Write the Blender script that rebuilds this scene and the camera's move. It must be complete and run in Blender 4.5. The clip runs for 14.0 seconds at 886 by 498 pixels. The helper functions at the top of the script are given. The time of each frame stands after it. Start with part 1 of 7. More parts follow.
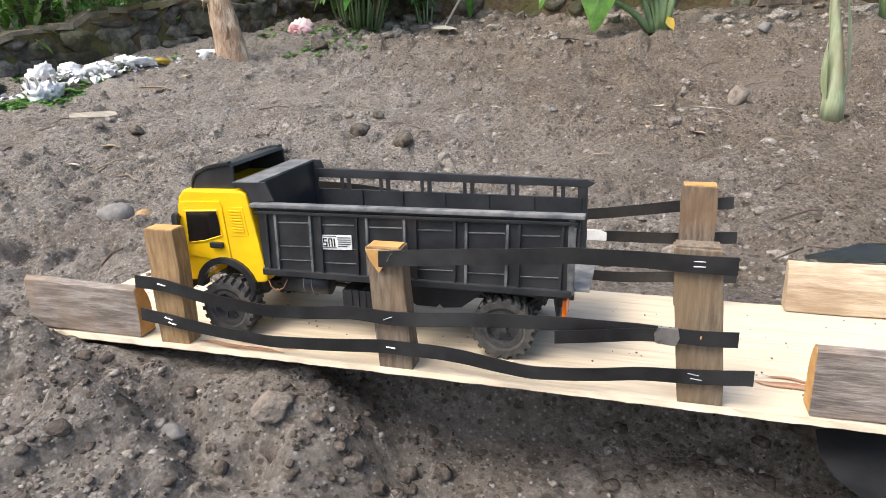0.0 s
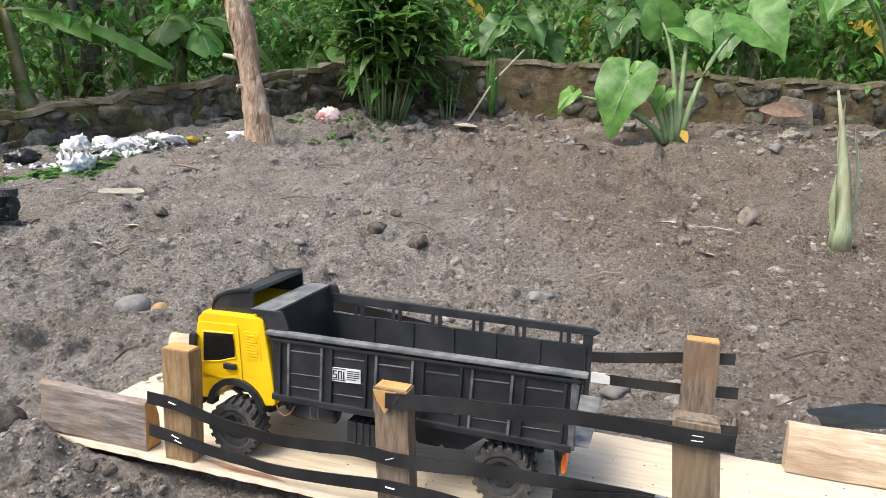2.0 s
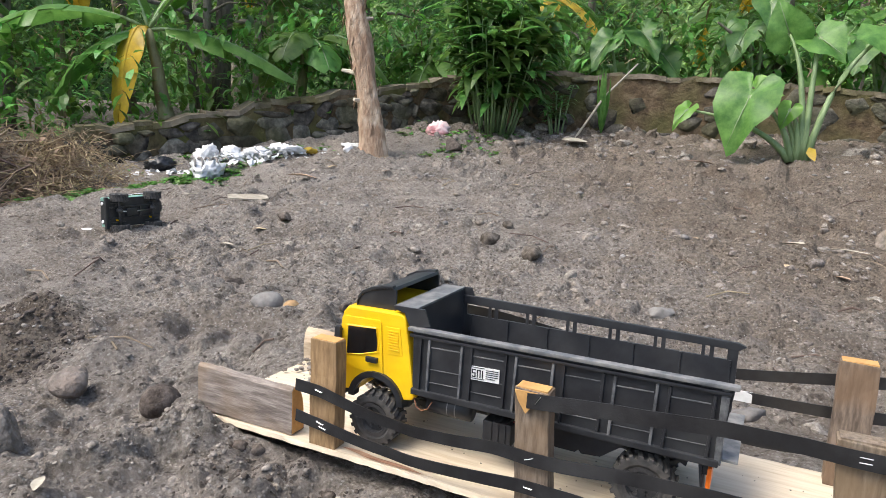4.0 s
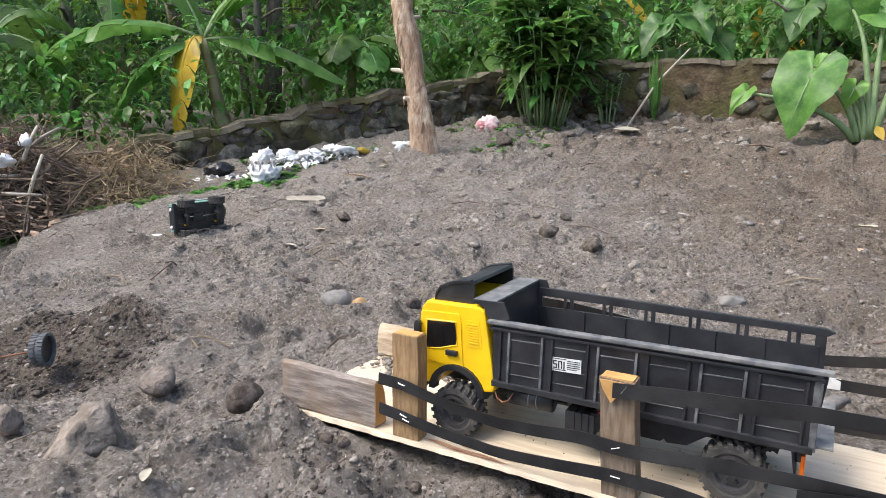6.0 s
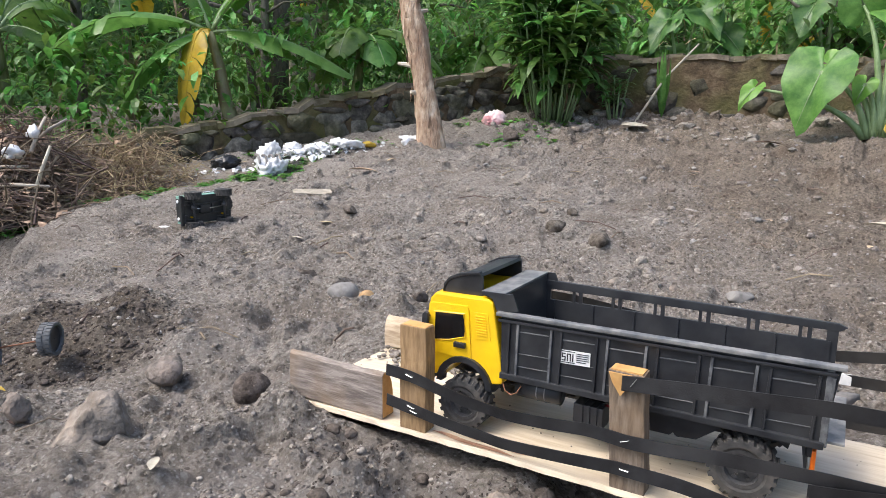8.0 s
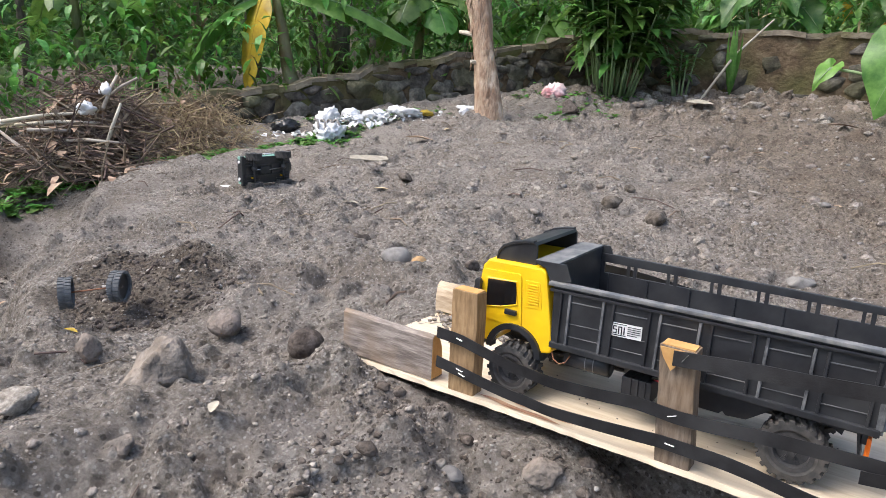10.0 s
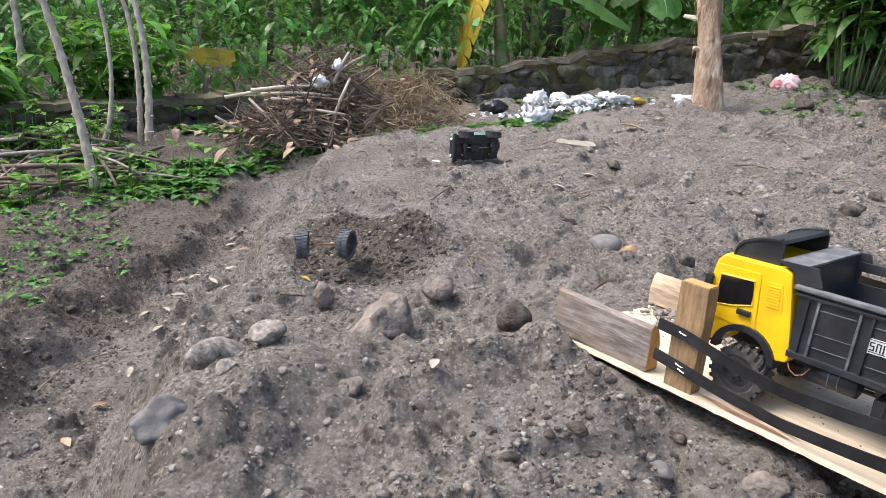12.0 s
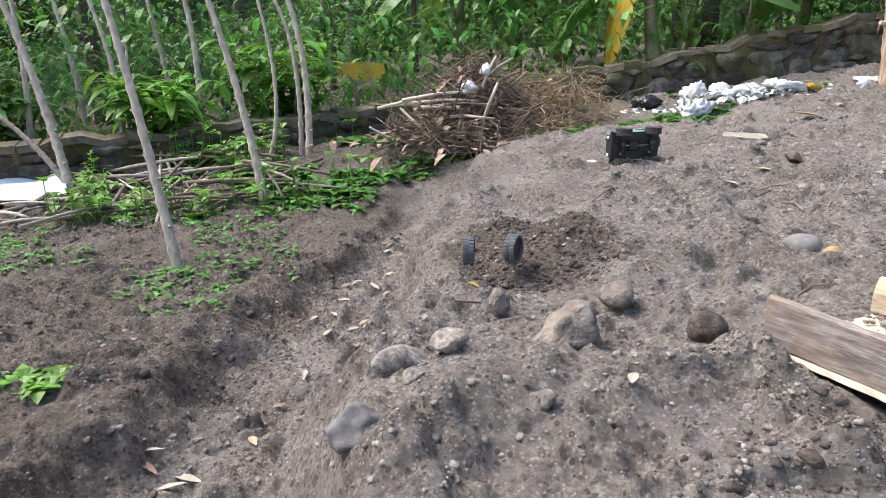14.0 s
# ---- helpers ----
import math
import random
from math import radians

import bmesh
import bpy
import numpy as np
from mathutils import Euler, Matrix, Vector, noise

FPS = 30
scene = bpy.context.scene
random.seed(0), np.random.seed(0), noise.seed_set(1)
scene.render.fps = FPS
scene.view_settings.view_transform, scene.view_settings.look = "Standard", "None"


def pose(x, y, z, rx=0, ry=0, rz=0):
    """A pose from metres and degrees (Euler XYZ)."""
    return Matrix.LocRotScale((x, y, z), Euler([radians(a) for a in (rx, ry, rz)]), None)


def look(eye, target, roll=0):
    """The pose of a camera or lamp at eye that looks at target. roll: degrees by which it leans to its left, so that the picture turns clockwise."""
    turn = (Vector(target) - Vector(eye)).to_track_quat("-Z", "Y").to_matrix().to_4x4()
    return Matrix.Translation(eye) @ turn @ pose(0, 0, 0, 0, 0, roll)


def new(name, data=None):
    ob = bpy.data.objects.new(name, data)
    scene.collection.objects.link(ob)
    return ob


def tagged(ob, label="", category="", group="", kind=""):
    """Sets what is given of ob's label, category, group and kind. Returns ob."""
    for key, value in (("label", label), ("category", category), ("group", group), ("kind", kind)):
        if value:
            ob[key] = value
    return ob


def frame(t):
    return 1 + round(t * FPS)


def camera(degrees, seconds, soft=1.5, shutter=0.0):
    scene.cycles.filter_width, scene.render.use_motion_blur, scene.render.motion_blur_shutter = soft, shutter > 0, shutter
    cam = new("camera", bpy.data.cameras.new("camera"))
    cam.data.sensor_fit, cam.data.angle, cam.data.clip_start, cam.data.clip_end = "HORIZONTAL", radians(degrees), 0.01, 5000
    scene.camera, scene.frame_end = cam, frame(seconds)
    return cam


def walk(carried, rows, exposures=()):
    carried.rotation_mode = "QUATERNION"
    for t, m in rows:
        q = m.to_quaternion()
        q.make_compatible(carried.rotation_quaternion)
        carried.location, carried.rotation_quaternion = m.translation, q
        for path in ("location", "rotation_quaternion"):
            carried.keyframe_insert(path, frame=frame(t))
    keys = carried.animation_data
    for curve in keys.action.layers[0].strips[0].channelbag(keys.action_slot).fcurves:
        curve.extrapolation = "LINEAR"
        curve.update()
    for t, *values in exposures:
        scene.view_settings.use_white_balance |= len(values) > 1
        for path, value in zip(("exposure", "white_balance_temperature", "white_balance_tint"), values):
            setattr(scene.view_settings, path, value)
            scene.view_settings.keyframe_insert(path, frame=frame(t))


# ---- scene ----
cam = camera(67.2, 14.0, soft=0.85)
PATH = [
    (0, (0.565, -0.618, 0.361), (0.002, 1.194, -0.271), -2.1),
    (0.2, (0.56, -0.621, 0.36), (-0.05, 1.159, -0.319), -2.5),
    (0.3, (0.562, -0.613, 0.37), (-0.03, 1.178, -0.294), -2.4),
    (0.5, (0.55, -0.606, 0.396), (-0.032, 1.215, -0.19), -1.6),
    (1, (0.538, -0.603, 0.469), (-0.068, 1.243, -0.006), -1.4),
    (1.5, (0.537, -0.628, 0.452), (-0.096, 1.21, -0.02), -0.2),
    (2, (0.567, -0.628, 0.438), (-0.041, 1.235, 0.04), 1.7),
    (2.5, (0.551, -0.654, 0.432), (-0.166, 1.174, 0.052), 3.2),
    (3, (0.535, -0.663, 0.429), (-0.266, 1.131, 0.056), 2.9),
    (5.5, (0.508, -0.686, 0.422), (-0.462, 1.023, 0.051), 0.7),
    (6, (0.498, -0.695, 0.425), (-0.509, 0.991, 0.046), -0.3),
    (6.5, (0.499, -0.691, 0.426), (-0.512, 0.993, 0.053), -0.2),
    (7, (0.497, -0.694, 0.424), (-0.516, 0.991, 0.057), 0.1),
    (9.3, (0.49, -0.697, 0.417), (-0.563, 0.945, -0.025), 0.8),
    (9.5, (0.49, -0.705, 0.418), (-0.615, 0.904, -0.019), 1.5),
    (10, (0.493, -0.707, 0.413), (-0.641, 0.87, -0.064), 1.9),
    (10.5, (0.489, -0.713, 0.414), (-0.708, 0.817, -0.064), 1.4),
    (11, (0.48, -0.729, 0.414), (-0.833, 0.711, -0.039), 1.9),
    (11.5, (0.467, -0.751, 0.407), (-0.985, 0.524, -0.112), 3.3),
    (12, (0.46, -0.751, 0.401), (-1.056, 0.434, -0.144), 3.8),
    (12.5, (0.462, -0.763, 0.404), (-1.101, 0.36, -0.138), 2.6),
    (13, (0.469, -0.78, 0.408), (-1.161, 0.225, -0.169), 2.8),
    (13.5, (0.465, -0.788, 0.393), (-1.168, 0.139, -0.295), 0.6),
    (14, (0.387, -0.78, 0.387), (-1.349, 0.051, -0.158), -0.4),
]
walk(cam, [(t, look(eye, target, roll)) for t, eye, target, roll in PATH], [(0, 1.20, 6600, 9), (0.5, 1.27, 6600, 9), (1.5, 1.22, 6550, 9), (3, 1.13, 6500, 9), (7, 1.16, 6350, 10), (11, 1.19, 6350, 11), (14, 1.34, 6350, 12)])

# ---- sky and light ----
world = bpy.data.worlds.new("overcast_sky")
scene.world = world
world.use_nodes = True
wn = world.node_tree.nodes
sky = wn.new("ShaderNodeTexSky")
sky.sky_type, sky.sun_disc = "NISHITA", False
sky.sun_elevation, sky.sun_rotation = radians(58), radians(228)
sky.air_density, sky.dust_density = 1.0, 4.0
world.node_tree.links.new(sky.outputs["Color"], wn["Background"].inputs["Color"])
wn["Background"].inputs["Strength"].default_value = 0.15
sun = new("sun", bpy.data.lights.new("sun", "SUN"))
sun.data.energy, sun.data.angle, sun.data.color = 1.4, radians(32), (1.0, 0.96, 0.9)
sun.matrix_world = look((-3.6, -3.2, 8), (0, 0.6, 0))

# ---- ground form ----
def sstep(a, b, v):
    k = np.clip((v - a) / (b - a), 0.0, 1.0)
    return k * k * (3 - 2 * k)


def softplus(v, w):
    return w * np.logaddexp(0.0, v / w)


def lattice(ix, iy, seed):
    h = (ix * 374761393 + iy * 668265263 + seed * 974634341) & 0xFFFFFFFF
    h = ((h ^ (h >> 13)) * 1274126177) & 0xFFFFFFFF
    return ((h ^ (h >> 16)) & 0xFFFF) / 65535.0 * 2 - 1


def vnoise(x, y, seed):
    fx, fy = np.floor(x), np.floor(y)
    ix, iy = fx.astype(np.int64), fy.astype(np.int64)
    u, v = x - fx, y - fy
    u, v = u * u * u * (u * (6 * u - 15) + 10), v * v * v * (v * (6 * v - 15) + 10)
    a, b = lattice(ix, iy, seed), lattice(ix + 1, iy, seed)
    c, d = lattice(ix, iy + 1, seed), lattice(ix + 1, iy + 1, seed)
    return (a * (1 - u) + b * u) * (1 - v) + (c * (1 - u) + d * u) * v


def form(x, y):
    """The large form of the ground: yard, rise to the wall, ditch, mound, pit under the board."""
    x, y = np.asarray(x, float), np.asarray(y, float)
    rise = 0.125 + 0.035 * sstep(-1.2, -2.8, x)
    z = -0.035 + rise * (softplus(y - 1.9, 0.35) - softplus(y - 5.9, 0.4))
    z = z - 0.045 * sstep(0.0, -1.6, x) * sstep(1.6, 0.2, y)
    z = z - (0.05 * softplus(-x - 2.2, 0.4) - 0.04 * softplus(-x - 6.0, 0.4)) * sstep(3.0, 1.6, y)
    # shallow bowl and ridge in the yard behind the board
    z = z - 0.05 * np.exp(-(((x - 0.75) / 0.7) ** 2 + ((y - 2.7) / 0.45) ** 2))
    z = z + 0.04 * np.exp(-(((x + 0.3) / 1.3) ** 2 + ((y - 1.75) / 0.35) ** 2))
    # mound beside the board's end
    z = z + 0.05 * np.exp(-(((x + 0.22) / 0.22) ** 2 + ((y + 0.24) / 0.16) ** 2))
    z = z + 0.032 * np.exp(-(((x + 0.27) / 0.10) ** 2 + ((y + 0.42) / 0.07) ** 2))
    # ditch, running away to the far side
    d = (x + 0.9) * 0.6 + (y + 0.85) * 0.8 + 0.055 * vnoise(x / 0.3, y / 0.3, 95) + 0.03 * vnoise(x / 0.11, y / 0.11, 96)
    along = -(x + 0.9) * 0.8 + (y + 0.85) * 0.6
    fade = sstep(3.3, 2.0, along)
    bank = -0.31 - 0.05 * np.clip(-x - 1.4, 0, 2.5)
    cut = bank + (-0.44 - bank) * sstep(-0.15, 0.02, d)
    right = sstep(0.20, 0.62 - 0.16 * sstep(0.3, 0.9, along), d)
    z = z * (1 - fade) + fade * (cut * (1 - right) + z * right)
    # pit under the board and the hollow before it
    pit = sstep(0.08, 0.34, x) * sstep(0.25, 0.12, y)
    z = z - 0.13 * pit - 0.10 * sstep(0.1, -0.5, y) * sstep(-0.15, 0.35, x)
    z = z - 0.05 * sstep(0.02, -0.12, y) * sstep(-0.3, 0.0, x) * sstep(0.4, 0.1, x)
    # dug spoil behind the pair of wheels, and the hollow in which they lie
    z = z + 0.045 * np.exp(-(((x + 0.98) / 0.2) ** 2 + ((y - 0.19) / 0.08) ** 2))
    z = z - 0.035 * np.exp(-(((x + 0.92) / 0.13) ** 2 + ((y + 0.01) / 0.09) ** 2))
    return z


# ---- materials ----
def mat(name, cols, scale=20.0, rough=0.8, metal=0.0, bump=0.3, bump_scale=120.0, dist=0.004, stretch=(1, 1, 1), detail=6.0,
        patch=None, patch_scale=2.0, patch_amount=0.5, vary=0.0, island=0.0, through_light=0.0, rough_var=0.12, local=False, spec=0.5):
    """A surface of two or three colours mixed by fine noise, with broad patches, relief, and a tint for each object or island."""
    m = bpy.data.materials.new(name)
    m.use_nodes = True
    t = m.node_tree
    n, l = t.nodes, t.links
    b = n["Principled BSDF"]
    b.inputs["Metallic"].default_value = metal
    b.inputs["Specular IOR Level"].default_value = spec
    if local:
        pos = n.new("ShaderNodeTexCoord").outputs["Object"]
    else:
        pos = n.new("ShaderNodeNewGeometry").outputs["Position"]
    mp = n.new("ShaderNodeMapping")
    mp.inputs["Scale"].default_value = stretch
    l.new(pos, mp.inputs["Vector"])
    fine = n.new("ShaderNodeTexNoise")
    fine.inputs["Scale"].default_value, fine.inputs["Detail"].default_value, fine.inputs["Roughness"].default_value = scale, detail, 0.65
    l.new(mp.outputs["Vector"], fine.inputs["Vector"])
    ramp = n.new("ShaderNodeValToRGB")
    el = ramp.color_ramp.elements
    el[0].position, el[1].position = 0.36, 0.64
    el[0].color, el[1].color = (*cols[0], 1), (*cols[-1], 1)
    if len(cols) > 2:
        el.new(0.5).color = (*cols[1], 1)
    l.new(fine.outputs["Fac"], ramp.inputs["Fac"])
    colour = ramp.outputs["Color"]
    if patch:
        broad = n.new("ShaderNodeTexNoise")
        broad.inputs["Scale"].default_value, broad.inputs["Detail"].default_value = patch_scale, 4
        l.new(pos, broad.inputs["Vector"])
        lim = n.new("ShaderNodeMapRange")
        lim.inputs["From Min"].default_value, lim.inputs["From Max"].default_value = 0.42, 0.64
        lim.inputs["To Max"].default_value = patch_amount
        l.new(broad.outputs["Fac"], lim.inputs["Value"])
        mix = n.new("ShaderNodeMix")
        mix.data_type = "RGBA"
        l.new(lim.outputs["Result"], mix.inputs["Factor"])
        l.new(colour, mix.inputs["A"])
        mix.inputs["B"].default_value = (*patch, 1)
        colour = mix.outputs["Result"]
    if vary or island:
        rnd = n.new("ShaderNodeNewGeometry").outputs["Random Per Island"] if island else n.new("ShaderNodeObjectInfo").outputs["Random"]
        amount = island or vary
        rg = n.new("ShaderNodeMapRange")
        rg.inputs["To Min"].default_value, rg.inputs["To Max"].default_value = 1 - amount, 1 + amount
        l.new(rnd, rg.inputs["Value"])
        hsv = n.new("ShaderNodeHueSaturation")
        l.new(rg.outputs["Result"], hsv.inputs["Value"])
        hue = n.new("ShaderNodeMapRange")
        hue.inputs["To Min"].default_value, hue.inputs["To Max"].default_value = 0.5 - amount * 0.06, 0.5 + amount * 0.06
        l.new(rnd, hue.inputs["Value"])
        l.new(hue.outputs["Result"], hsv.inputs["Hue"])
        l.new(colour, hsv.inputs["Color"])
        colour = hsv.outputs["Color"]
    l.new(colour, b.inputs["Base Color"])
    rr = n.new("ShaderNodeMapRange")
    rr.inputs["To Min"].default_value, rr.inputs["To Max"].default_value = max(0.03, rough - rough_var), min(1, rough + rough_var)
    l.new(fine.outputs["Fac"], rr.inputs["Value"])
    l.new(rr.outputs["Result"], b.inputs["Roughness"])
    if bump:
        bn = n.new("ShaderNodeTexNoise")
        bn.inputs["Scale"].default_value, bn.inputs["Detail"].default_value = bump_scale, 5
        l.new(mp.outputs["Vector"], bn.inputs["Vector"])
        bu = n.new("ShaderNodeBump")
        bu.inputs["Strength"].default_value, bu.inputs["Distance"].default_value = bump, dist
        l.new(bn.outputs["Fac"], bu.inputs["Height"])
        l.new(bu.outputs["Normal"], b.inputs["Normal"])
    if through_light:
        tr = n.new("ShaderNodeBsdfTranslucent")
        l.new(colour, tr.inputs["Color"])
        ms = n.new("ShaderNodeMixShader")
        ms.inputs["Fac"].default_value = through_light
        l.new(b.outputs["BSDF"], ms.inputs[1])
        l.new(tr.outputs["BSDF"], ms.inputs[2])
        l.new(ms.outputs["Shader"], n["Material Output"].inputs["Surface"])
    return m


def soil(name):
    """Loose dry soil: mixed grain, brown and dusty patches, pale grit and dark crumbs, and relief at three sizes."""
    m = bpy.data.materials.new(name)
    m.use_nodes = True
    n, l = m.node_tree.nodes, m.node_tree.links
    b = n["Principled BSDF"]
    b.inputs["Roughness"].default_value, b.inputs["Specular IOR Level"].default_value = 0.95, 0.15
    pos = n.new("ShaderNodeNewGeometry").outputs["Position"]

    def noise_at(scale, detail, rough=0.6):
        q = n.new("ShaderNodeTexNoise")
        q.inputs["Scale"].default_value, q.inputs["Detail"].default_value, q.inputs["Roughness"].default_value = scale, detail, rough
        l.new(pos, q.inputs["Vector"])
        return q.outputs["Fac"]

    def cells(scale):
        q = n.new("ShaderNodeTexVoronoi")
        q.inputs["Scale"].default_value = scale
        l.new(pos, q.inputs["Vector"])
        return q

    def span(value, a, b_, c=0.0, d=1.0):
        q = n.new("ShaderNodeMapRange")
        for key, v in (("From Min", a), ("From Max", b_), ("To Min", c), ("To Max", d)):
            q.inputs[key].default_value = v
        l.new(value, q.inputs["Value"])
        return q.outputs["Result"]

    def times(a, b_):
        q = n.new("ShaderNodeMath")
        q.operation = "MULTIPLY"
        l.new(a, q.inputs[0])
        l.new(b_, q.inputs[1])
        return q.outputs["Value"]

    def blend(fac, a, colour):
        q = n.new("ShaderNodeMix")
        q.data_type = "RGBA"
        l.new(fac, q.inputs["Factor"])
        l.new(a, q.inputs["A"])
        q.inputs["B"].default_value = (*colour, 1)
        return q.outputs["Result"]

    ramp = n.new("ShaderNodeValToRGB")
    el = ramp.color_ramp.elements
    el[0].position, el[1].position = 0.34, 0.67
    el[0].color, el[1].color = (0.112, 0.094, 0.077, 1), (0.45, 0.407, 0.36, 1)
    el.new(0.5).color = (0.252, 0.224, 0.194, 1)
    l.new(noise_at(70, 12, 0.78), ramp.inputs["Fac"])
    colour = blend(span(noise_at(4.5, 5), 0.45, 0.66, 0, 0.6), ramp.outputs["Color"], (0.155, 0.127, 0.104))
    dust = span(noise_at(2.6, 6), 0.52, 0.66, 0, 0.55)
    colour = blend(dust, colour, (0.31, 0.28, 0.252))
    for scale, least, size, tone, most in ((150, 0.62, 0.36, (0.42, 0.39, 0.36), 0.75), (48, 0.9, 0.3, (0.4, 0.37, 0.335), 0.7), (85, 0.68, 0.4, (0.07, 0.058, 0.048), 0.7), (33, 0.84, 0.36, (0.085, 0.07, 0.058), 0.7)):
        v = cells(scale)
        sep = n.new("ShaderNodeSeparateColor")
        l.new(v.outputs["Color"], sep.inputs["Color"])
        colour = blend(times(span(sep.outputs["Red"], least, least + 0.02, 0, most), span(v.outputs["Distance"], size, size * 0.7)), colour, tone)
    l.new(colour, b.inputs["Base Color"])
    normal = None
    crumbs = cells(95)
    for height, strength, dist in ((noise_at(20, 8, 0.7), 0.7, 0.035), (span(crumbs.outputs["Distance"], 0.0, 0.6, 1, 0), 0.9, 0.009), (noise_at(240, 6, 0.7), 1.0, 0.008)):
        u = n.new("ShaderNodeBump")
        u.inputs["Strength"].default_value, u.inputs["Distance"].default_value = strength, dist
        l.new(height, u.inputs["Height"])
        if normal:
            l.new(normal, u.inputs["Normal"])
        normal = u.outputs["Normal"]
    l.new(normal, b.inputs["Normal"])
    return m


SOIL = soil("dry_soil")


def garden_side(m):
    """Beyond the ditch lies darker worked garden soil: mixes it in by place, with a ragged border."""
    t = m.node_tree
    n, l = t.nodes, t.links
    base = n["Principled BSDF"].inputs["Base Color"]
    old = base.links[0].from_socket
    pos = n.new("ShaderNodeNewGeometry").outputs["Position"]
    dot = n.new("ShaderNodeVectorMath")
    dot.operation = "DOT_PRODUCT"
    dot.inputs[1].default_value = (0.6, 0.8, 0.0)
    l.new(pos, dot.inputs[0])
    wob = n.new("ShaderNodeTexNoise")
    wob.inputs["Scale"].default_value, wob.inputs["Detail"].default_value = 3.0, 6
    l.new(pos, wob.inputs["Vector"])
    add = n.new("ShaderNodeMath")
    add.operation = "MULTIPLY_ADD"
    l.new(wob.outputs["Fac"], add.inputs[0])
    add.inputs[1].default_value = 0.5
    l.new(dot.outputs["Value"], add.inputs[2])
    rg = n.new("ShaderNodeMapRange")
    rg.inputs["From Min"].default_value, rg.inputs["From Max"].default_value = -0.90, -1.08
    rg.inputs["To Max"].default_value = 0.75
    l.new(add.outputs["Value"], rg.inputs["Value"])
    # the freshly dug patch beside the loose wheels
    off = n.new("ShaderNodeVectorMath")
    off.operation = "SUBTRACT"
    l.new(pos, off.inputs[0])
    off.inputs[1].default_value = (-0.96, 0.09, 0.0)
    sc = n.new("ShaderNodeVectorMath")
    sc.operation = "MULTIPLY"
    l.new(off.outputs["Vector"], sc.inputs[0])
    sc.inputs[1].default_value = (3.4, 5.5, 0.0)
    far = n.new("ShaderNodeVectorMath")
    far.operation = "LENGTH"
    l.new(sc.outputs["Vector"], far.inputs[0])
    rag = n.new("ShaderNodeMath")
    rag.operation = "MULTIPLY_ADD"
    l.new(wob.outputs["Fac"], rag.inputs[0])
    rag.inputs[1].default_value = 0.9
    l.new(far.outputs["Value"], rag.inputs[2])
    dug = n.new("ShaderNodeMapRange")
    dug.inputs["From Min"].default_value, dug.inputs["From Max"].default_value = 1.5, 1.15
    dug.inputs["To Max"].default_value = 0.95
    l.new(rag.outputs["Value"], dug.inputs["Value"])
    both = n.new("ShaderNodeMath")
    both.operation = "MAXIMUM"
    l.new(rg.outputs["Result"], both.inputs[0])
    l.new(dug.outputs["Result"], both.inputs[1])
    mul = n.new("ShaderNodeMix")
    mul.data_type, mul.blend_type = "RGBA", "MULTIPLY"
    l.new(both.outputs["Value"], mul.inputs["Factor"])
    l.new(old, mul.inputs["A"])
    mul.inputs["B"].default_value = (0.52, 0.49, 0.45, 1)
    # browner earth over the yard's far side
    way = n.new("ShaderNodeVectorMath")
    way.operation = "DOT_PRODUCT"
    way.inputs[1].default_value = (0.5, 0.3, 0.0)
    l.new(pos, way.inputs[0])
    edge = n.new("ShaderNodeMath")
    edge.operation = "MULTIPLY_ADD"
    l.new(wob.outputs["Fac"], edge.inputs[0])
    edge.inputs[1].default_value = 0.9
    l.new(way.outputs["Value"], edge.inputs[2])
    lim = n.new("ShaderNodeMapRange")
    lim.inputs["From Min"].default_value, lim.inputs["From Max"].default_value = 0.8, 1.3
    lim.inputs["To Max"].default_value = 0.85
    l.new(edge.outputs["Value"], lim.inputs["Value"])
    brown = n.new("ShaderNodeMix")
    brown.data_type, brown.blend_type = "RGBA", "MULTIPLY"
    l.new(lim.outputs["Result"], brown.inputs["Factor"])
    l.new(mul.outputs["Result"], brown.inputs["A"])
    brown.inputs["B"].default_value = (0.7, 0.64, 0.57, 1)
    l.new(brown.outputs["Result"], base)


garden_side(SOIL)
CLOD = mat("soil_clod", [(0.12, 0.102, 0.086), (0.21, 0.185, 0.16), (0.32, 0.288, 0.256)], 90, 0.95, bump=0.8, bump_scale=220, dist=0.004, island=0.22, spec=0.2)
DARKSOIL = mat("dark_soil", [(0.05, 0.041, 0.033), (0.095, 0.079, 0.066), (0.165, 0.141, 0.12)], 60, 0.95, bump=0.9, bump_scale=200, dist=0.005, vary=0.2, spec=0.2)
GRIT = mat("gravel", [(0.19, 0.175, 0.16), (0.33, 0.308, 0.285)], 50, 0.9, bump=0.5, bump_scale=300, dist=0.002, island=0.32, spec=0.3)
STONE = mat("field_stone", [(0.11, 0.094, 0.079), (0.185, 0.16, 0.137), (0.28, 0.247, 0.215)], 30, 0.9, bump=0.9, bump_scale=90, dist=0.01, patch=(0.23, 0.175, 0.13), patch_scale=18, vary=0.2, local=True, spec=0.3)
STONE_GREY = mat("grey_stone", [(0.13, 0.122, 0.115), (0.21, 0.2, 0.188)], 40, 0.85, bump=0.5, bump_scale=150, dist=0.003, vary=0.15, local=True, spec=0.3)
STONE_ORANGE = mat("orange_stone", [(0.3, 0.18, 0.08), (0.45, 0.3, 0.15)], 40, 0.85, bump=0.5, bump_scale=150, dist=0.003, local=True)
PLY = mat("plywood", [(0.48, 0.392, 0.28), (0.585, 0.495, 0.368), (0.64, 0.56, 0.435)], 9, 0.72, bump=0.25, bump_scale=60, dist=0.001, stretch=(1, 14, 14), patch=(0.6, 0.5, 0.36), patch_scale=5, patch_amount=0.6)
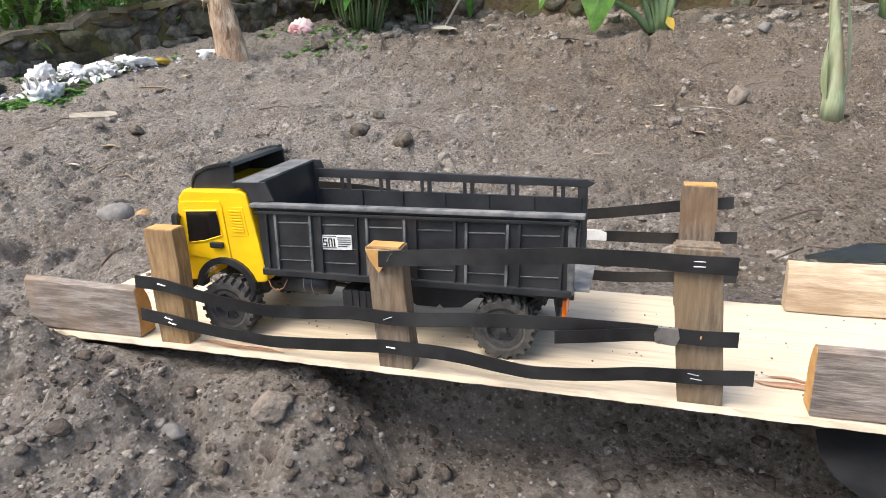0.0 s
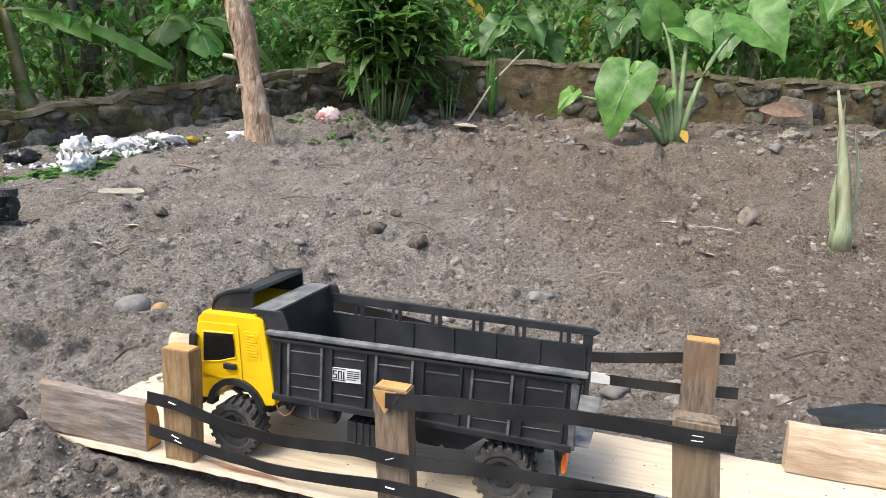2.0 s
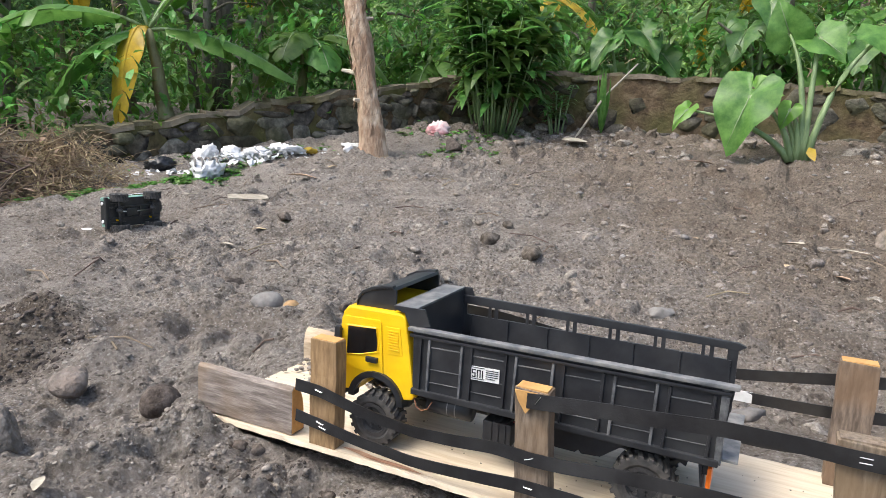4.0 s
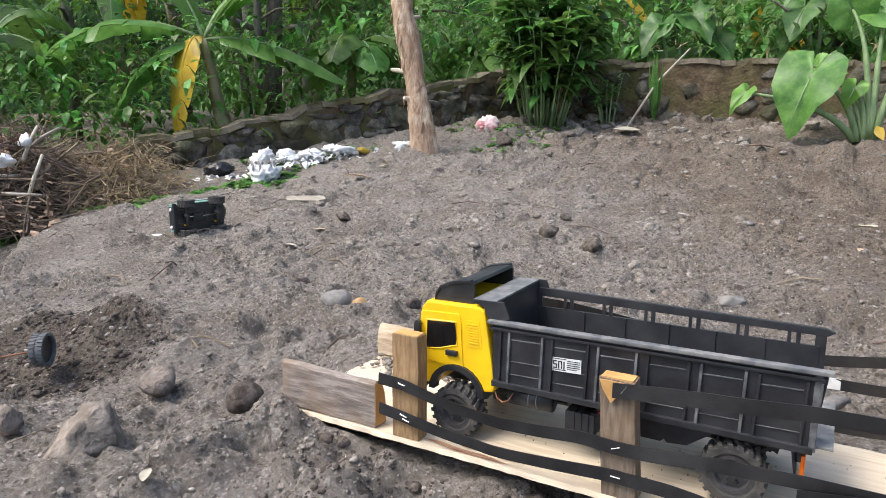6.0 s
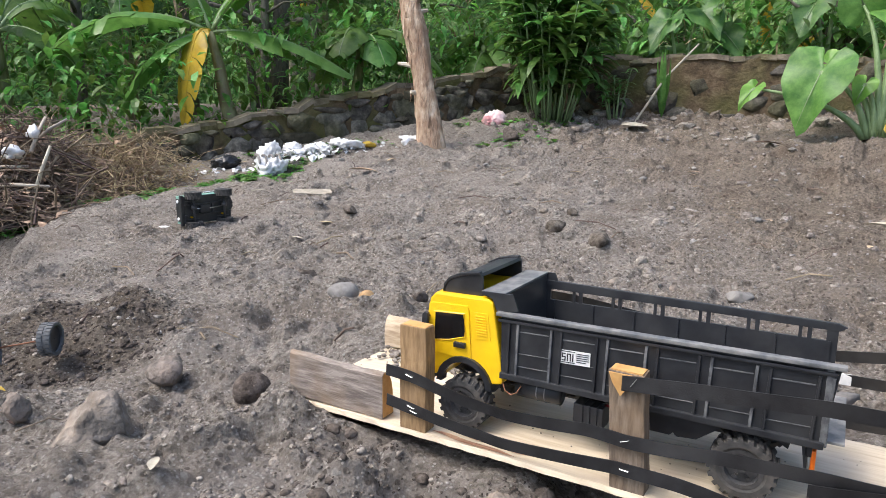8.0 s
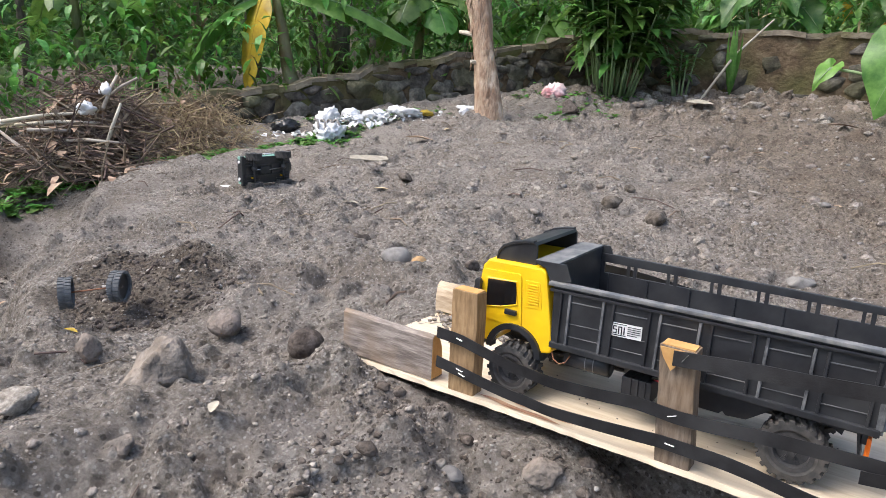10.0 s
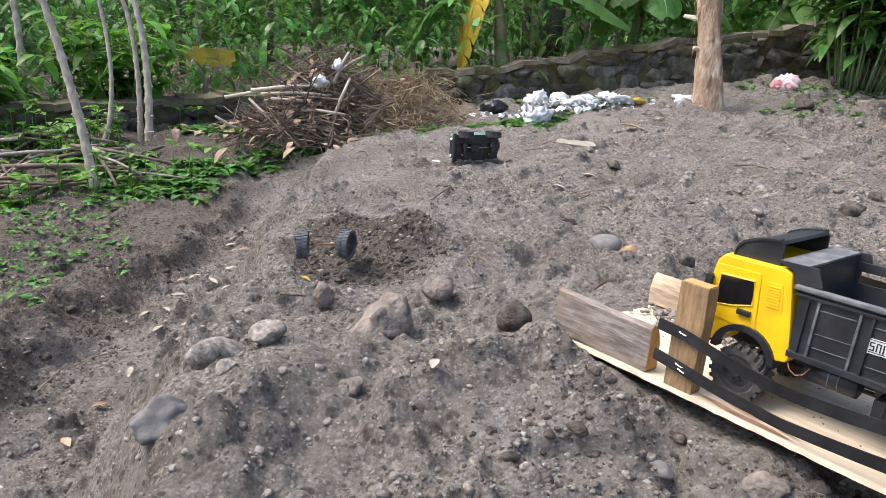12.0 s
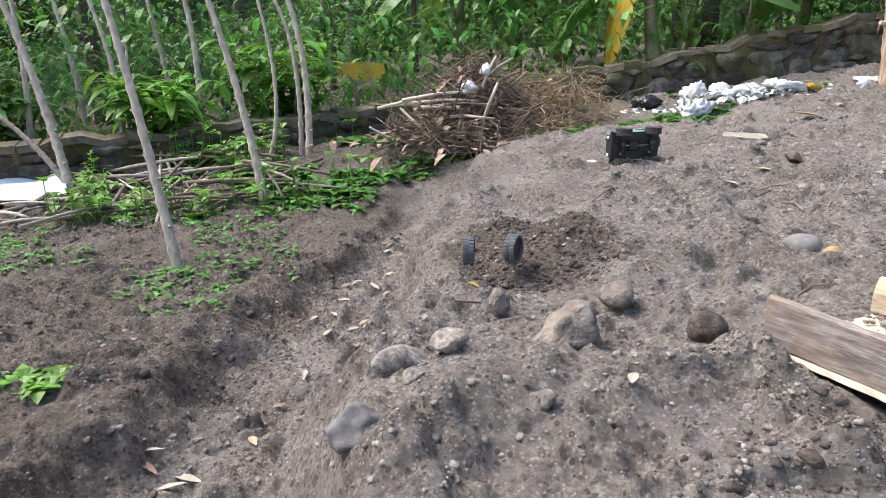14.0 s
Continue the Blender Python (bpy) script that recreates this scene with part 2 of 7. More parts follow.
KNOT = mat("reddish_knot_grain", [(0.24, 0.1, 0.055), (0.5, 0.31, 0.19)], 14, 0.75, bump=0.3, bump_scale=60, dist=0.001, stretch=(1, 16, 16))
OLDWOOD = mat("weathered_wood", [(0.09, 0.068, 0.05), (0.16, 0.125, 0.092), (0.24, 0.19, 0.145)], 22, 0.85, bump=0.5, bump_scale=70, dist=0.002, stretch=(8, 8, 1.2), patch=(0.2, 0.13, 0.07), patch_scale=14, patch_amount=0.7, vary=0.12)
WOOD = mat("brown_wood", [(0.2, 0.12, 0.055), (0.3, 0.19, 0.09), (0.38, 0.25, 0.13)], 24, 0.75, bump=0.4, bump_scale=70, dist=0.002, stretch=(8, 8, 1.2), patch=(0.16, 0.1, 0.05), patch_scale=16, patch_amount=0.6)
FRESHWOOD = mat("cut_wood_end", [(0.42, 0.22, 0.07), (0.58, 0.34, 0.12)], 40, 0.7, bump=0.3, bump_scale=120, dist=0.001)
KERBWOOD = mat("grey_brown_slab_wood", [(0.12, 0.097, 0.085), (0.205, 0.172, 0.152), (0.31, 0.268, 0.235)], 18, 0.85, bump=0.5, bump_scale=60, dist=0.002, stretch=(1.2, 9, 9), patch=(0.22, 0.15, 0.095), patch_scale=9, patch_amount=0.8, vary=0.1)
PALEWOOD = mat("pale_slab_wood", [(0.36, 0.27, 0.18), (0.5, 0.4, 0.28), (0.58, 0.48, 0.36)], 18, 0.8, bump=0.4, bump_scale=60, dist=0.002, stretch=(1.2, 9, 9), patch=(0.3, 0.21, 0.13), patch_scale=9, patch_amount=0.6)
STRAP = mat("black_packing_strap", [(0.012, 0.012, 0.013), (0.022, 0.022, 0.024)], 60, 0.34, bump=0.5, bump_scale=500, dist=0.0006, patch=(0.05, 0.05, 0.05), patch_scale=18, patch_amount=0.4)
METAL = mat("bright_steel", [(0.6, 0.6, 0.6), (0.8, 0.8, 0.8)], 60, 0.3, 1.0, bump=0.3, bump_scale=150, dist=0.001)
PAPER = mat("white_paper_tape", [(0.7, 0.7, 0.68), (0.82, 0.82, 0.8)], 60, 0.6, bump=0.2)
BLACK = mat("black_plastic", [(0.014, 0.015, 0.018), (0.024, 0.026, 0.03)], 40, 0.42, bump=0.15, bump_scale=300, dist=0.0006, patch=(0.06, 0.06, 0.06), patch_scale=22, patch_amount=0.35)
EDGE = mat("scuffed_black_edge", [(0.05, 0.053, 0.058), (0.13, 0.135, 0.14)], 90, 0.55, bump=0.2, bump_scale=300, dist=0.0006, patch=(0.3, 0.3, 0.29), patch_scale=30, patch_amount=0.45)
DUSTY = mat("dusty_grey_plastic", [(0.07, 0.075, 0.08), (0.14, 0.145, 0.15)], 60, 0.6, bump=0.3, bump_scale=300, dist=0.0006, patch=(0.28, 0.27, 0.25), patch_scale=45, patch_amount=0.6)
YELLOW = mat("yellow_plastic", [(0.86, 0.52, 0.006), (0.92, 0.58, 0.01)], 30, 0.35, bump=0.08, bump_scale=200, dist=0.0005, patch=(0.62, 0.36, 0.02), patch_scale=25, patch_amount=0.35)
GLASS_DARK = mat("dark_cab_window", [(0.006, 0.006, 0.007), (0.012, 0.012, 0.013)], 20, 0.15, bump=0.0)
RUBBER = mat("dusty_tyre_rubber", [(0.035, 0.035, 0.034), (0.075, 0.072, 0.068)], 80, 0.85, bump=0.4, bump_scale=300, dist=0.001, patch=(0.1, 0.09, 0.08), patch_scale=40, patch_amount=0.6, local=True)
GREYRUBBER = mat("grey_worn_rubber", [(0.07, 0.075, 0.08), (0.12, 0.125, 0.13)], 80, 0.7, bump=0.3, bump_scale=300, dist=0.001, local=True)
RIM = mat("dark_grey_rim", [(0.03, 0.03, 0.032), (0.07, 0.07, 0.072)], 80, 0.5, bump=0.2, bump_scale=300, dist=0.0006, local=True)
ORANGE = mat("orange_lamp_plastic", [(0.75, 0.13, 0.01), (0.85, 0.2, 0.02)], 60, 0.3, bump=0.0)
REDWIRE = mat("red_wire", [(0.35, 0.02, 0.03), (0.5, 0.04, 0.05)], 60, 0.5, bump=0.0)
BROWNWIRE = mat("brown_wire", [(0.2, 0.08, 0.04), (0.28, 0.12, 0.06)], 60, 0.6, bump=0.0)
JADE = mat("pale_jade_paint", [(0.17, 0.36, 0.29), (0.2, 0.41, 0.33)], 30, 0.35, bump=0.05, patch=(0.2, 0.3, 0.25), patch_scale=30, patch_amount=0.4, local=True)
WHITE = mat("white_plastic", [(0.7, 0.7, 0.69), (0.8, 0.8, 0.79)], 30, 0.5, bump=0.05, local=True)
LAMP = mat("clear_headlamp", [(0.7, 0.7, 0.7), (0.85, 0.85, 0.85)], 30, 0.15, bump=0.0)
WALLSTONE = mat("dark_wall_stone", [(0.04, 0.037, 0.032), (0.085, 0.078, 0.067), (0.16, 0.148, 0.128)], 14, 0.92, bump=0.9, bump_scale=45, dist=0.012, patch=(0.075, 0.075, 0.03), patch_scale=3.5, patch_amount=0.6, vary=0.35, spec=0.2)
MORTAR = mat("mossy_wall_mortar", [(0.06, 0.043, 0.027), (0.115, 0.083, 0.051), (0.185, 0.142, 0.092)], 10, 0.95, bump=0.9, bump_scale=40, dist=0.015, patch=(0.075, 0.085, 0.025), patch_scale=2.5, patch_amount=0.8, spec=0.2)
CAP = mat("worn_wall_cap", [(0.1, 0.085, 0.062), (0.22, 0.19, 0.145)], 9, 0.95, bump=0.9, bump_scale=40, dist=0.012, patch=(0.12, 0.11, 0.04), patch_scale=3, patch_amount=0.7, spec=0.2)
BARK = mat("pale_peeling_bark", [(0.24, 0.155, 0.1), (0.42, 0.31, 0.215), (0.56, 0.45, 0.34)], 9, 0.9, bump=1.0, bump_scale=30, dist=0.015, stretch=(3, 3, 0.7), patch=(0.24, 0.14, 0.085), patch_scale=7, patch_amount=0.7)
STEM = mat("cassava_stem_bark", [(0.26, 0.215, 0.17), (0.46, 0.4, 0.33)], 20, 0.85, bump=0.6, bump_scale=50, dist=0.004, vary=0.2, stretch=(2, 2, 0.6))
DARKBARK = mat("dark_forest_bark", [(0.08, 0.07, 0.055), (0.17, 0.15, 0.12)], 10, 0.9, bump=0.8, bump_scale=30, dist=0.01, stretch=(3, 3, 0.7), vary=0.3)
TWIG = mat("dead_twigs", [(0.1, 0.07, 0.05), (0.21, 0.158, 0.12)], 20, 0.9, bump=0.3, island=0.5)
STRAW = mat("dry_vine_straw", [(0.2, 0.14, 0.08), (0.32, 0.24, 0.15)], 20, 0.9, bump=0.0, island=0.45)
PALESTICK = mat("pale_dry_stick", [(0.36, 0.31, 0.25), (0.5, 0.45, 0.37)], 20, 0.85, bump=0.4, bump_scale=60, dist=0.003, vary=0.25)
DRYLEAF = mat("dry_brown_leaf", [(0.25, 0.16, 0.1), (0.42, 0.31, 0.21)], 25, 0.8, bump=0.4, bump_scale=80, dist=0.002, vary=0.35, island=0.0)
PALELEAF = mat("bleached_leaf_litter", [(0.27, 0.24, 0.18), (0.43, 0.39, 0.31)], 25, 0.8, bump=0.3, island=0.25)
LEAF = mat("green_leaf", [(0.065, 0.175, 0.03), (0.165, 0.33, 0.07)], 12, 0.45, bump=0.2, bump_scale=60, dist=0.002, island=0.5, through_light=0.42)
DEEPLEAF = mat("deep_green_leaf", [(0.042, 0.12, 0.028), (0.11, 0.22, 0.05)], 14, 0.4, bump=0.2, bump_scale=60, dist=0.002, island=0.45, through_light=0.35)
BRIGHTLEAF = mat("young_and_sunlit_leaf", [(0.11, 0.26, 0.03), (0.2, 0.4, 0.06)], 10, 0.42, bump=0.2, bump_scale=50, dist=0.002, island=0.3, through_light=0.45)
BANANALEAF = mat("banana_leaf", [(0.08, 0.19, 0.035), (0.17, 0.32, 0.07)], 7, 0.4, bump=0.3, bump_scale=40, dist=0.003, vary=0.25, through_light=0.45)
BUSHLEAF = mat("cane_bush_leaf", [(0.065, 0.17, 0.035), (0.17, 0.31, 0.07)], 12, 0.4, bump=0.2, bump_scale=60, dist=0.002, island=0.4, through_light=0.45)
YELLOWLEAF = mat("yellowed_banana_leaf", [(0.5, 0.32, 0.015), (0.62, 0.45, 0.04)], 7, 0.55, bump=0.3, patch=(0.3, 0.22, 0.04), patch_scale=9, patch_amount=0.6, through_light=0.3)
PSEUDO = mat("banana_stem", [(0.13, 0.15, 0.06), (0.25, 0.26, 0.13)], 9, 0.6, bump=0.3, bump_scale=40, dist=0.004, stretch=(3, 3, 0.5), patch=(0.14, 0.1, 0.06), patch_scale=6, patch_amount=0.7)
STALK = mat("pale_cut_stalk", [(0.2, 0.25, 0.13), (0.4, 0.44, 0.29)], 12, 0.6, bump=0.4, bump_scale=50, dist=0.003, stretch=(4, 4, 0.5), patch=(0.32, 0.26, 0.17), patch_scale=9, patch_amount=0.7)
PETIOLE = mat("pale_green_stalk", [(0.13, 0.2, 0.08), (0.24, 0.33, 0.16)], 14, 0.5, bump=0.2, stretch=(3, 3, 0.6))
BAG = mat("white_plastic_bag", [(0.6, 0.61, 0.62), (0.78, 0.78, 0.78)], 16, 0.4, bump=0.7, bump_scale=30, dist=0.01, patch=(0.42, 0.42, 0.42), patch_scale=9, patch_amount=0.5)
PINKBAG = mat("pink_plastic_bag", [(0.6, 0.25, 0.26), (0.72, 0.5, 0.5)], 12, 0.4, bump=0.6, bump_scale=30, dist=0.01, patch=(0.7, 0.68, 0.67), patch_scale=8, patch_amount=0.8)
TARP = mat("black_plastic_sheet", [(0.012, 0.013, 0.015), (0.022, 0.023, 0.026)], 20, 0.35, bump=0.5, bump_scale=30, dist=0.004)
SHEET = mat("pale_plastic_sheet", [(0.6, 0.66, 0.68), (0.75, 0.8, 0.82)], 10, 0.35, bump=0.4, bump_scale=20, dist=0.01)
# the broad dark patch colour paints shade between far leaf masses
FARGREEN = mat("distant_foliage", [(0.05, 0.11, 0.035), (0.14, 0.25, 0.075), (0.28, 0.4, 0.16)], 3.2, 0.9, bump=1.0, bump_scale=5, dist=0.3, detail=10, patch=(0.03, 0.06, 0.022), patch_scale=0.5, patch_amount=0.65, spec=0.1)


# ---- building helpers ----
class Geo:
    """Vertices and faces gathered for one mesh."""

    def __init__(self):
        self.v, self.f = [], []

    def add(self, verts, faces):
        k = len(self.v)
        self.v += [tuple(p) for p in verts]
        self.f += [tuple(i + k for i in q) for q in faces]

    def tube(self, pts, radii, sides=6, caps=True):
        pts = [Vector(p) for p in pts]
        if not hasattr(radii, "__len__"):
            radii = [radii] * len(pts)
        vs, fs = [], []
        for i, p in enumerate(pts):
            d = (pts[min(i + 1, len(pts) - 1)] - pts[max(i - 1, 0)]).normalized()
            a = d.cross(Vector((0.31, 0.17, 0.93)))
            a = (a if a.length > 0.05 else d.cross(Vector((1, 0, 0)))).normalized()
            b = d.cross(a)
            vs += [p + radii[i] * (math.cos(k * math.tau / sides) * a + math.sin(k * math.tau / sides) * b) for k in range(sides)]
        for i in range(len(pts) - 1):
            for k in range(sides):
                fs.append((i * sides + k, i * sides + (k + 1) % sides, (i + 1) * sides + (k + 1) % sides, (i + 1) * sides + k))
        if caps:
            fs.append(tuple(range(sides - 1, -1, -1)))
            fs.append(tuple((len(pts) - 1) * sides + k for k in range(sides)))
        self.add(vs, fs)

    def leaf(self, base, way, up, length, width, droop=0.4, segs=3, fold=0.15):
        """A blade along way, folded on its rib and drooping."""
        base, way, up = Vector(base), Vector(way).normalized(), Vector(up)
        side = way.cross(up)
        side = (side if side.length > 0.01 else way.cross(Vector((1, 0.2, 0)))).normalized()
        up = side.cross(way)
        vs, fs = [], []
        for i in range(segs + 1):
            s = i / segs
            w = width * 0.5 * (math.sin(math.pi * (s ** 0.8) * 0.94 + 0.12))
            c = base + way * length * s * (1 - 0.3 * droop * s) + up * (-droop * length * s * s * 0.6)
            vs += [c - side * w + up * w * fold, c, c + side * w + up * w * fold]
        for i in range(segs):
            k = 3 * i
            fs += [(k, k + 1, k + 4, k + 3), (k + 1, k + 2, k + 5, k + 4)]
        self.add(vs, fs)

    def blob(self, centre, radii, seed, rough=0.25, level=1, flat=0.0, cuts=0):
        """A lumpy stone or clod."""
        vs, fs = ICO[level]
        rnd = np.random.RandomState(seed)
        k = rnd.normal(0, 1, (5, 3))
        amp = rnd.uniform(-1, 1, 5) * rough
        d = 1 + (np.sin(vs @ k.T * 1.7 + rnd.uniform(0, 6, 5)) * amp).sum(1) / 1.6 + rnd.uniform(-0.35, 0.35, len(vs)) * rough
        q = vs * d[:, None]
        for _ in range(cuts):
            w = rnd.normal(0, 1, 3)
            w /= np.linalg.norm(w)
            q = q - np.clip(q @ w - rnd.uniform(0.5, 0.85), 0, None)[:, None] * w
        p = q * np.array(radii)
        if flat:
            p[:, 2] = np.maximum(p[:, 2], -flat * radii[2])
        a = rnd.uniform(0, 6.28)
        c, s = math.cos(a), math.sin(a)
        p = np.stack([p[:, 0] * c - p[:, 1] * s, p[:, 0] * s + p[:, 1] * c, p[:, 2]], 1) + np.array(centre)
        self.add(p.tolist(), fs)

    def box(self, x0, x1, y0, y1, z0, z1, m=None):
        vs = [Vector((x, y, z)) for z in (z0, z1) for y in (y0, y1) for x in (x0, x1)]
        if m is not None:
            vs = [m @ v for v in vs]
        self.add(vs, [(0, 2, 3, 1), (4, 5, 7, 6), (0, 1, 5, 4), (2, 6, 7, 3), (0, 4, 6, 2), (1, 3, 7, 5)])

    def prism(self, outline, y0, y1, axis="y"):
        """An outline in x and z carried from y0 to y1 (or in y and z along x, or x and y along z)."""
        n = len(outline)
        put = {"y": lambda a, b, c: (a, c, b), "x": lambda a, b, c: (c, a, b), "z": lambda a, b, c: (a, b, c)}[axis]
        vs = [put(a, b, y0) for a, b in outline] + [put(a, b, y1) for a, b in outline]
        fs = [tuple(range(n)), tuple(range(2 * n - 1, n - 1, -1))]
        fs += [(k, k + n, (k + 1) % n + n, (k + 1) % n) for k in range(n)]
        self.add(vs, fs)


def ico(level):
    bm = bmesh.new()
    bmesh.ops.create_icosphere(bm, subdivisions=level, radius=1.0)
    vs = np.array([v.co[:] for v in bm.verts])
    fs = [tuple(v.index for v in f.verts) for f in bm.faces]
    bm.free()
    return vs, fs


ICO = {k: ico(k) for k in (1, 2, 3, 4)}


def mesh_of(name, geo, mat_, smooth=False, bevel=0.0):
    me = bpy.data.meshes.new(name)
    me.from_pydata(geo.v, [], geo.f)
    bm = bmesh.new()
    bm.from_mesh(me)
    if len(geo.f) < 4000:
        bmesh.ops.recalc_face_normals(bm, faces=bm.faces)
    if bevel:
        sharp = [e for e in bm.edges if len(e.link_faces) == 2 and e.calc_face_angle(0) > 0.5]
        bmesh.ops.bevel(bm, geom=sharp, offset=bevel, segments=2, profile=0.6, affect="EDGES", clamp_overlap=True)
    bm.to_mesh(me)
    bm.free()
    me.materials.append(mat_)
    if smooth:
        me.polygons.foreach_set("use_smooth", [True] * len(me.polygons))
    return me


def thing(name, base, label, category, group="", kind=""):
    """An empty at a thing's base, which parents its parts."""
    ob = new(name)
    ob.matrix_world = base if isinstance(base, Matrix) else Matrix.Translation(base)
    ob.empty_display_size = 0.02
    return tagged(ob, label, category, group, kind)


def part(name, geo, mat_, parent, label="", smooth=False, bevel=0.0, world=True):
    """Links geo (or a ready mesh) as one mesh under parent. world: its points are world places."""
    me = geo if isinstance(geo, bpy.types.Mesh) else mesh_of(name, geo, mat_, smooth, bevel)
    ob = new(name, me)
    ob.parent = parent
    if world:
        top = parent
        m = top.matrix_basis
        while top.parent:
            m = top.parent.matrix_basis @ top.matrix_parent_inverse @ m
            top = top.parent
        ob.matrix_parent_inverse = m.inverted()
    return tagged(ob, label)


def solo(name, geo, mat_, label, category, group="", kind="", smooth=False, bevel=0.0):
    return tagged(new(name, mesh_of(name, geo, mat_, smooth, bevel)), label, category, group, kind)


# ---- ground ----
def worley(x, y, cell, seed):
    """Distance to the nearest of scattered points, in cells, and that point's own number."""
    u, v = x / cell, y / cell
    iu, iv = np.floor(u).astype(np.int64), np.floor(v).astype(np.int64)
    best, own = np.full(x.shape, 9.0), np.zeros(x.shape)
    for a in (-1, 0, 1):
        for b in (-1, 0, 1):
            cu, cv = iu + a, iv + b
            d = np.hypot(cu + 0.5 + 0.45 * lattice(cu, cv, seed) - u, cv + 0.5 + 0.45 * lattice(cu, cv, seed + 1) - v)
            near = d < best
            best = np.where(near, d, best)
            own = np.where(near, lattice(cu, cv, seed + 2), own)
    return best, own


def ground_height(x, y):
    x, y = np.asarray(x, float), np.asarray(y, float)
    wx = x + 0.03 * vnoise(x / 0.12, y / 0.12, 31)
    wy = y + 0.03 * vnoise(x / 0.12, y / 0.12, 37)
    sx = 0.07 * vnoise(x / 0.3, y / 0.3, 41) + 0.035 * vnoise(x / 0.11, y / 0.11, 45)
    sy = 0.07 * vnoise(x / 0.3, y / 0.3, 43) + 0.035 * vnoise(x / 0.11, y / 0.11, 47)
    z = form(x + sx, y + sy)
    near = sstep(14.0, 5.0, np.hypot(x, y - 0.5))
    mid = sstep(6.0, 3.0, np.hypot(x, y))
    deck = sstep(0.30, 0.22, y) * sstep(-0.02, 0.03, y) * sstep(-0.24, -0.18, x) * sstep(0.2, 0.1, x)
    z = z + (1 - deck) * (0.024 * vnoise(wx / 0.45, wy / 0.4, 3) + 0.012 * vnoise(wx / 0.27, wy / 0.27, 4) + 0.017 * vnoise(wx / 0.17, wy / 0.17, 5))
    dusty = sstep(0.15, 0.55, vnoise(x / 0.38, y / 0.34, 9) + 0.35 * vnoise(x / 0.13, y / 0.13, 10))
    rough = (1.0 - 0.62 * dusty + 0.25 * sstep(0.25, -0.1, y) + 0.45 * sstep(1.6, 3.6, y)) * (1 - 0.85 * deck)
    keen = sstep(5.5, 2.6, np.hypot(x, y))
    fine = 0.011 * vnoise(wx / 0.085, wy / 0.085, 11) + 0.0075 * vnoise(wx / 0.045, wy / 0.045, 12) + keen * (0.005 * vnoise(wx / 0.024, wy / 0.024, 13) + 0.003 * vnoise(x / 0.013, y / 0.013, 17))
    lumps = np.zeros(x.shape)
    # domed clods of four sizes, sunk among each other
    for cell, seed, least, tall in ((0.24, 71, 0.6, 0.05), (0.11, 51, 0.55, 0.023), (0.055, 61, 0.4, 0.015), (0.028, 81, 0.2, 0.009)):
        d, k = worley(wx, wy, cell, seed)
        size = 0.34 + 0.16 * np.clip(k, 0, 1)
        dome = np.clip(1 - (d / size) ** 2, 0, 1) ** 0.7 * np.clip((k - least) * 5, 0, 1)
        far_only = sstep(2.4, 3.6, y) * sstep(6.0, 5.0, y) if cell > 0.2 else 1.0
        lumps = lumps + (keen if cell < 0.03 else 1.0) * far_only * tall * dome
    z = z + near * rough * (fine + lumps)
    return np.where(deck > 0.4, np.minimum(z, -0.02), z)


def at_ground(x, y):
    return float(ground_height(np.array([x]), np.array([y]))[0])


def spread(lo, hi, step, mid_lo, mid_hi, growth, reach=900):
    """Grid lines: even from lo to hi, slowly widening to mid_lo and mid_hi, then fast to the horizon."""
    lines = list(np.arange(lo, hi + step / 2, step))
    s, v = step, hi
    while v < reach:
        s *= growth if v < mid_hi else 1.14
        v += s
        lines.append(v)
    s, v = step, lo
    while v > -reach:
        s *= growth if v > mid_lo else 1.14
        v -= s
        lines.insert(0, v)
    return np.array(lines)


def fast_mesh(name, verts, faces, mt, smooth):
    """A mesh from arrays whose faces all have the same number of corners."""
    me = bpy.data.meshes.new(name)
    k = faces.shape[1]
    me.vertices.add(len(verts))
    me.vertices.foreach_set("co", np.ascontiguousarray(verts, dtype=np.float32).ravel())
    me.loops.add(faces.size)
    me.loops.foreach_set("vertex_index", faces.ravel().astype(np.int32))
    me.polygons.add(len(faces))
    me.polygons.foreach_set("loop_start", np.arange(0, faces.size, k, dtype=np.int32))
    me.update(calc_edges=True)
    me.polygons.foreach_set("use_smooth", [smooth] * len(faces))
    me.materials.append(mt)
    return me


def build_ground():
    xs = spread(-1.4, 0.85, 0.0066, -4.4, 2.6, 1.0125)
    ys = spread(-0.75, 1.2, 0.0066, -1.9, 6.0, 1.0082)
    gx, gy = np.meshgrid(xs, ys)
    gz = ground_height(gx, gy)
    verts = np.stack([gx.ravel(), gy.ravel(), gz.ravel()], 1)
    n, k = len(xs), len(ys)
    i = (np.arange(k - 1)[:, None] * n + np.arange(n - 1)[None, :]).ravel()
    faces = np.stack([i, i + 1, i + n + 1, i + n], 1)
    me = fast_mesh("ground", verts, faces, SOIL, True)
    return tagged(new("ground", me), "dry grey-brown loose soil with clods and gravel", "ground", kind="structure")


build_ground()


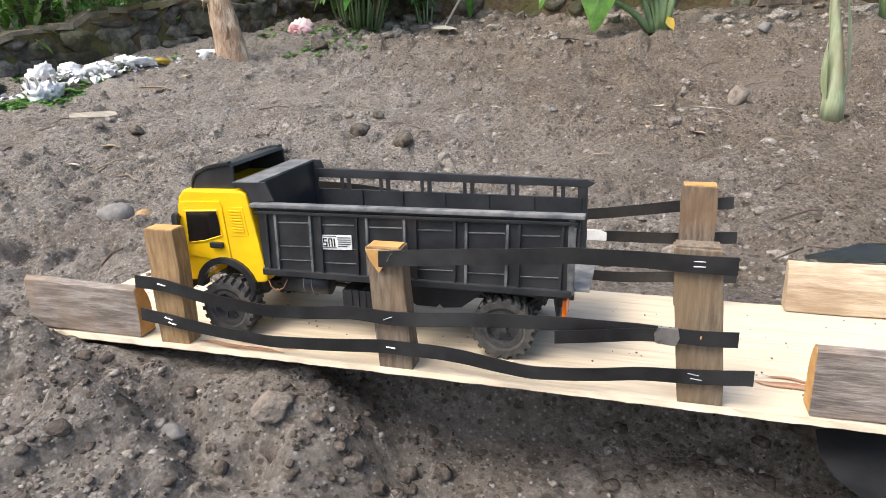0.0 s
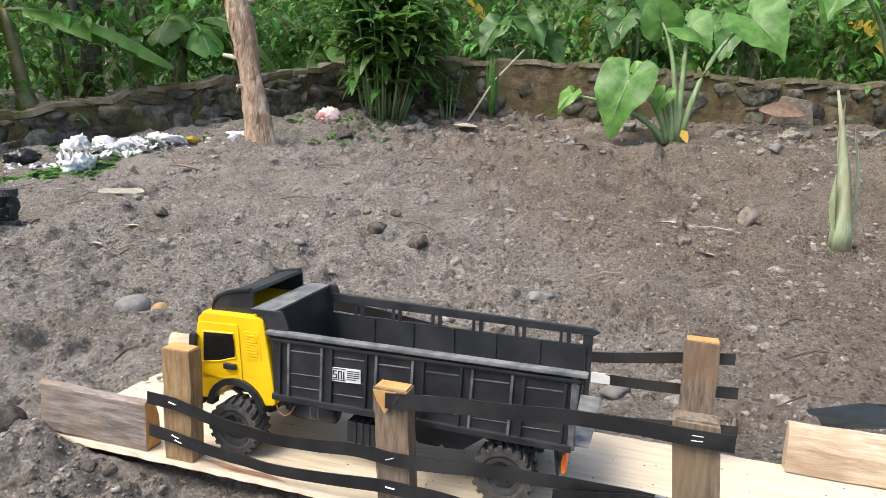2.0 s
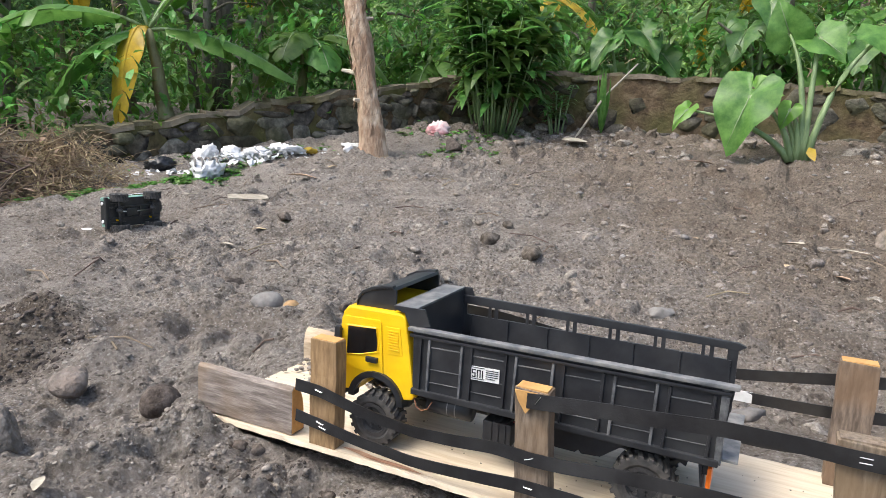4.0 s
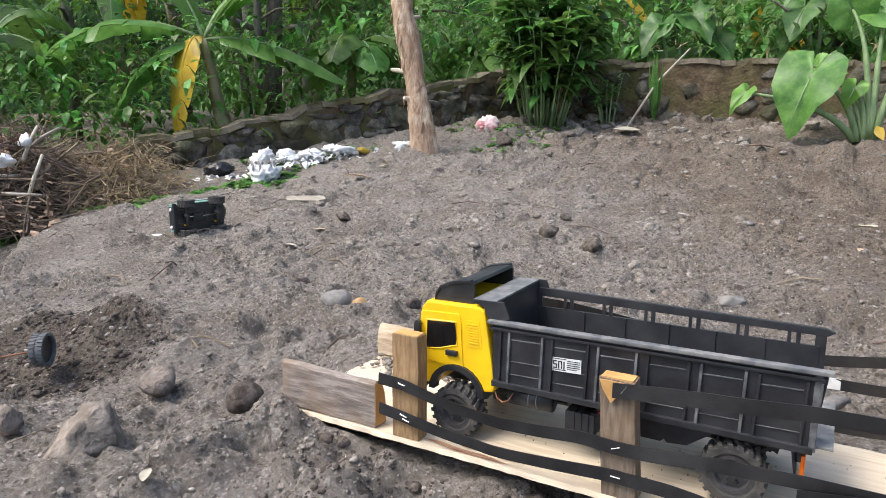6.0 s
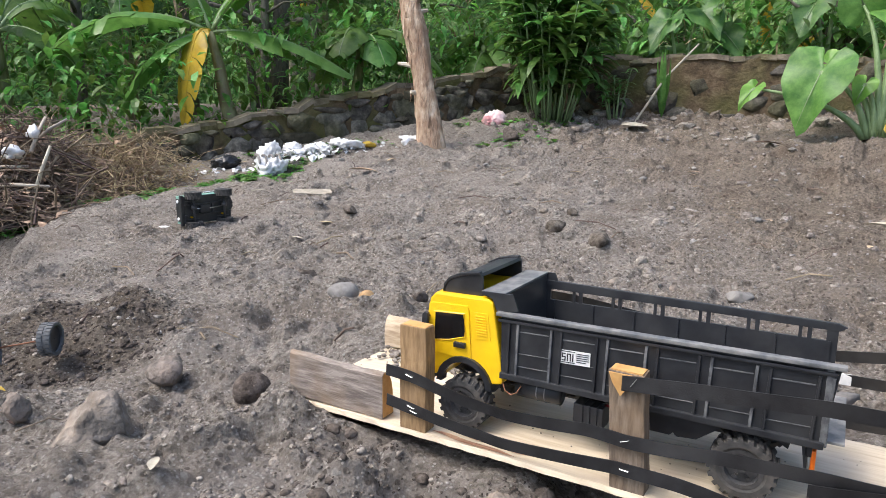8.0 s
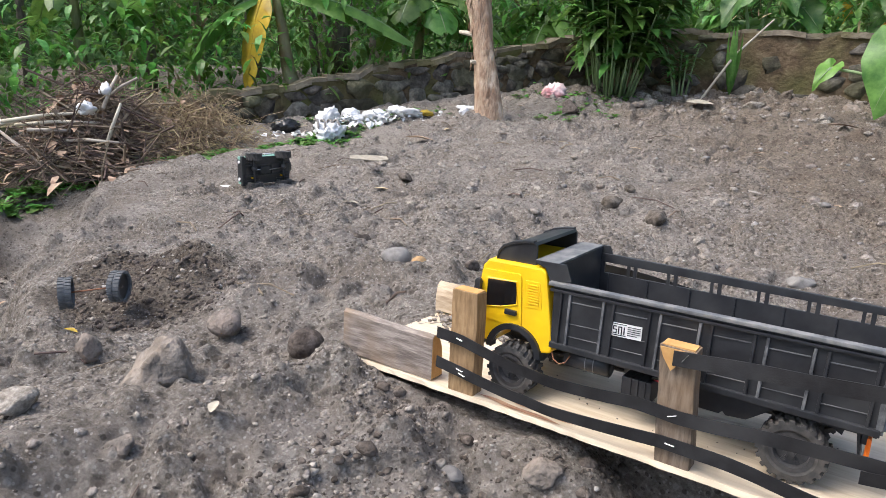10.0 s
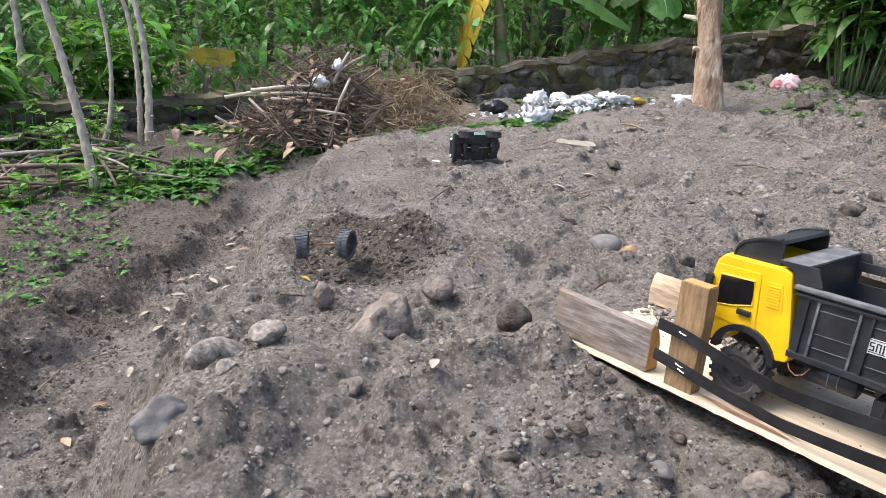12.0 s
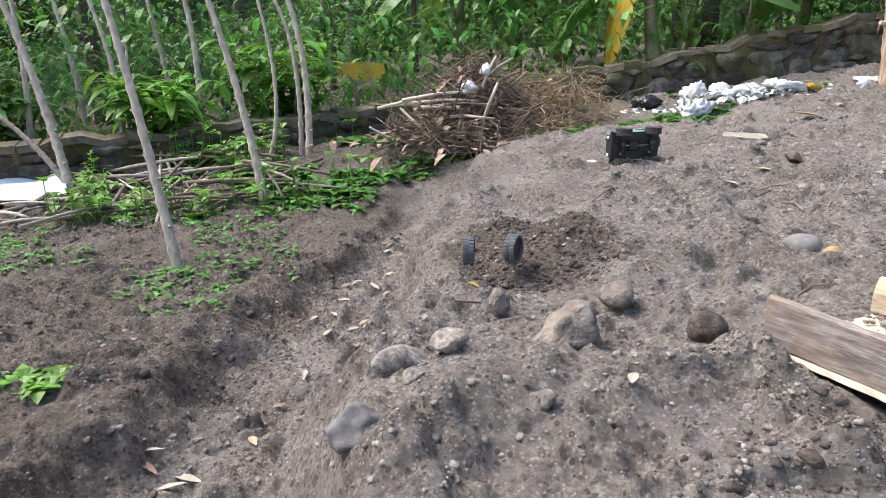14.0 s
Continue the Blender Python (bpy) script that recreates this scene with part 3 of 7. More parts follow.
# ---- the model bridge: deck, posts, kerb slabs, strap rails ----
def strap_geo(pts, y, width, twist=()):
    """A flat band through (x, z) points, on edge, along the plane y."""
    n = 10
    xs = [p[0] for p in pts]
    g = Geo()
    fine = np.linspace(xs[0], xs[-1], n * (len(pts) - 1) + 1)
    zs = np.interp(fine, xs, [p[1] for p in pts])
    for _ in range(5):
        zs[1:-1] = (zs[:-2] + 2 * zs[1:-1] + zs[2:]) / 4
    th = 0.0005
    vs, fs = [], []
    for i, (x, z) in enumerate(zip(fine, zs)):
        off = 0.0025 * math.sin(x * 23 + y * 40) - 0.001
        lean = 0.12 * math.sin(x * 17 + 2)
        for dz, dy in ((-0.5, -th), (0.5, -th), (0.5, th), (-0.5, th)):
            vs.append((x, y + dy + dz * width * lean + (off if y > 0.1 else -abs(off)), z + dz * width))
    for i in range(len(fine) - 1):
        for k in range(4):
            fs.append((4 * i + k, 4 * i + (k + 1) % 4, 4 * i + 4 + (k + 1) % 4, 4 * i + 4 + k))
    fs += [(3, 2, 1, 0), tuple(4 * (len(fine) - 1) + k for k in range(4))]
    g.add(vs, fs)
    return g


def post_geo(x0, x1, y0, y1, z1, lean_x=0.0, lean_y=0.0, z0=0.0, chip=0.002):
    g = Geo()
    rnd = random.Random(int(x0 * 1000) + int(y0 * 100))
    rows = 7
    vs, fs = [], []
    for i in range(rows):
        s = i / (rows - 1)
        j = [rnd.uniform(-0.0008, 0.0008) for _ in range(4)]
        top = [rnd.uniform(-chip, 0) for _ in range(4)] if i == rows - 1 else [0] * 4
        for k, (x, y) in enumerate(((x0, y0), (x1, y0), (x1, y1), (x0, y1))):
            vs.append((x + lean_x * s + j[k], y + lean_y * s + j[k - 1], z0 + (z1 - z0) * s + top[k]))
    for i in range(rows - 1):
        for k in range(4):
            fs.append((4 * i + k, 4 * i + (k + 1) % 4, 4 * i + 4 + (k + 1) % 4, 4 * i + 4 + k))
    fs += [(3, 2, 1, 0), tuple(4 * (rows - 1) + k for k in range(4))]
    g.add(vs, fs)
    return g


def staple(parent, x, y, z, tilt=0.0, length=0.010):
    g = Geo()
    d = Vector((math.cos(tilt), 0, math.sin(tilt))) * length / 2
    c = Vector((x, y, z))
    g.tube([c - d + Vector((0, 0.002, 0)), c - d, c + d, c + d + Vector((0, 0.002, 0))], 0.0005, 5)
    part("staple", g, METAL, parent)


def build_bridge():
    bridge = thing("model_bridge", (0.3, 0.135, -0.012), "miniature plywood bridge with wooden posts and black strap rails", "toy bridge")
    # deck: a thin ragged-edged board with a slight bow
    rnd = random.Random(4)
    nx, ny = 96, 6
    vs, fs = [], []
    for layer, z in ((0, 0.0), (1, -0.0065)):
        for j in range(ny + 1):
            for i in range(nx + 1):
                x = -0.209 + 1.323 * i / nx
                y = 0.0 + 0.277 * j / ny
                if j == 0:
                    y += rnd.uniform(-0.0012, 0.0012) - 0.002 * layer + 0.035 * max(0, (-x - 0.12)) * 1.2
                if j == ny:
                    y += rnd.uniform(-0.001, 0.001)
                if i == 0:
                    x += rnd.uniform(-0.002, 0.002)
                vs.append((x, y, z - 0.003 * sstep(-0.1, -0.23, x) + 0.0012 * math.sin(x * 5)))
    n = (nx + 1) * (ny + 1)
    for j in range(ny):
        for i in range(nx):
            a = j * (nx + 1) + i
            fs += [(a, a + 1, a + nx + 2, a + nx + 1), (n + a + nx + 1, n + a + nx + 2, n + a + 1, n + a)]
    rim = [i for i in range(nx + 1)] + [(j + 1) * (nx + 1) - 1 for j in range(1, ny + 1)] + [ny * (nx + 1) + i for i in range(nx - 1, -1, -1)] + [j * (nx + 1) for j in range(ny - 1, 0, -1)]
    fs += [(rim[k], rim[k] + n, rim[(k + 1) % len(rim)] + n, rim[(k + 1) % len(rim)]) for k in range(len(rim))]
    g = Geo()
    g.add(vs, fs)
    deck = part("deck", g, PLY, bridge, "pale plywood deck with a splintered edge")
    # reddish grain streaks in the veneer
    for k, (x0, x1, y, w) in enumerate(((0.045, 0.2, 0.012, 0.010), (0.07, 0.19, 0.026, 0.006), (0.09, 0.16, 0.035, 0.004), (0.685, 0.79, 0.06, 0.012), (0.70, 0.77, 0.075, 0.006))):
        g = Geo()
        pts = [(x0 + (x1 - x0) * i / 12, y - 0.012 * (i / 12) + 0.002 * math.sin(i + k)) for i in range(13)]
        top = [(x, yy + w * 0.5 * math.sin(math.pi * (i / 12) ** 0.7)) for i, (x, yy) in enumerate(pts)]
        low = [(x, yy - w * 0.5 * math.sin(math.pi * (i / 12) ** 0.7)) for i, (x, yy) in enumerate(pts)]
        vs = [(x, max(yy, 0.003), 0.0016 + 0.0012 * math.sin(x * 5)) for x, yy in low] + [(x, max(yy, 0.0032), 0.0016 + 0.0012 * math.sin(x * 5)) for x, yy in top]
        g.add(vs, [(i, i + 1, i + 14, i + 13) for i in range(12)])
        part("grain_streak", g, KNOT, deck, "reddish knot grain")
    # posts: outer face flush with the deck's edge
    near = [(0.0, 0.041, 0.146, 0.0, 0.003, WOOD), (0.293, 0.333, 0.141, -0.009, 0.004, OLDWOOD), (0.61, 0.652, 0.161, -0.014, 0.0, OLDWOOD)]
    for x0, x1, h, lx, ly, m in near:
        p = part("post", post_geo(x0, x1, 0.001, 0.024, h, lx, ly), m, bridge, "upright sawn wooden post", bevel=0.0012)
        top = Geo()
        top.box(x0 + lx + 0.002, x1 + lx - 0.002, 0.003 + ly, 0.022 + ly, h - 0.003, h + 0.0006)
        part("sawn_top", top, FRESHWOOD if x0 < 0.5 else OLDWOOD, p)
    g = Geo()
    g.prism([(0.2905, 0.128), (0.3, 0.114), (0.309, 0.126), (0.313, 0.140), (0.286, 0.140)], 0.0, 0.0015)
    part("fresh_patch", g, FRESHWOOD, bridge, "orange fresh-cut corner of a post")
    for x0, x1, h, lx, m in ((0.019, 0.062, 0.157, -0.001, OLDWOOD), (0.293, 0.327, 0.134, -0.005, OLDWOOD), (0.613, 0.655, 0.163, 0.0, OLDWOOD)):
        p = part("post", post_geo(x0, x1, 0.245, 0.268, h, lx, 0.0), m, bridge, "upright sawn wooden post", bevel=0.0012)
        top = Geo()
        top.box(x0 + lx + 0.002, x1 + lx - 0.002, 0.247, 0.266, h - 0.003, h + 0.0006)
        part("sawn_top", top, FRESHWOOD if x0 > 0.5 else OLDWOOD, p)

    # kerb slabs, rounded on their inner top edge
    def slab(x0, x1, y_out, y_in, h, m, label, seed):
        rnd = random.Random(seed)
        prof = [(y_out, 0.0)] + [(y_out + (y_in - y_out) * 0.02, h * 0.5), (y_out + (y_in - y_out) * 0.06, h * 0.93)]
        for k in range(8):
            a = math.radians(90 - k * 90 / 7)
            prof.append((y_out + (y_in - y_out) * (0.25 + 0.75 * math.cos(a)), h * (0.42 + 0.58 * math.sin(a))))
        prof.append((y_in, 0.0))
        g = Geo()
        rows = 14
        n = len(prof)
        vs, fs = [], []
        for i in range(rows):
            s = i / (rows - 1)
            for a, b in prof:
                vs.append((x0 + (x1 - x0) * s, a + rnd.uniform(-0.0007, 0.0007), 0.0012 + b * (1 + 0.02 * math.sin(s * 5 + seed)) + rnd.uniform(-0.0005, 0.0005)))
        for i in range(rows - 1):
            for k in range(n):
                fs.append((i * n + k, i * n + (k + 1) % n, (i + 1) * n + (k + 1) % n, (i + 1) * n + k))
        fs += [tuple(range(n - 1, -1, -1)), tuple((rows - 1) * n + k for k in range(n))]
        g.add(vs, fs)
        s = part("kerb_slab", g, m, bridge, label)
        e = Geo()
        mid = (y_out + y_in) / 2
        side = x1 if x1 < 0.1 else x0
        d = 0.0006 if x1 < 0.1 else -0.0006
        e.prism([(mid + (a - mid) * 0.94, 0.003 + b * 0.95) for a, b in prof], side - d, side + d, "x")
        part("end_grain", e, FRESHWOOD if m is KERBWOOD else PALEWOOD, s, "pale sawn end grain")

    slab(-0.206, -0.032, 0.004, 0.03, 0.068, KERBWOOD, "weathered half-round wooden kerb slab", 1)
    slab(-0.212, -0.040, 0.276, 0.256, 0.054, PALEWOOD, "pale half-round wooden kerb slab", 2)
    slab(0.728, 1.02, 0.003, 0.028, 0.070, KERBWOOD, "weathered half-round wooden kerb slab", 3)
    slab(0.748, 1.05, 0.277, 0.255, 0.064, PALEWOOD, "pale half-round wooden kerb slab", 4)

    # strap rails
    w = 0.0155
    rails = [
        ([(0.302, 0.131), (0.36, 0.137), (0.42, 0.141), (0.5, 0.149), (0.575, 0.148), (0.615, 0.147), (0.652, 0.147)], -0.0028, w * 1.1),
        ([(-0.017, 0.082), (0.023, 0.079), (0.106, 0.063), (0.158, 0.059), (0.223, 0.063), (0.265, 0.067), (0.308, 0.063), (0.356, 0.066), (0.442, 0.074), (0.5, 0.077), (0.585, 0.075), (0.626, 0.073), (0.659, 0.0745)], -0.0028, w),
        ([(-0.017, 0.039), (0.022, 0.033), (0.1, 0.024), (0.153, 0.020), (0.219, 0.024), (0.308, 0.029), (0.367, 0.029), (0.423, 0.022), (0.465, 0.018), (0.528, 0.023), (0.582, 0.03), (0.624, 0.032), (0.676, 0.036)], -0.0028, w),
        ([(-0.015, 0.147), (0.052, 0.141), (0.157, 0.137), (0.28, 0.124), (0.323, 0.122), (0.396, 0.114), (0.492, 0.113), (0.61, 0.13), (0.677, 0.136)], 0.2715, w),
        ([(-0.002, 0.089), (0.056, 0.086), (0.162, 0.083), (0.28, 0.085), (0.327, 0.081), (0.4, 0.083), (0.497, 0.085), (0.617, 0.086), (0.685, 0.09)], 0.2715, w),
        ([(0.0, 0.036), (0.055, 0.031), (0.109, 0.033), (0.2, 0.028), (0.34, 0.026), (0.483, 0.027), (0.544, 0.027), (0.61, 0.032), (0.69, 0.036)], 0.2715, w),
    ]
    made = [part("strap_rail", strap_geo(p, y, wd), STRAP, bridge, "black plastic packing strap") for p, y, wd in rails]
    made.append(part("strap_rail", strap_geo([(0.489, 0.062), (0.53, 0.067), (0.56, 0.071), (0.6, 0.0745)], -0.0045, 0.0145), STRAP, bridge, "black plastic packing strap"))
    g = Geo()
    g.prism([(0.585, 0.0655), (0.604, 0.064), (0.607, 0.0725), (0.605, 0.0825), (0.587, 0.083), (0.5835, 0.075)], -0.0075, -0.0045)
    part("crimp_seal", g, METAL, made[1], "shiny steel crimp seal", bevel=0.0006)
    for rail, x, z in ((3 + 1, 0.509, 0.0855),):
        g = Geo()
        g.box(x - 0.013, x + 0.013, 0.2675, 0.2695, z - 0.0075, z + 0.0075)
        part("tape", g, PAPER, made[rail], "white tape wrap", bevel=0.0005)
    for x, z, a in ((0.02, 0.080, -0.2), (0.022, 0.036, -0.25), (0.026, 0.030, -0.25), (0.309, 0.064, 0.4), (0.31, 0.029, -0.05), (0.315, 0.134, 1.0), (0.619, 0.150, 0.0), (0.619, 0.145, 0.05), (0.622, 0.035, -0.15), (0.625, 0.030, -0.1)):
        staple(bridge, x, -0.0052, z, a)
    nail = Geo()
    nail.blob((0.626, -0.0046, 0.074), (0.002, 0.001, 0.002), 3, 0.05, 2)
    part("nail", nail, FRESHWOOD, bridge, "brass nail head", True)
    return bridge


build_bridge()
# sawdust and soil spilled on the deck's end
g = Geo()
rnd = random.Random(8)
for k in range(420):
    x, y = rnd.gauss(-0.1, 0.05), rnd.gauss(0.235, 0.025)
    if -0.225 < x < 0.1 and y < 0.253:
        s = rnd.uniform(0.0015, 0.006)
        g.blob((x, y, 0.0012 + s * 0.3), (s, s, s * 0.6), k, 0.3, 1)
for k in range(160):
    x, y = rnd.uniform(-0.2, 0.85), rnd.uniform(0.03, 0.24)
    s = rnd.uniform(0.0006, 0.0016)
    g.blob((x, y, 0.0016 + s * 0.3), (s, s, s * 0.6), k, 0.3, 1)
for k in range(900):
    x, y = rnd.uniform(-0.075, 0.075), 0.268 - abs(rnd.gauss(0, 0.022))
    if y > 0.18 and not (0.014 < x < 0.066 and y > 0.24):
        s = rnd.uniform(0.0015, 0.006)
        g.blob((x, y, 0.0012 + s * 0.3 + max(0, (y - 0.24)) * 0.5), (s, s, s * 0.7), k, 0.4, 1)
solo("spilled_soil", g, CLOD, "loose crumbs of soil spilled on the plywood", "soil", kind="stuff")


# ---- wheels ----
def ring(g, profile, n=32, axis="y"):
    """Turns (radius, offset) points round the axis."""
    k = len(profile)
    vs, fs = [], []
    for i in range(n):
        c, s = math.cos(math.tau * i / n), math.sin(math.tau * i / n)
        for r, o in profile:
            vs.append((r * c, o, r * s))
    for i in range(n):
        for j in range(k):
            a, b = i * k + j, i * k + (j + 1) % k
            fs.append((a, b, ((i + 1) % n) * k + (j + 1) % k, ((i + 1) % n) * k + j))
    g.add(vs, fs)


def tyre_mesh(r, w, lugs=20, name="tyre"):
    """One moulded tyre: its two rows of slanting lugs rise out of the tread."""
    h = w / 2
    rows = ((0.60, -0.8, 0), (0.72, -1.0, 0), (0.88, -1.0, 0), (1.0, -0.98, 0), (1.0, -0.12, 0.3), (1.0, 0.12, 0.7), (1.0, 0.98, 0.5), (0.88, 1.0, 0.5), (0.72, 1.0, 0.5), (0.60, 0.8, 0.5))
    steps = ((0.0, 0.905), (0.07, 1.0), (0.5, 1.0), (0.57, 0.905))
    vs, fs = [], []
    n, k = lugs * len(steps), len(rows)
    for i in range(n):
        at, tall = steps[i % len(steps)]
        for rad, y, shift in rows:
            a = math.tau * (i // len(steps) + at + shift) / lugs
            q = r * (tall if rad == 1.0 else rad)
            vs.append((q * math.cos(a), y * h, q * math.sin(a)))
    for i in range(n):
        for c in range(k):
            fs.append((i * k + c, i * k + (c + 1) % k, (i + 1) % n * k + (c + 1) % k, (i + 1) % n * k + c))
    g = Geo()
    g.add(vs, fs)
    return mesh_of(name, g, RUBBER)


def rim_mesh(r, w, name="rim"):
    g = Geo()
    h = w / 2
    ring(g, [(r * 0.50, -h * 0.9), (r * 0.63, -h * 0.9), (r * 0.63, h * 0.9), (r * 0.50, h * 0.9), (r * 0.46, h * 0.3), (r * 0.46, -h * 0.3)], 28)
    ring(g, [(r * 0.001, -h * 0.5), (r * 0.48, -h * 0.42), (r * 0.48, -h * 0.3), (r * 0.001, -h * 0.3)], 28)
    ring(g, [(r * 0.001, -h * 0.85), (r * 0.12, -h * 0.85), (r * 0.15, -h * 0.45), (r * 0.001, -h * 0.4)], 14)
    for i in range(6):
        a = math.tau * i / 6
        m = Matrix.Rotation(-a, 4, "Y")
        g.box(r * 0.24, r * 0.30, -h * 0.62, -h * 0.4, -r * 0.03, r * 0.03, m)
        g.box(r * 0.34, r * 0.46, -h * 0.55, -h * 0.4, -r * 0.06, r * 0.06, m)
    return mesh_of(name, g, RIM)


def wheel(parent, centre, meshes, turn=0.0, side=-1, name="wheel"):
    """A tyre with its rim in it, as a part of parent. side -1: the outer face looks to -y."""
    m = Matrix.Translation(centre) @ Matrix.Rotation(turn, 4, "Z") @ (Matrix.Identity(4) if side < 0 else Matrix.Rotation(math.pi, 4, "Z"))
    base = parent.matrix_basis.inverted() @ m
    w = new(name, meshes[0])
    w.parent = parent
    w.matrix_basis = base
    r = new("rim", meshes[1])
    r.parent = w
    tagged(r, "dark grey wheel rim")
    tagged(w, "dusty knobbly black rubber tyre")
    return w


# ---- the dump truck on the bridge ----
def build_truck():
    N, F = 0.052, 0.197
    C = (N + F) / 2
    truck = thing("dump_truck", (0.27, C, 0.0012), "toy dump truck with yellow cab and black tipper bed", "toy truck")
    # cab
    arch = [(0.073 + 0.034 * math.cos(a), 0.058 + 0.034 * math.sin(a)) for a in np.linspace(0.25, math.pi - 0.25, 11)]
    g = Geo()
    g.prism([(0.012, 0.064), (0.009, 0.095), (0.013, 0.15), (0.018, 0.174), (0.026, 0.183), (0.108, 0.1845), (0.1145, 0.180), (0.121, 0.14), (0.130, 0.076), (0.127, 0.070)] + arch, N, F)
    cab = part("cab", g, YELLOW, truck, "glossy yellow plastic cab", bevel=0.0028)
    g = Geo()
    g.prism([(0.017, 0.166), (0.022, 0.169), (0.077, 0.171), (0.079, 0.166), (0.083, 0.098), (0.075, 0.095), (0.066, 0.0955), (0.02, 0.0985), (0.0155, 0.103)], N - 0.0014, N + 0.002)
    door = part("door", g, YELLOW, cab, bevel=0.0006)
    g = Geo()
    g.prism([(0.027, 0.157), (0.072, 0.1595), (0.0745, 0.128), (0.050, 0.120), (0.025, 0.1165)], N - 0.0024, N + 0.002)
    part("side_window", g, GLASS_DARK, cab, "dark side window")
    g = Geo()
    g.tube([(0.027, N - 0.0018, 0.157), (0.072, N - 0.0018, 0.1595), (0.0745, N - 0.0018, 0.128), (0.050, N - 0.0018, 0.120), (0.025, N - 0.0018, 0.1165), (0.027, N - 0.0018, 0.157)], 0.0013, 6)
    part("window_trim", g, YELLOW, cab)
    g = Geo()
    g.box(0.0575, 0.0755, N - 0.006, N - 0.001, 0.112, 0.1195)
    part("door_handle", g, BLACK, cab, "black door handle", bevel=0.0015)
    for k in range(8):
        g = Geo()
        g.box(0.0885 + k * 0.0003, 0.1045 + k * 0.0003, N - 0.0016, N + 0.001, 0.158 - k * 0.0036, 0.1601 - k * 0.0036)
        part("vent_louvre", g, YELLOW, cab, bevel=0.0004)
    g = Geo()
    g.prism([(0.0855, 0.164), (0.107, 0.1645), (0.1115, 0.128), (0.088, 0.127)], N - 0.0006, N + 0.001)
    part("vent_panel", g, YELLOW, cab, bevel=0.0003)
    g = Geo()
    out = [(0.073 + 0.043 * math.cos(a), 0.058 + 0.042 * math.sin(a)) for a in np.linspace(0.05, math.pi - 0.05, 14)]
    inn = [(0.073 + 0.034 * math.cos(a), 0.058 + 0.034 * math.sin(a)) for a in np.linspace(math.pi - 0.05, 0.05, 14)]
    for y0, y1 in ((N - 0.005, N + 0.008), (F - 0.008, F + 0.005)):
        a = Geo()
        a.prism(out + inn, y0, y1)
        part("wheel_arch", a, BLACK, cab, "black wheel arch trim")
    for y0, y1, s in ((N - 0.009, N - 0.003, -1), (F + 0.003, F + 0.009, 1)):
        g = Geo()
        g.prism([(0.009, 0.107), (0.007, 0.112), (0.010, 0.152), (0.014, 0.156), (0.019, 0.154), (0.0175, 0.110), (0.015, 0.106)], y0, y1)
        mirror = part("mirror", g, BLACK, cab, "black wing mirror", bevel=0.0012)
        yy = (y0 + y1) / 2
        for za, zb in ((0.148, 0.150), (0.114, 0.112)):
            g = Geo()
            g.tube([(0.014, yy, za), (0.020, N + 0.002 if s < 0 else F - 0.002, zb)], 0.0014, 6)
            part("mirror_arm", g, BLACK, mirror)
    g = Geo()
    g.prism([(0.0085, 0.118), (0.0115, 0.118), (0.0185, 0.170), (0.0150, 0.170)], N + 0.012, F - 0.012)
    part("windscreen", g, GLASS_DARK, cab, "dark windscreen")
    g = Geo()
    g.box(0.004, 0.016, N + 0.002, F - 0.002, 0.052, 0.072)
    part("bumper", g, BLACK, truck, "black front bumper", bevel=0.002)
    g = Geo()
    for k in range(4):
        g.box(0.006, 0.012, N + 0.03, F - 0.03, 0.078 + k * 0.008, 0.082 + k * 0.008)
    part("grille", g, BLACK, cab, "black grille bars")
    for y in (N + 0.018, F - 0.018):
        g = Geo()
        g.blob((0.0055, y, 0.063), (0.003, 0.011, 0.006), 2, 0.02, 2)
        part("headlight", g, LAMP, cab, "clear headlight", True)
    # roof fairing: two cheeks and a curved back
    g = Geo()
    outer = [(0.034, 0.183), (0.036, 0.193), (0.043, 0.202), (0.058, 0.209), (0.076, 0.213), (0.090, 0.2145), (0.0935, 0.209), (0.0935, 0.183)]
    g.prism(outer, N + 0.010, N + 0.014)
    g.prism(outer, F - 0.014, F - 0.010)
    slope = [(x, z) for x, z in outer[:6]]
    inner = [(x + 0.003, z - 0.004) for x, z in reversed(slope)]
    g.prism(slope + inner, N + 0.012, F - 0.012)
    part("roof_fairing", g, BLACK, cab, "black curved roof fairing", bevel=0.001)
    for y0, y1 in ((N + 0.008, N + 0.0165), (F - 0.0165, F - 0.008)):
        g = Geo()
        g.prism([(x - 0.001, z + 0.0025) for x, z in slope] + [(x, z - 0.0015) for x, z in reversed(slope)], y0, y1)
        part("fairing_lip", g, BLACK, cab, bevel=0.0008)
    # tipper bed
    bed = thing("tipper_bed", (0.31, C, 0.085), "", "")
    bed.parent = truck
    bed.matrix_basis = truck.matrix_basis.inverted() @ Matrix.Translation((0.31, C, 0.085))

    def bp(name, geo, m, label="", bevel=0.0):
        ob = part(name, geo, m, bed, label, bevel=bevel, world=False)
        ob.matrix_basis = Matrix.Translation((-0.31, -C, -0.085))
        return ob

    tagged(bed, "open black plastic tipper bed")
    g = Geo()
    g.box(0.1285, 0.517, N + 0.004, F - 0.004, 0.0865, 0.0895)
    bp("bed_floor", g, DUSTY, "scuffed dusty bed floor", 0.0006)
    g = Geo()
    g.prism([(0.128, 0.086), (0.497, 0.0895), (0.507, 0.1725), (0.1265, 0.1700)], N, N + 0.0035)
    bp("side_wall", g, BLACK, "", 0.0005)
    xs = np.linspace(0.1425, 0.4925, 7)
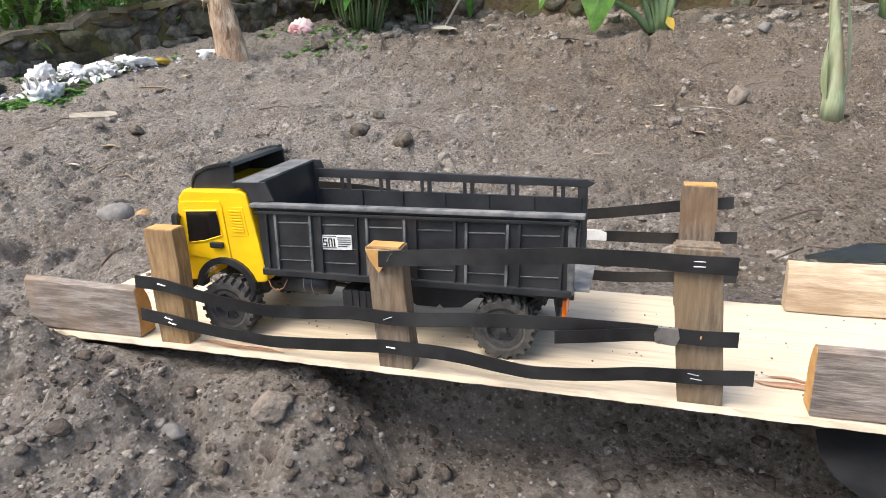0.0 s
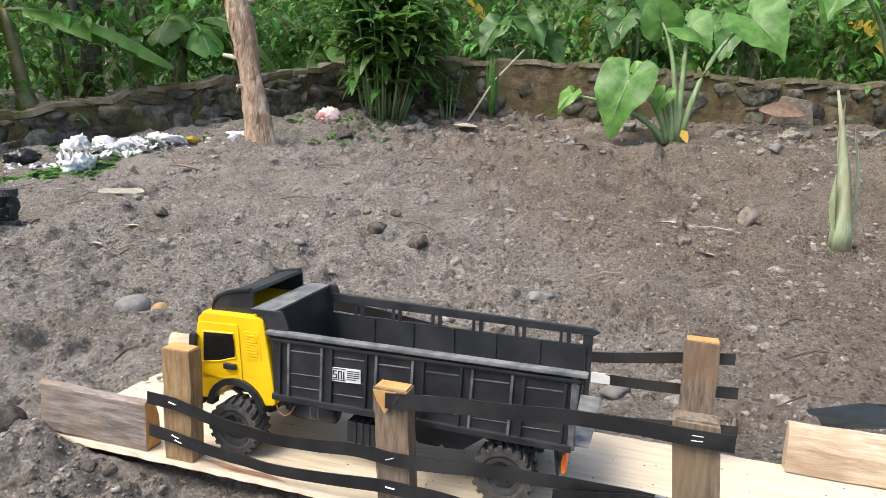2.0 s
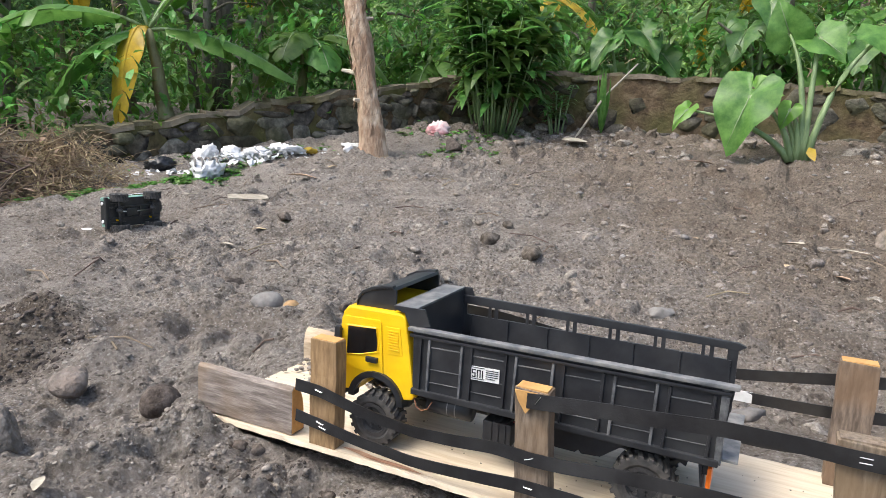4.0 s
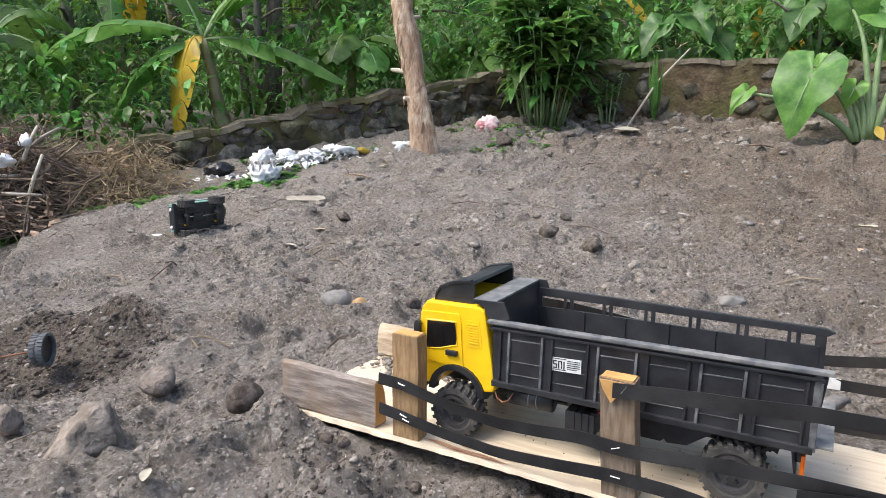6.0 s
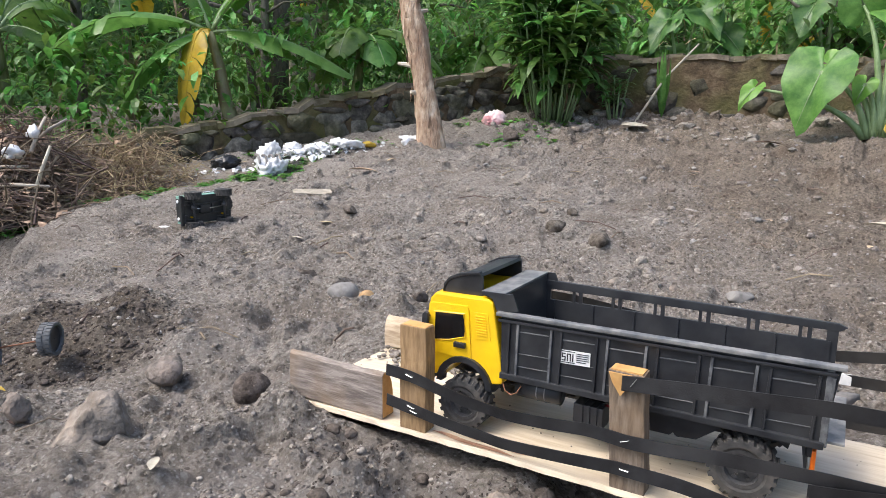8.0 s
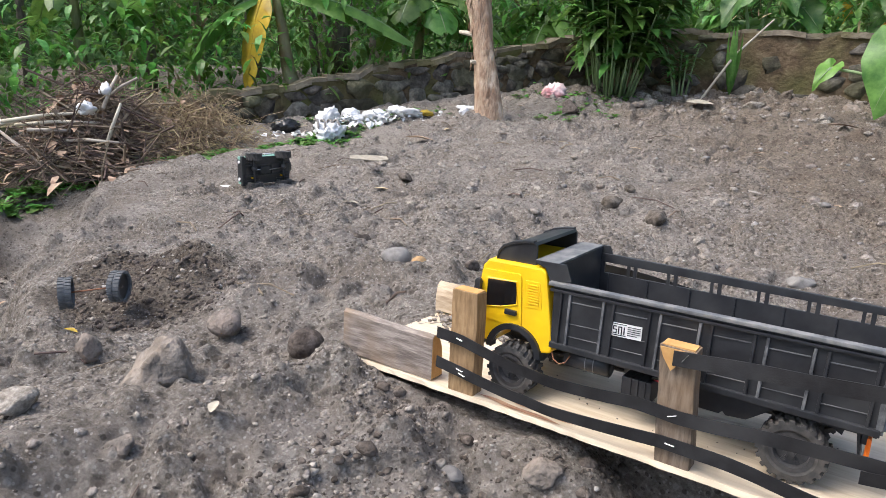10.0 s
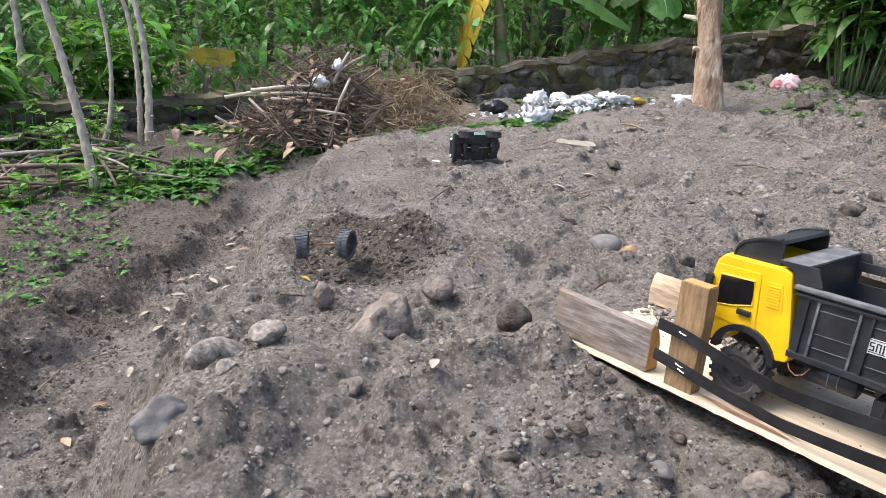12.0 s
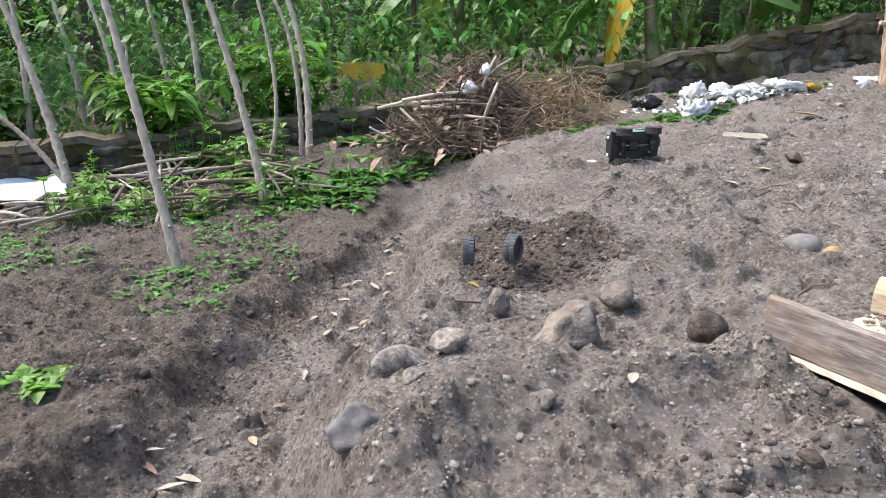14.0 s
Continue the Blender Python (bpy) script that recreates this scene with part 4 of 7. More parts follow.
    for i, x in enumerate(xs):
        for d in (-0.0065, 0.0065):
            if (i == 0 and d < 0) or (i == 6 and d > 0):
                d *= 0.9
            g = Geo()
            g.prism([(x + d - 0.0016, 0.089), (x + d + 0.0016, 0.089), (x + d + 0.0022 + 0.002, 0.160), (x + d - 0.001 + 0.002, 0.160)], N - 0.0032, N + 0.0008)
            bp("rib", g, EDGE if (i + (d > 0)) % 2 else BLACK, "", 0.0005)
    for i in range(6):
        for z, th in ((0.1475, 0.0012), (0.1185, 0.0008), (0.1010, 0.0008)):
            g = Geo()
            a, b = xs[i] + 0.0085, xs[i + 1] - 0.0075
            g.prism([(a, z), (b, z + 0.0012), (b, z + th + 0.0012), (a, z + th)], N - 0.0012, N + 0.0008)
            bp("panel_line", g, EDGE, "scuffed raised line")
    g = Geo()
    g.prism([(0.124, 0.1585), (0.503, 0.1625), (0.5045, 0.1665), (0.124, 0.1625)], N - 0.0048, N + 0.001)
    bp("lower_rail", g, BLACK, "", 0.0008)
    g = Geo()
    g.prism([(0.122, 0.1665), (0.511, 0.1700), (0.511, 0.1745), (0.122, 0.1715)], N - 0.0075, N + 0.004)
    bp("top_rail", g, DUSTY, "dusty scuffed top rail", 0.0012)
    g = Geo()
    g.box(0.127, 0.4985, N - 0.0045, N + 0.004, 0.0815, 0.0895)
    bp("sill_rail", g, BLACK, "", 0.001)
    g = Geo()
    g.box(0.494, 0.501, N - 0.0025, N + 0.006, 0.084, 0.168)
    bp("corner_post", g, EDGE, "scuffed corner post", 0.001)
    # far wall with its row of slots
    g = Geo()
    g.box(0.1285, 0.501, F - 0.0035, F, 0.086, 0.1555)
    bp("side_wall", g, BLACK, "", 0.0005)
    g = Geo()
    g.prism([(0.124, 0.1715), (0.502, 0.1690), (0.510, 0.1745), (0.500, 0.1785), (0.142, 0.1840), (0.124, 0.1840)], F - 0.0045, F + 0.001)
    bp("slotted_top_rail", g, BLACK, "", 0.0008)
    for x0, x1 in ((0.1285, 0.1365), (0.170, 0.174), (0.1795, 0.1845), (0.227, 0.231), (0.2365, 0.2415), (0.285, 0.289), (0.2945, 0.2995), (0.343, 0.347), (0.3525, 0.3575), (0.401, 0.405), (0.4105, 0.4155), (0.459, 0.463), (0.4685, 0.4735), (0.489, 0.501)):
        g = Geo()
        g.box(x0, x1, F - 0.0035, F - 0.0002, 0.155, 0.1725)
        bp("slot_bar", g, BLACK)
    for x in xs:
        g = Geo()
        g.box(x - 0.0015, x + 0.0015, F - 0.0055, F - 0.003, 0.09, 0.1555)
        bp("rib", g, BLACK)
    # headboard with its canopy plate over the cab
    g = Geo()
    g.box(0.1265, 0.1305, N + 0.001, F - 0.001, 0.086, 0.192)
    bp("headboard", g, BLACK, "", 0.0006)
    g = Geo()
    g.prism([(0.0965, 0.1915), (0.131, 0.1925), (0.131, 0.1955), (0.0965, 0.1945)], N + 0.001, F - 0.001)
    bp("canopy_plate", g, DUSTY, "dusty grey canopy plate", 0.0008)
    for y0, y1, k in ((N, N + 0.003, 0.0), (F - 0.003, F, 0.0)):
        g = Geo()
        g.prism([(0.113, 0.186), (0.096, 0.1905), (0.098, 0.1945), (0.142, 0.1955), (0.1505, 0.174), (0.126, 0.170), (0.120, 0.170)], y0, y1)
        bp("canopy_cheek", g, BLACK, "", 0.0006)
    # underframe
    for y in (C - 0.026, C + 0.020):
        g = Geo()
        g.box(0.02, 0.497, y, y + 0.006, 0.058, 0.080)
        part("chassis_rail", g, BLACK, truck, "", bevel=0.001)
    g = Geo()
    g.tube([(0.146, N + 0.019, 0.068), (0.206, N + 0.019, 0.068)], 0.0145, 18)
    tank = part("fuel_tank", g, BLACK, truck, "black round fuel tank", True)
    for x in (0.176, 0.187):
        g = Geo()
        ring(g, [(0.0146, -0.0006), (0.0152, -0.0006), (0.0152, 0.0006), (0.0146, 0.0006)], 24)
        g.v = [(x + b, N + 0.019 + a, 0.068 + c) for a, b, c in g.v]
        part("tank_band", g, EDGE, tank, "pale tank band")
    g = Geo()
    g.box(0.226, 0.264, N + 0.006, N + 0.036, 0.038, 0.066)
    box_ = part("battery_box", g, BLACK, truck, "black ribbed battery box", bevel=0.0015)
    for k in range(3):
        g = Geo()
        g.box(0.236 + k * 0.009, 0.239 + k * 0.009, N + 0.0045, N + 0.0375, 0.037, 0.067)
        part("box_strap", g, BLACK, box_, bevel=0.0005)
    for y in (N + 0.014, F - 0.018):
        g = Geo()
        g.prism([(0.266, 0.082), (0.47, 0.082), (0.466, 0.066), (0.455, 0.072), (0.40, 0.074), (0.372, 0.052), (0.350, 0.050), (0.346, 0.054), (0.342, 0.050), (0.318, 0.050), (0.300, 0.060), (0.286, 0.064)], y, y + 0.003)
        part("hanger_plate", g, BLACK, truck, "", bevel=0.0004)
    g = Geo()
    g.box(0.21, 0.262, C - 0.018, C + 0.018, 0.05, 0.08)
    part("gearbox", g, BLACK, truck, bevel=0.003)
    for x in (0.076, 0.424):
        g = Geo()
        g.tube([(x, N + 0.012, 0.038), (x, F - 0.012, 0.038)], 0.0055, 10)
        g.blob((x, C, 0.038), (0.016, 0.014, 0.016), 3, 0.04, 2)
        part("axle", g, RIM, truck, "dark axle with round differential", True)
        for y in (C - 0.03, C + 0.03):
            s = Geo()
            s.tube([(x - 0.036, y, 0.062), (x - 0.015, y, 0.050), (x + 0.015, y, 0.050), (x + 0.036, y, 0.062)], 0.0025, 6)
            part("leaf_spring", s, RIM, truck)
    g = Geo()
    g.tube([(0.09, C, 0.044), (0.41, C, 0.044)], 0.003, 8)
    part("drive_shaft", g, RIM, truck, smooth=True)
    g = Geo()
    g.box(0.483, 0.489, N + 0.006, F - 0.006, 0.066, 0.083)
    beam = part("rear_beam", g, BLACK, truck, "", bevel=0.001)
    for y in (N + 0.006, F - 0.038):
        g = Geo()
        g.box(0.488, 0.493, y, y + 0.032, 0.050, 0.074)
        part("tail_lamp", g, ORANGE, truck, "orange tail lamp block", bevel=0.0015)
    for y in (N + 0.004, F - 0.034):
        g = Geo()
        g.prism([(0.470, 0.083), (0.482, 0.080), (0.486, 0.045), (0.484, 0.044), (0.479, 0.078), (0.470, 0.080)], y, y + 0.03)
        part("mud_flap", g, BLACK, truck)
    for pts, m, r in (([(0.128, N + 0.004, 0.074), (0.133, N + 0.001, 0.064), (0.142, N, 0.060), (0.150, N + 0.001, 0.064), (0.155, N + 0.004, 0.074)], BROWNWIRE, 0.0009),
                      ([(0.262, N + 0.02, 0.066), (0.272, N + 0.008, 0.071), (0.284, N + 0.006, 0.073), (0.298, N + 0.012, 0.080)], REDWIRE, 0.0013),
                      ([(0.258, N + 0.02, 0.066), (0.268, N + 0.006, 0.076), (0.280, N + 0.005, 0.078), (0.292, N + 0.010, 0.083)], BLACK, 0.0013)):
        g = Geo()
        g.tube(pts, r, 6)
        part("wire", g, m, truck, "loose thin wire", True)
    # sticker with a mark in plain strokes and bars
    g = Geo()
    g.prism([(0.2095, 0.1185), (0.2475, 0.1200), (0.2475, 0.1375), (0.2095, 0.1360)], N - 0.0018, N - 0.0008)
    st = bp("sticker", g, PAPER, "white sticker with black mark")
    g = Geo()

    def stroke(x0, x1, z0, z1):
        g.prism([(x0, z0), (x1, z0 + (x1 - x0) * 0.04), (x1, z1 + (x1 - x0) * 0.04), (x0, z1)], N - 0.0024, N - 0.0016)

    stroke(0.211, 0.2285, 0.1345, 0.1353)
    stroke(0.211, 0.2285, 0.1203, 0.1211)
    for x0, x1, z0, z1 in ((0.2115, 0.2165, 0.1312, 0.1325), (0.2115, 0.2128, 0.1275, 0.1325), (0.2115, 0.2165, 0.1270, 0.1283), (0.2152, 0.2165, 0.1225, 0.1283), (0.2115, 0.2165, 0.1225, 0.1238),
                           (0.2182, 0.2195, 0.1225, 0.1325), (0.2182, 0.2232, 0.1312, 0.1325), (0.2219, 0.2232, 0.1225, 0.1325), (0.2250, 0.2264, 0.1225, 0.1325)):
        stroke(x0, x1, z0, z1)
    for k in range(5):
        stroke(0.2300, 0.2462 - 0.004 * (k == 4), 0.1335 - k * 0.0026, 0.1343 - k * 0.0026)
    mk = part("printed_mark", g, BLACK, bed, "black printed mark and bars", world=False)
    mk.matrix_basis = Matrix.Translation((-0.31, -C, -0.085))
    # wheels
    ms = (tyre_mesh(0.0365, 0.030), rim_mesh(0.0365, 0.030))
    wheel(truck, (0.077, N - 0.001, 0.0372), ms, 0.0)
    wheel(truck, (0.424, N + 0.010, 0.0377), ms)
    wheel(truck, (0.078, F - 0.006, 0.0377), ms, 0.0, 1)
    wheel(truck, (0.424, F - 0.010, 0.0377), ms, 0, 1)
    return truck


build_truck()


# ---- off-road car lying on its side ----
def build_car():
    # the belly faces the near side; the nose points along the picture plane
    c, s = math.cos(math.radians(34)), math.sin(math.radians(34))
    away = Vector((-0.78, 0.62, 0)).normalized()
    right = Vector((away.y, -away.x, 0))
    nose = (-right * c - away * s).normalized()
    roof = (away * c - right * s).normalized()
    left = roof.cross(nose)
    place = Vector((-1.80, 1.17, 0))
    place.z = at_ground(place.x, place.y) + 0.072
    m = Matrix((nose, left, roof)).transposed().to_4x4()
    car = thing("off_road_car", Matrix.Translation(place) @ m, "jade and white toy off-road car overturned on its side", "toy car")

    def p(name, geo, mt, label="", bevel=0.0, smooth=False, parent=None):
        return part(name, geo, mt, parent or car, label, smooth, bevel, world=False)

    # local: x to the nose, y to its left, z to the roof, origin at the middle of the chassis
    W = 0.058
    g = Geo()
    g.prism([(-0.105, 0.0), (-0.105, 0.045), (0.115, 0.048), (0.118, 0.020), (0.108, 0.0), (0.098, 0.0), (0.092, 0.022), (0.058, 0.022), (0.050, 0.0), (-0.045, 0.0), (-0.053, 0.022), (-0.090, 0.022), (-0.096, 0.0)], -W, W)
    body = p("body", g, JADE, "pale jade body shell", 0.003)
    g = Geo()
    g.prism([(-0.104, 0.044), (-0.100, 0.094), (0.012, 0.094), (0.040, 0.048)], -W + 0.003, W - 0.003)
    cab = p("cabin", g, WHITE, "white cabin with dark windows", 0.003)
    for y in (-W + 0.0025, W - 0.0025):
        for a, b in ((-0.09, -0.045), (-0.035, 0.005)):
            g = Geo()
            g.prism([(a, 0.055), (b + 0.012 * (b > 0), 0.055), (b, 0.083), (a, 0.083)], y - 0.001, y + 0.001)
            p("side_window", g, GLASS_DARK, "dark side window", parent=cab)
    g = Geo()
    g.prism([(0.0385, 0.054), (0.0415, 0.054), (0.0175, 0.088), (0.0145, 0.088)], -W + 0.01, W - 0.01)
    p("windscreen", g, GLASS_DARK, "dark windscreen", parent=cab)
    g = Geo()
    g.box(-0.104, 0.02, -W + 0.001, W - 0.001, 0.094, 0.098)
    p("roof", g, WHITE, "white roof", 0.002)
    g = Geo()
    for y in (-W + 0.004, W - 0.004):
        for z in (0.104, 0.114):
            g.tube([(-0.098, y, z), (0.012, y, z)], 0.0014, 6)
    for x in np.linspace(-0.098, 0.012, 8):
        g.tube([(x, -W + 0.004, 0.099), (x, -W + 0.004, 0.114), (x, W - 0.004, 0.114), (x, W - 0.004, 0.099)], 0.0011, 5)
    p("roof_rack", g, BLACK, "black roof rack", smooth=True)
    for x in (-0.022, 0.0):
        g = Geo()
        g.box(x - 0.010, x + 0.010, -0.035, 0.012, 0.1155, 0.129)
        p("cargo_box", g, WHITE, "white cargo box", 0.002)
    g = Geo()
    g.box(0.110, 0.124, -W - 0.004, W + 0.004, 0.0, 0.013)
    p("front_bumper", g, BLACK, "black front bumper", 0.002)
    g = Geo()
    g.box(-0.114, -0.106, -W, W, 0.0, 0.012)
    p("rear_bumper", g, BLACK, "black rear bumper", 0.002)
    g = Geo()
    g.box(0.115, 0.1195, -0.046, 0.046, 0.016, 0.042)
    grille = p("grille", g, BLACK, "black grille panel", 0.001)
    for y in (-0.036, 0.036):
        g = Geo()
        g.blob((0.120, y, 0.030), (0.003, 0.008, 0.008), 5, 0.02, 2)
        p("headlight", g, LAMP, "round clear headlight", smooth=True, parent=grille)
    for x, y in ((0.075, 1), (0.075, -1), (-0.0715, 1), (-0.0715, -1)):
        out = [(x + 0.028 * math.cos(a), 0.002 + 0.028 * math.sin(a)) for a in np.linspace(0.1, math.pi - 0.1, 10)]
        inn = [(x + 0.023 * math.cos(a), 0.002 + 0.023 * math.sin(a)) for a in np.linspace(math.pi - 0.1, 0.1, 10)]
        g = Geo()
        g.prism(out + inn, y * W - 0.004, y * W + 0.007)
        p("wheel_arch", g, BLACK, "black wheel arch")
    # belly
    g = Geo()
    g.box(-0.104, 0.110, -0.0565, 0.0565, -0.002, 0.004)
    p("floor_pan", g, BLACK, "black floor pan", 0.001)
    for y in (-0.024, 0.019):
        g = Geo()
        g.box(-0.108, 0.112, y, y + 0.005, -0.010, 0.0)
        p("chassis_rail", g, BLACK, "", 0.0008)
    for x in (-0.02, 0.03):
        g = Geo()
        g.box(x - 0.003, x + 0.003, -0.024, 0.024, -0.009, -0.003)
        p("cross_member", g, RIM)
    g = Geo()
    g.box(0.0, 0.045, -0.015, 0.015, -0.016, 0.0)
    p("gearbox", g, BLACK, "", 0.003)
    for x in (0.075, -0.0715):
        g = Geo()
        g.tube([(x, -0.055, -0.014), (x, 0.055, -0.014)], 0.0045, 8)
        g.blob((x, 0.01, -0.014), (0.013, 0.011, 0.012), 4, 0.05, 2)
        p("axle", g, RIM, "dark axle with differential", smooth=True)
        for y in (-0.038, 0.038):
            g = Geo()
            g.tube([(x - 0.03, y, -0.004), (x, y, -0.012), (x + 0.03, y, -0.004)], 0.002, 6)
            p("leaf_spring", g, RIM)
            g = Geo()
            g.tube([(x + 0.006, y * 0.8, -0.010), (x + 0.012, y * 0.7, 0.016)], 0.0035, 8)
            p("shock_absorber", g, YELLOW if y < 0 else RIM, "yellow spring damper" if y < 0 else "")
    g = Geo()
    g.tube([(-0.07, 0.005, -0.013), (0.0, 0.0, -0.008), (0.073, 0.005, -0.013)], 0.0025, 8)
    p("drive_shaft", g, METAL, "bare steel drive shaft", smooth=True)
    ms = (tyre_mesh(0.034, 0.028, 18, "car_tyre"), rim_mesh(0.034, 0.028, "car_rim"))
    for x in (0.075, -0.0715):
        for y, s in ((-0.061, -1), (0.061, 1)):
            w = wheel(car, car.matrix_basis @ Vector((x, y, -0.014)), ms)
            w.matrix_basis = Matrix.Translation((x, y, -0.014)) @ (Matrix.Identity(4) if s < 0 else Matrix.Rotation(math.pi, 4, "Z"))
    spare = new("spare_wheel", ms[0])
    spare.parent = car
    spare.matrix_basis = Matrix.Translation((-0.121, 0.004, 0.045)) @ Matrix.Rotation(math.pi / 2, 4, "Z")
    tagged(spare, "black spare wheel")
    spare = new("roof_tyre", ms[0])
    spare.parent = car
    spare.matrix_basis = Matrix.Translation((-0.062, 0.0, 0.129)) @ Matrix.Rotation(math.pi / 2, 4, "X")
    tagged(spare, "black tyre lying on the roof rack")
    return car


build_car()


# ---- pair of loose wheels on an axle, sunk in dug soil ----
def build_axle():
    a, b = Vector((-0.924, -0.086, -0.036)), Vector((-0.861, -0.005, -0.027))
    mid = (a + b) / 2
    ob = thing("wheel_axle", mid, "pair of hollow black wheels on a rusty rod", "toy wheels")
    d = (b - a).normalized()
    turn = math.atan2(d.y, d.x) - math.pi / 2
    g = Geo()
    r, h = 0.034, 0.0125
    ring(g, [(r * 0.80, -h), (r * 0.93, -h), (r * 0.95, -h * 0.7), (r * 0.95, h * 0.7), (r * 0.93, h), (r * 0.80, h)], 36)
    for i in range(26):
        for side in (-1, 1):
            m = Matrix.Rotation(-math.tau * (i + 0.5 * (side > 0)) / 26, 4, "Y")
            g.box(r * 0.92, r, min(side * h * 0.15, side * h), max(side * h * 0.15, side * h), -0.0026, 0.0026, m)
    me = mesh_of("hollow_tyre", g, GREYRUBBER)
    for c, k in ((a, 0.12), (b, -0.25)):
        w = new("hollow_tyre", me)
        w.parent = ob
        w.matrix_basis = Matrix.Translation(c - mid) @ Matrix.Rotation(turn + k, 4, "Z")
        tagged(w, "grey-black hollow rubber tyre")
        g = Geo()
        ring(g, [(0.002, -0.001), (r * 0.8, -0.001), (r * 0.8, 0.001), (0.002, 0.001)], 28)
        hub = part("web", g, BLACK, w, "black wheel web", world=False)
        hub.matrix_basis = Matrix.Translation((0, 0.006, 0))
    g = Geo()
    g.tube([a, b], 0.0018, 8)
    part("rod", g, BROWNWIRE, ob, "thin rusty steel rod", True)


build_axle()


# ---- stone walls round the yard ----
STONE_MESHES = []
for k in range(9):
    g = Geo()
    g.blob((0, 0, 0), (0.66, 0.55, 0.66), 100 + k, 0.16, 3, cuts=14)
    STONE_MESHES.append(mesh_of("wall_stone", g, WALLSTONE, True))


def build_wall(name, pts, label, seed, full=0.96, proud=0.09):
    """A rubble wall through (x, y, top) points; its core, cap and stones. The yard lies on its right hand."""
    rnd = random.Random(seed)
    wall = thing(name, (pts[0][0], pts[0][1], at_ground(pts[0][0], pts[0][1])), label, "wall", kind="structure")
    core, cap = Geo(), Geo()
    for (xa, ya, ta), (xb, yb, tb) in zip(pts, pts[1:]):
        a, b = Vector((xa, ya)), Vector((xb, yb))
        d = (b - a).normalized()
        n = Vector((d.y, -d.x))
        length = (b - a).length
        steps = max(2, int(length / 0.12))
        for s in range(steps):
            q = []
            for e in (s, s + 1):
                p = a.lerp(b, e / steps)
                jig = 0.012 * math.sin(e * 2.1 + seed) + 0.012 * math.sin(e * 5.3) + 0.016 * rnd.uniform(-1, 1)
                q.append((p, ta + (tb - ta) * e / steps + (jig if 0 < e < steps else 0)))
            (p0, t0), (p1, t1) = q
            g0, g1 = float(form(p0.x, p0.y)) - 0.25, float(form(p1.x, p1.y)) - 0.25
            o = n * -0.24
            vs = [(p0.x, p0.y, g0), (p1.x, p1.y, g1), (p1.x, p1.y, t1 - 0.03), (p0.x, p0.y, t0 - 0.03),
                  (p0.x + o.x, p0.y + o.y, g0), (p1.x + o.x, p1.y + o.y, g1), (p1.x + o.x, p1.y + o.y, t1 - 0.03), (p0.x + o.x, p0.y + o.y, t0 - 0.03)]
            core.add(vs, [(0, 1, 2, 3), (5, 4, 7, 6), (3, 2, 6, 7), (4, 0, 3, 7), (1, 5, 6, 2)])
            f = n * (0.012 + 0.014 * math.sin(s * 1.7 + seed))
            vs = [(p0.x + f.x, p0.y + f.y, t0 - 0.045), (p1.x + f.x, p1.y + f.y, t1 - 0.045), (p1.x + f.x * 0.6, p1.y + f.y * 0.6, t1), (p0.x + f.x * 0.6, p0.y + f.y * 0.6, t0),
                  (p0.x + o.x, p0.y + o.y, t0 - 0.045), (p1.x + o.x, p1.y + o.y, t1 - 0.045), (p1.x + o.x, p1.y + o.y, t1 + 0.01), (p0.x + o.x, p0.y + o.y, t0 + 0.01)]
            cap.add(vs, [(0, 1, 2, 3), (5, 4, 7, 6), (3, 2, 6, 7), (1, 0, 4, 5), (4, 0, 3, 7), (1, 5, 6, 2)])
    part("core", core, MORTAR, wall, "mossy brown mortar core")
    part("cap", cap, CAP, wall, "worn pale mortar cap")
    for (xa, ya, ta), (xb, yb, tb) in zip(pts, pts[1:]):
        a, b = Vector((xa, ya)), Vector((xb, yb))
        d = (b - a).normalized()
        n = Vector((d.y, -d.x))
        length = (b - a).length
        s = 0.05
        while s < length:
            w = rnd.uniform(0.09, 0.26)
            p = a + d * (s + w / 2)
            top = ta + (tb - ta) * s / length - 0.05
            bot = float(form(p.x, p.y)) - 0.04
            z = bot
            while z < top - 0.04:
                h = min(rnd.uniform(0.06, 0.15), top - z)
                if rnd.random() < full:
                    st = new("stone", rnd.choice(STONE_MESHES))
                    st.parent = wall
                    wob = rnd.uniform(-0.03, 0.03)
                    m = Matrix.Translation((p.x + d.x * wob - n.x * 0.012, p.y + d.y * wob - n.y * 0.012, z + h / 2)) @ Matrix.Rotation(math.atan2(d.y, d.x), 4, "Z") @ Matrix.Rotation(rnd.uniform(-0.15, 0.15), 4, "Y") @ Matrix.Diagonal((w * rnd.uniform(1.05, 1.35), proud * rnd.uniform(0.7, 1.3), h * rnd.uniform(1.05, 1.35), 1))
                    st.matrix_basis = wall.matrix_basis.inverted() @ m
                z += h
            s += w
    return wall


build_wall("wall_west", [(-4.38, -3.2, -0.20), (-4.32, 0.24, 0.0), (-4.28, 1.05, 0.06), (-4.25, 2.0, 0.19)], "low dark rubble stone wall behind the brush heap", 3)
build_wall("wall_corner", [(-4.25, 2.0, 0.19), (-3.57, 3.08, 0.43), (-3.16, 3.72, 0.58), (-2.64, 4.54, 0.75), (-2.1, 5.4, 0.93)], "dark rubble stone wall with a worn sloping cap", 5)
build_wall("wall_north", [(-2.1, 5.4, 0.96), (-0.6, 5.55, 0.94), (1.1, 5.71, 0.82), (4.5, 6.0, 0.72)], "mossy brown rubble stone wall behind the yard", 8, 0.62, 0.075)


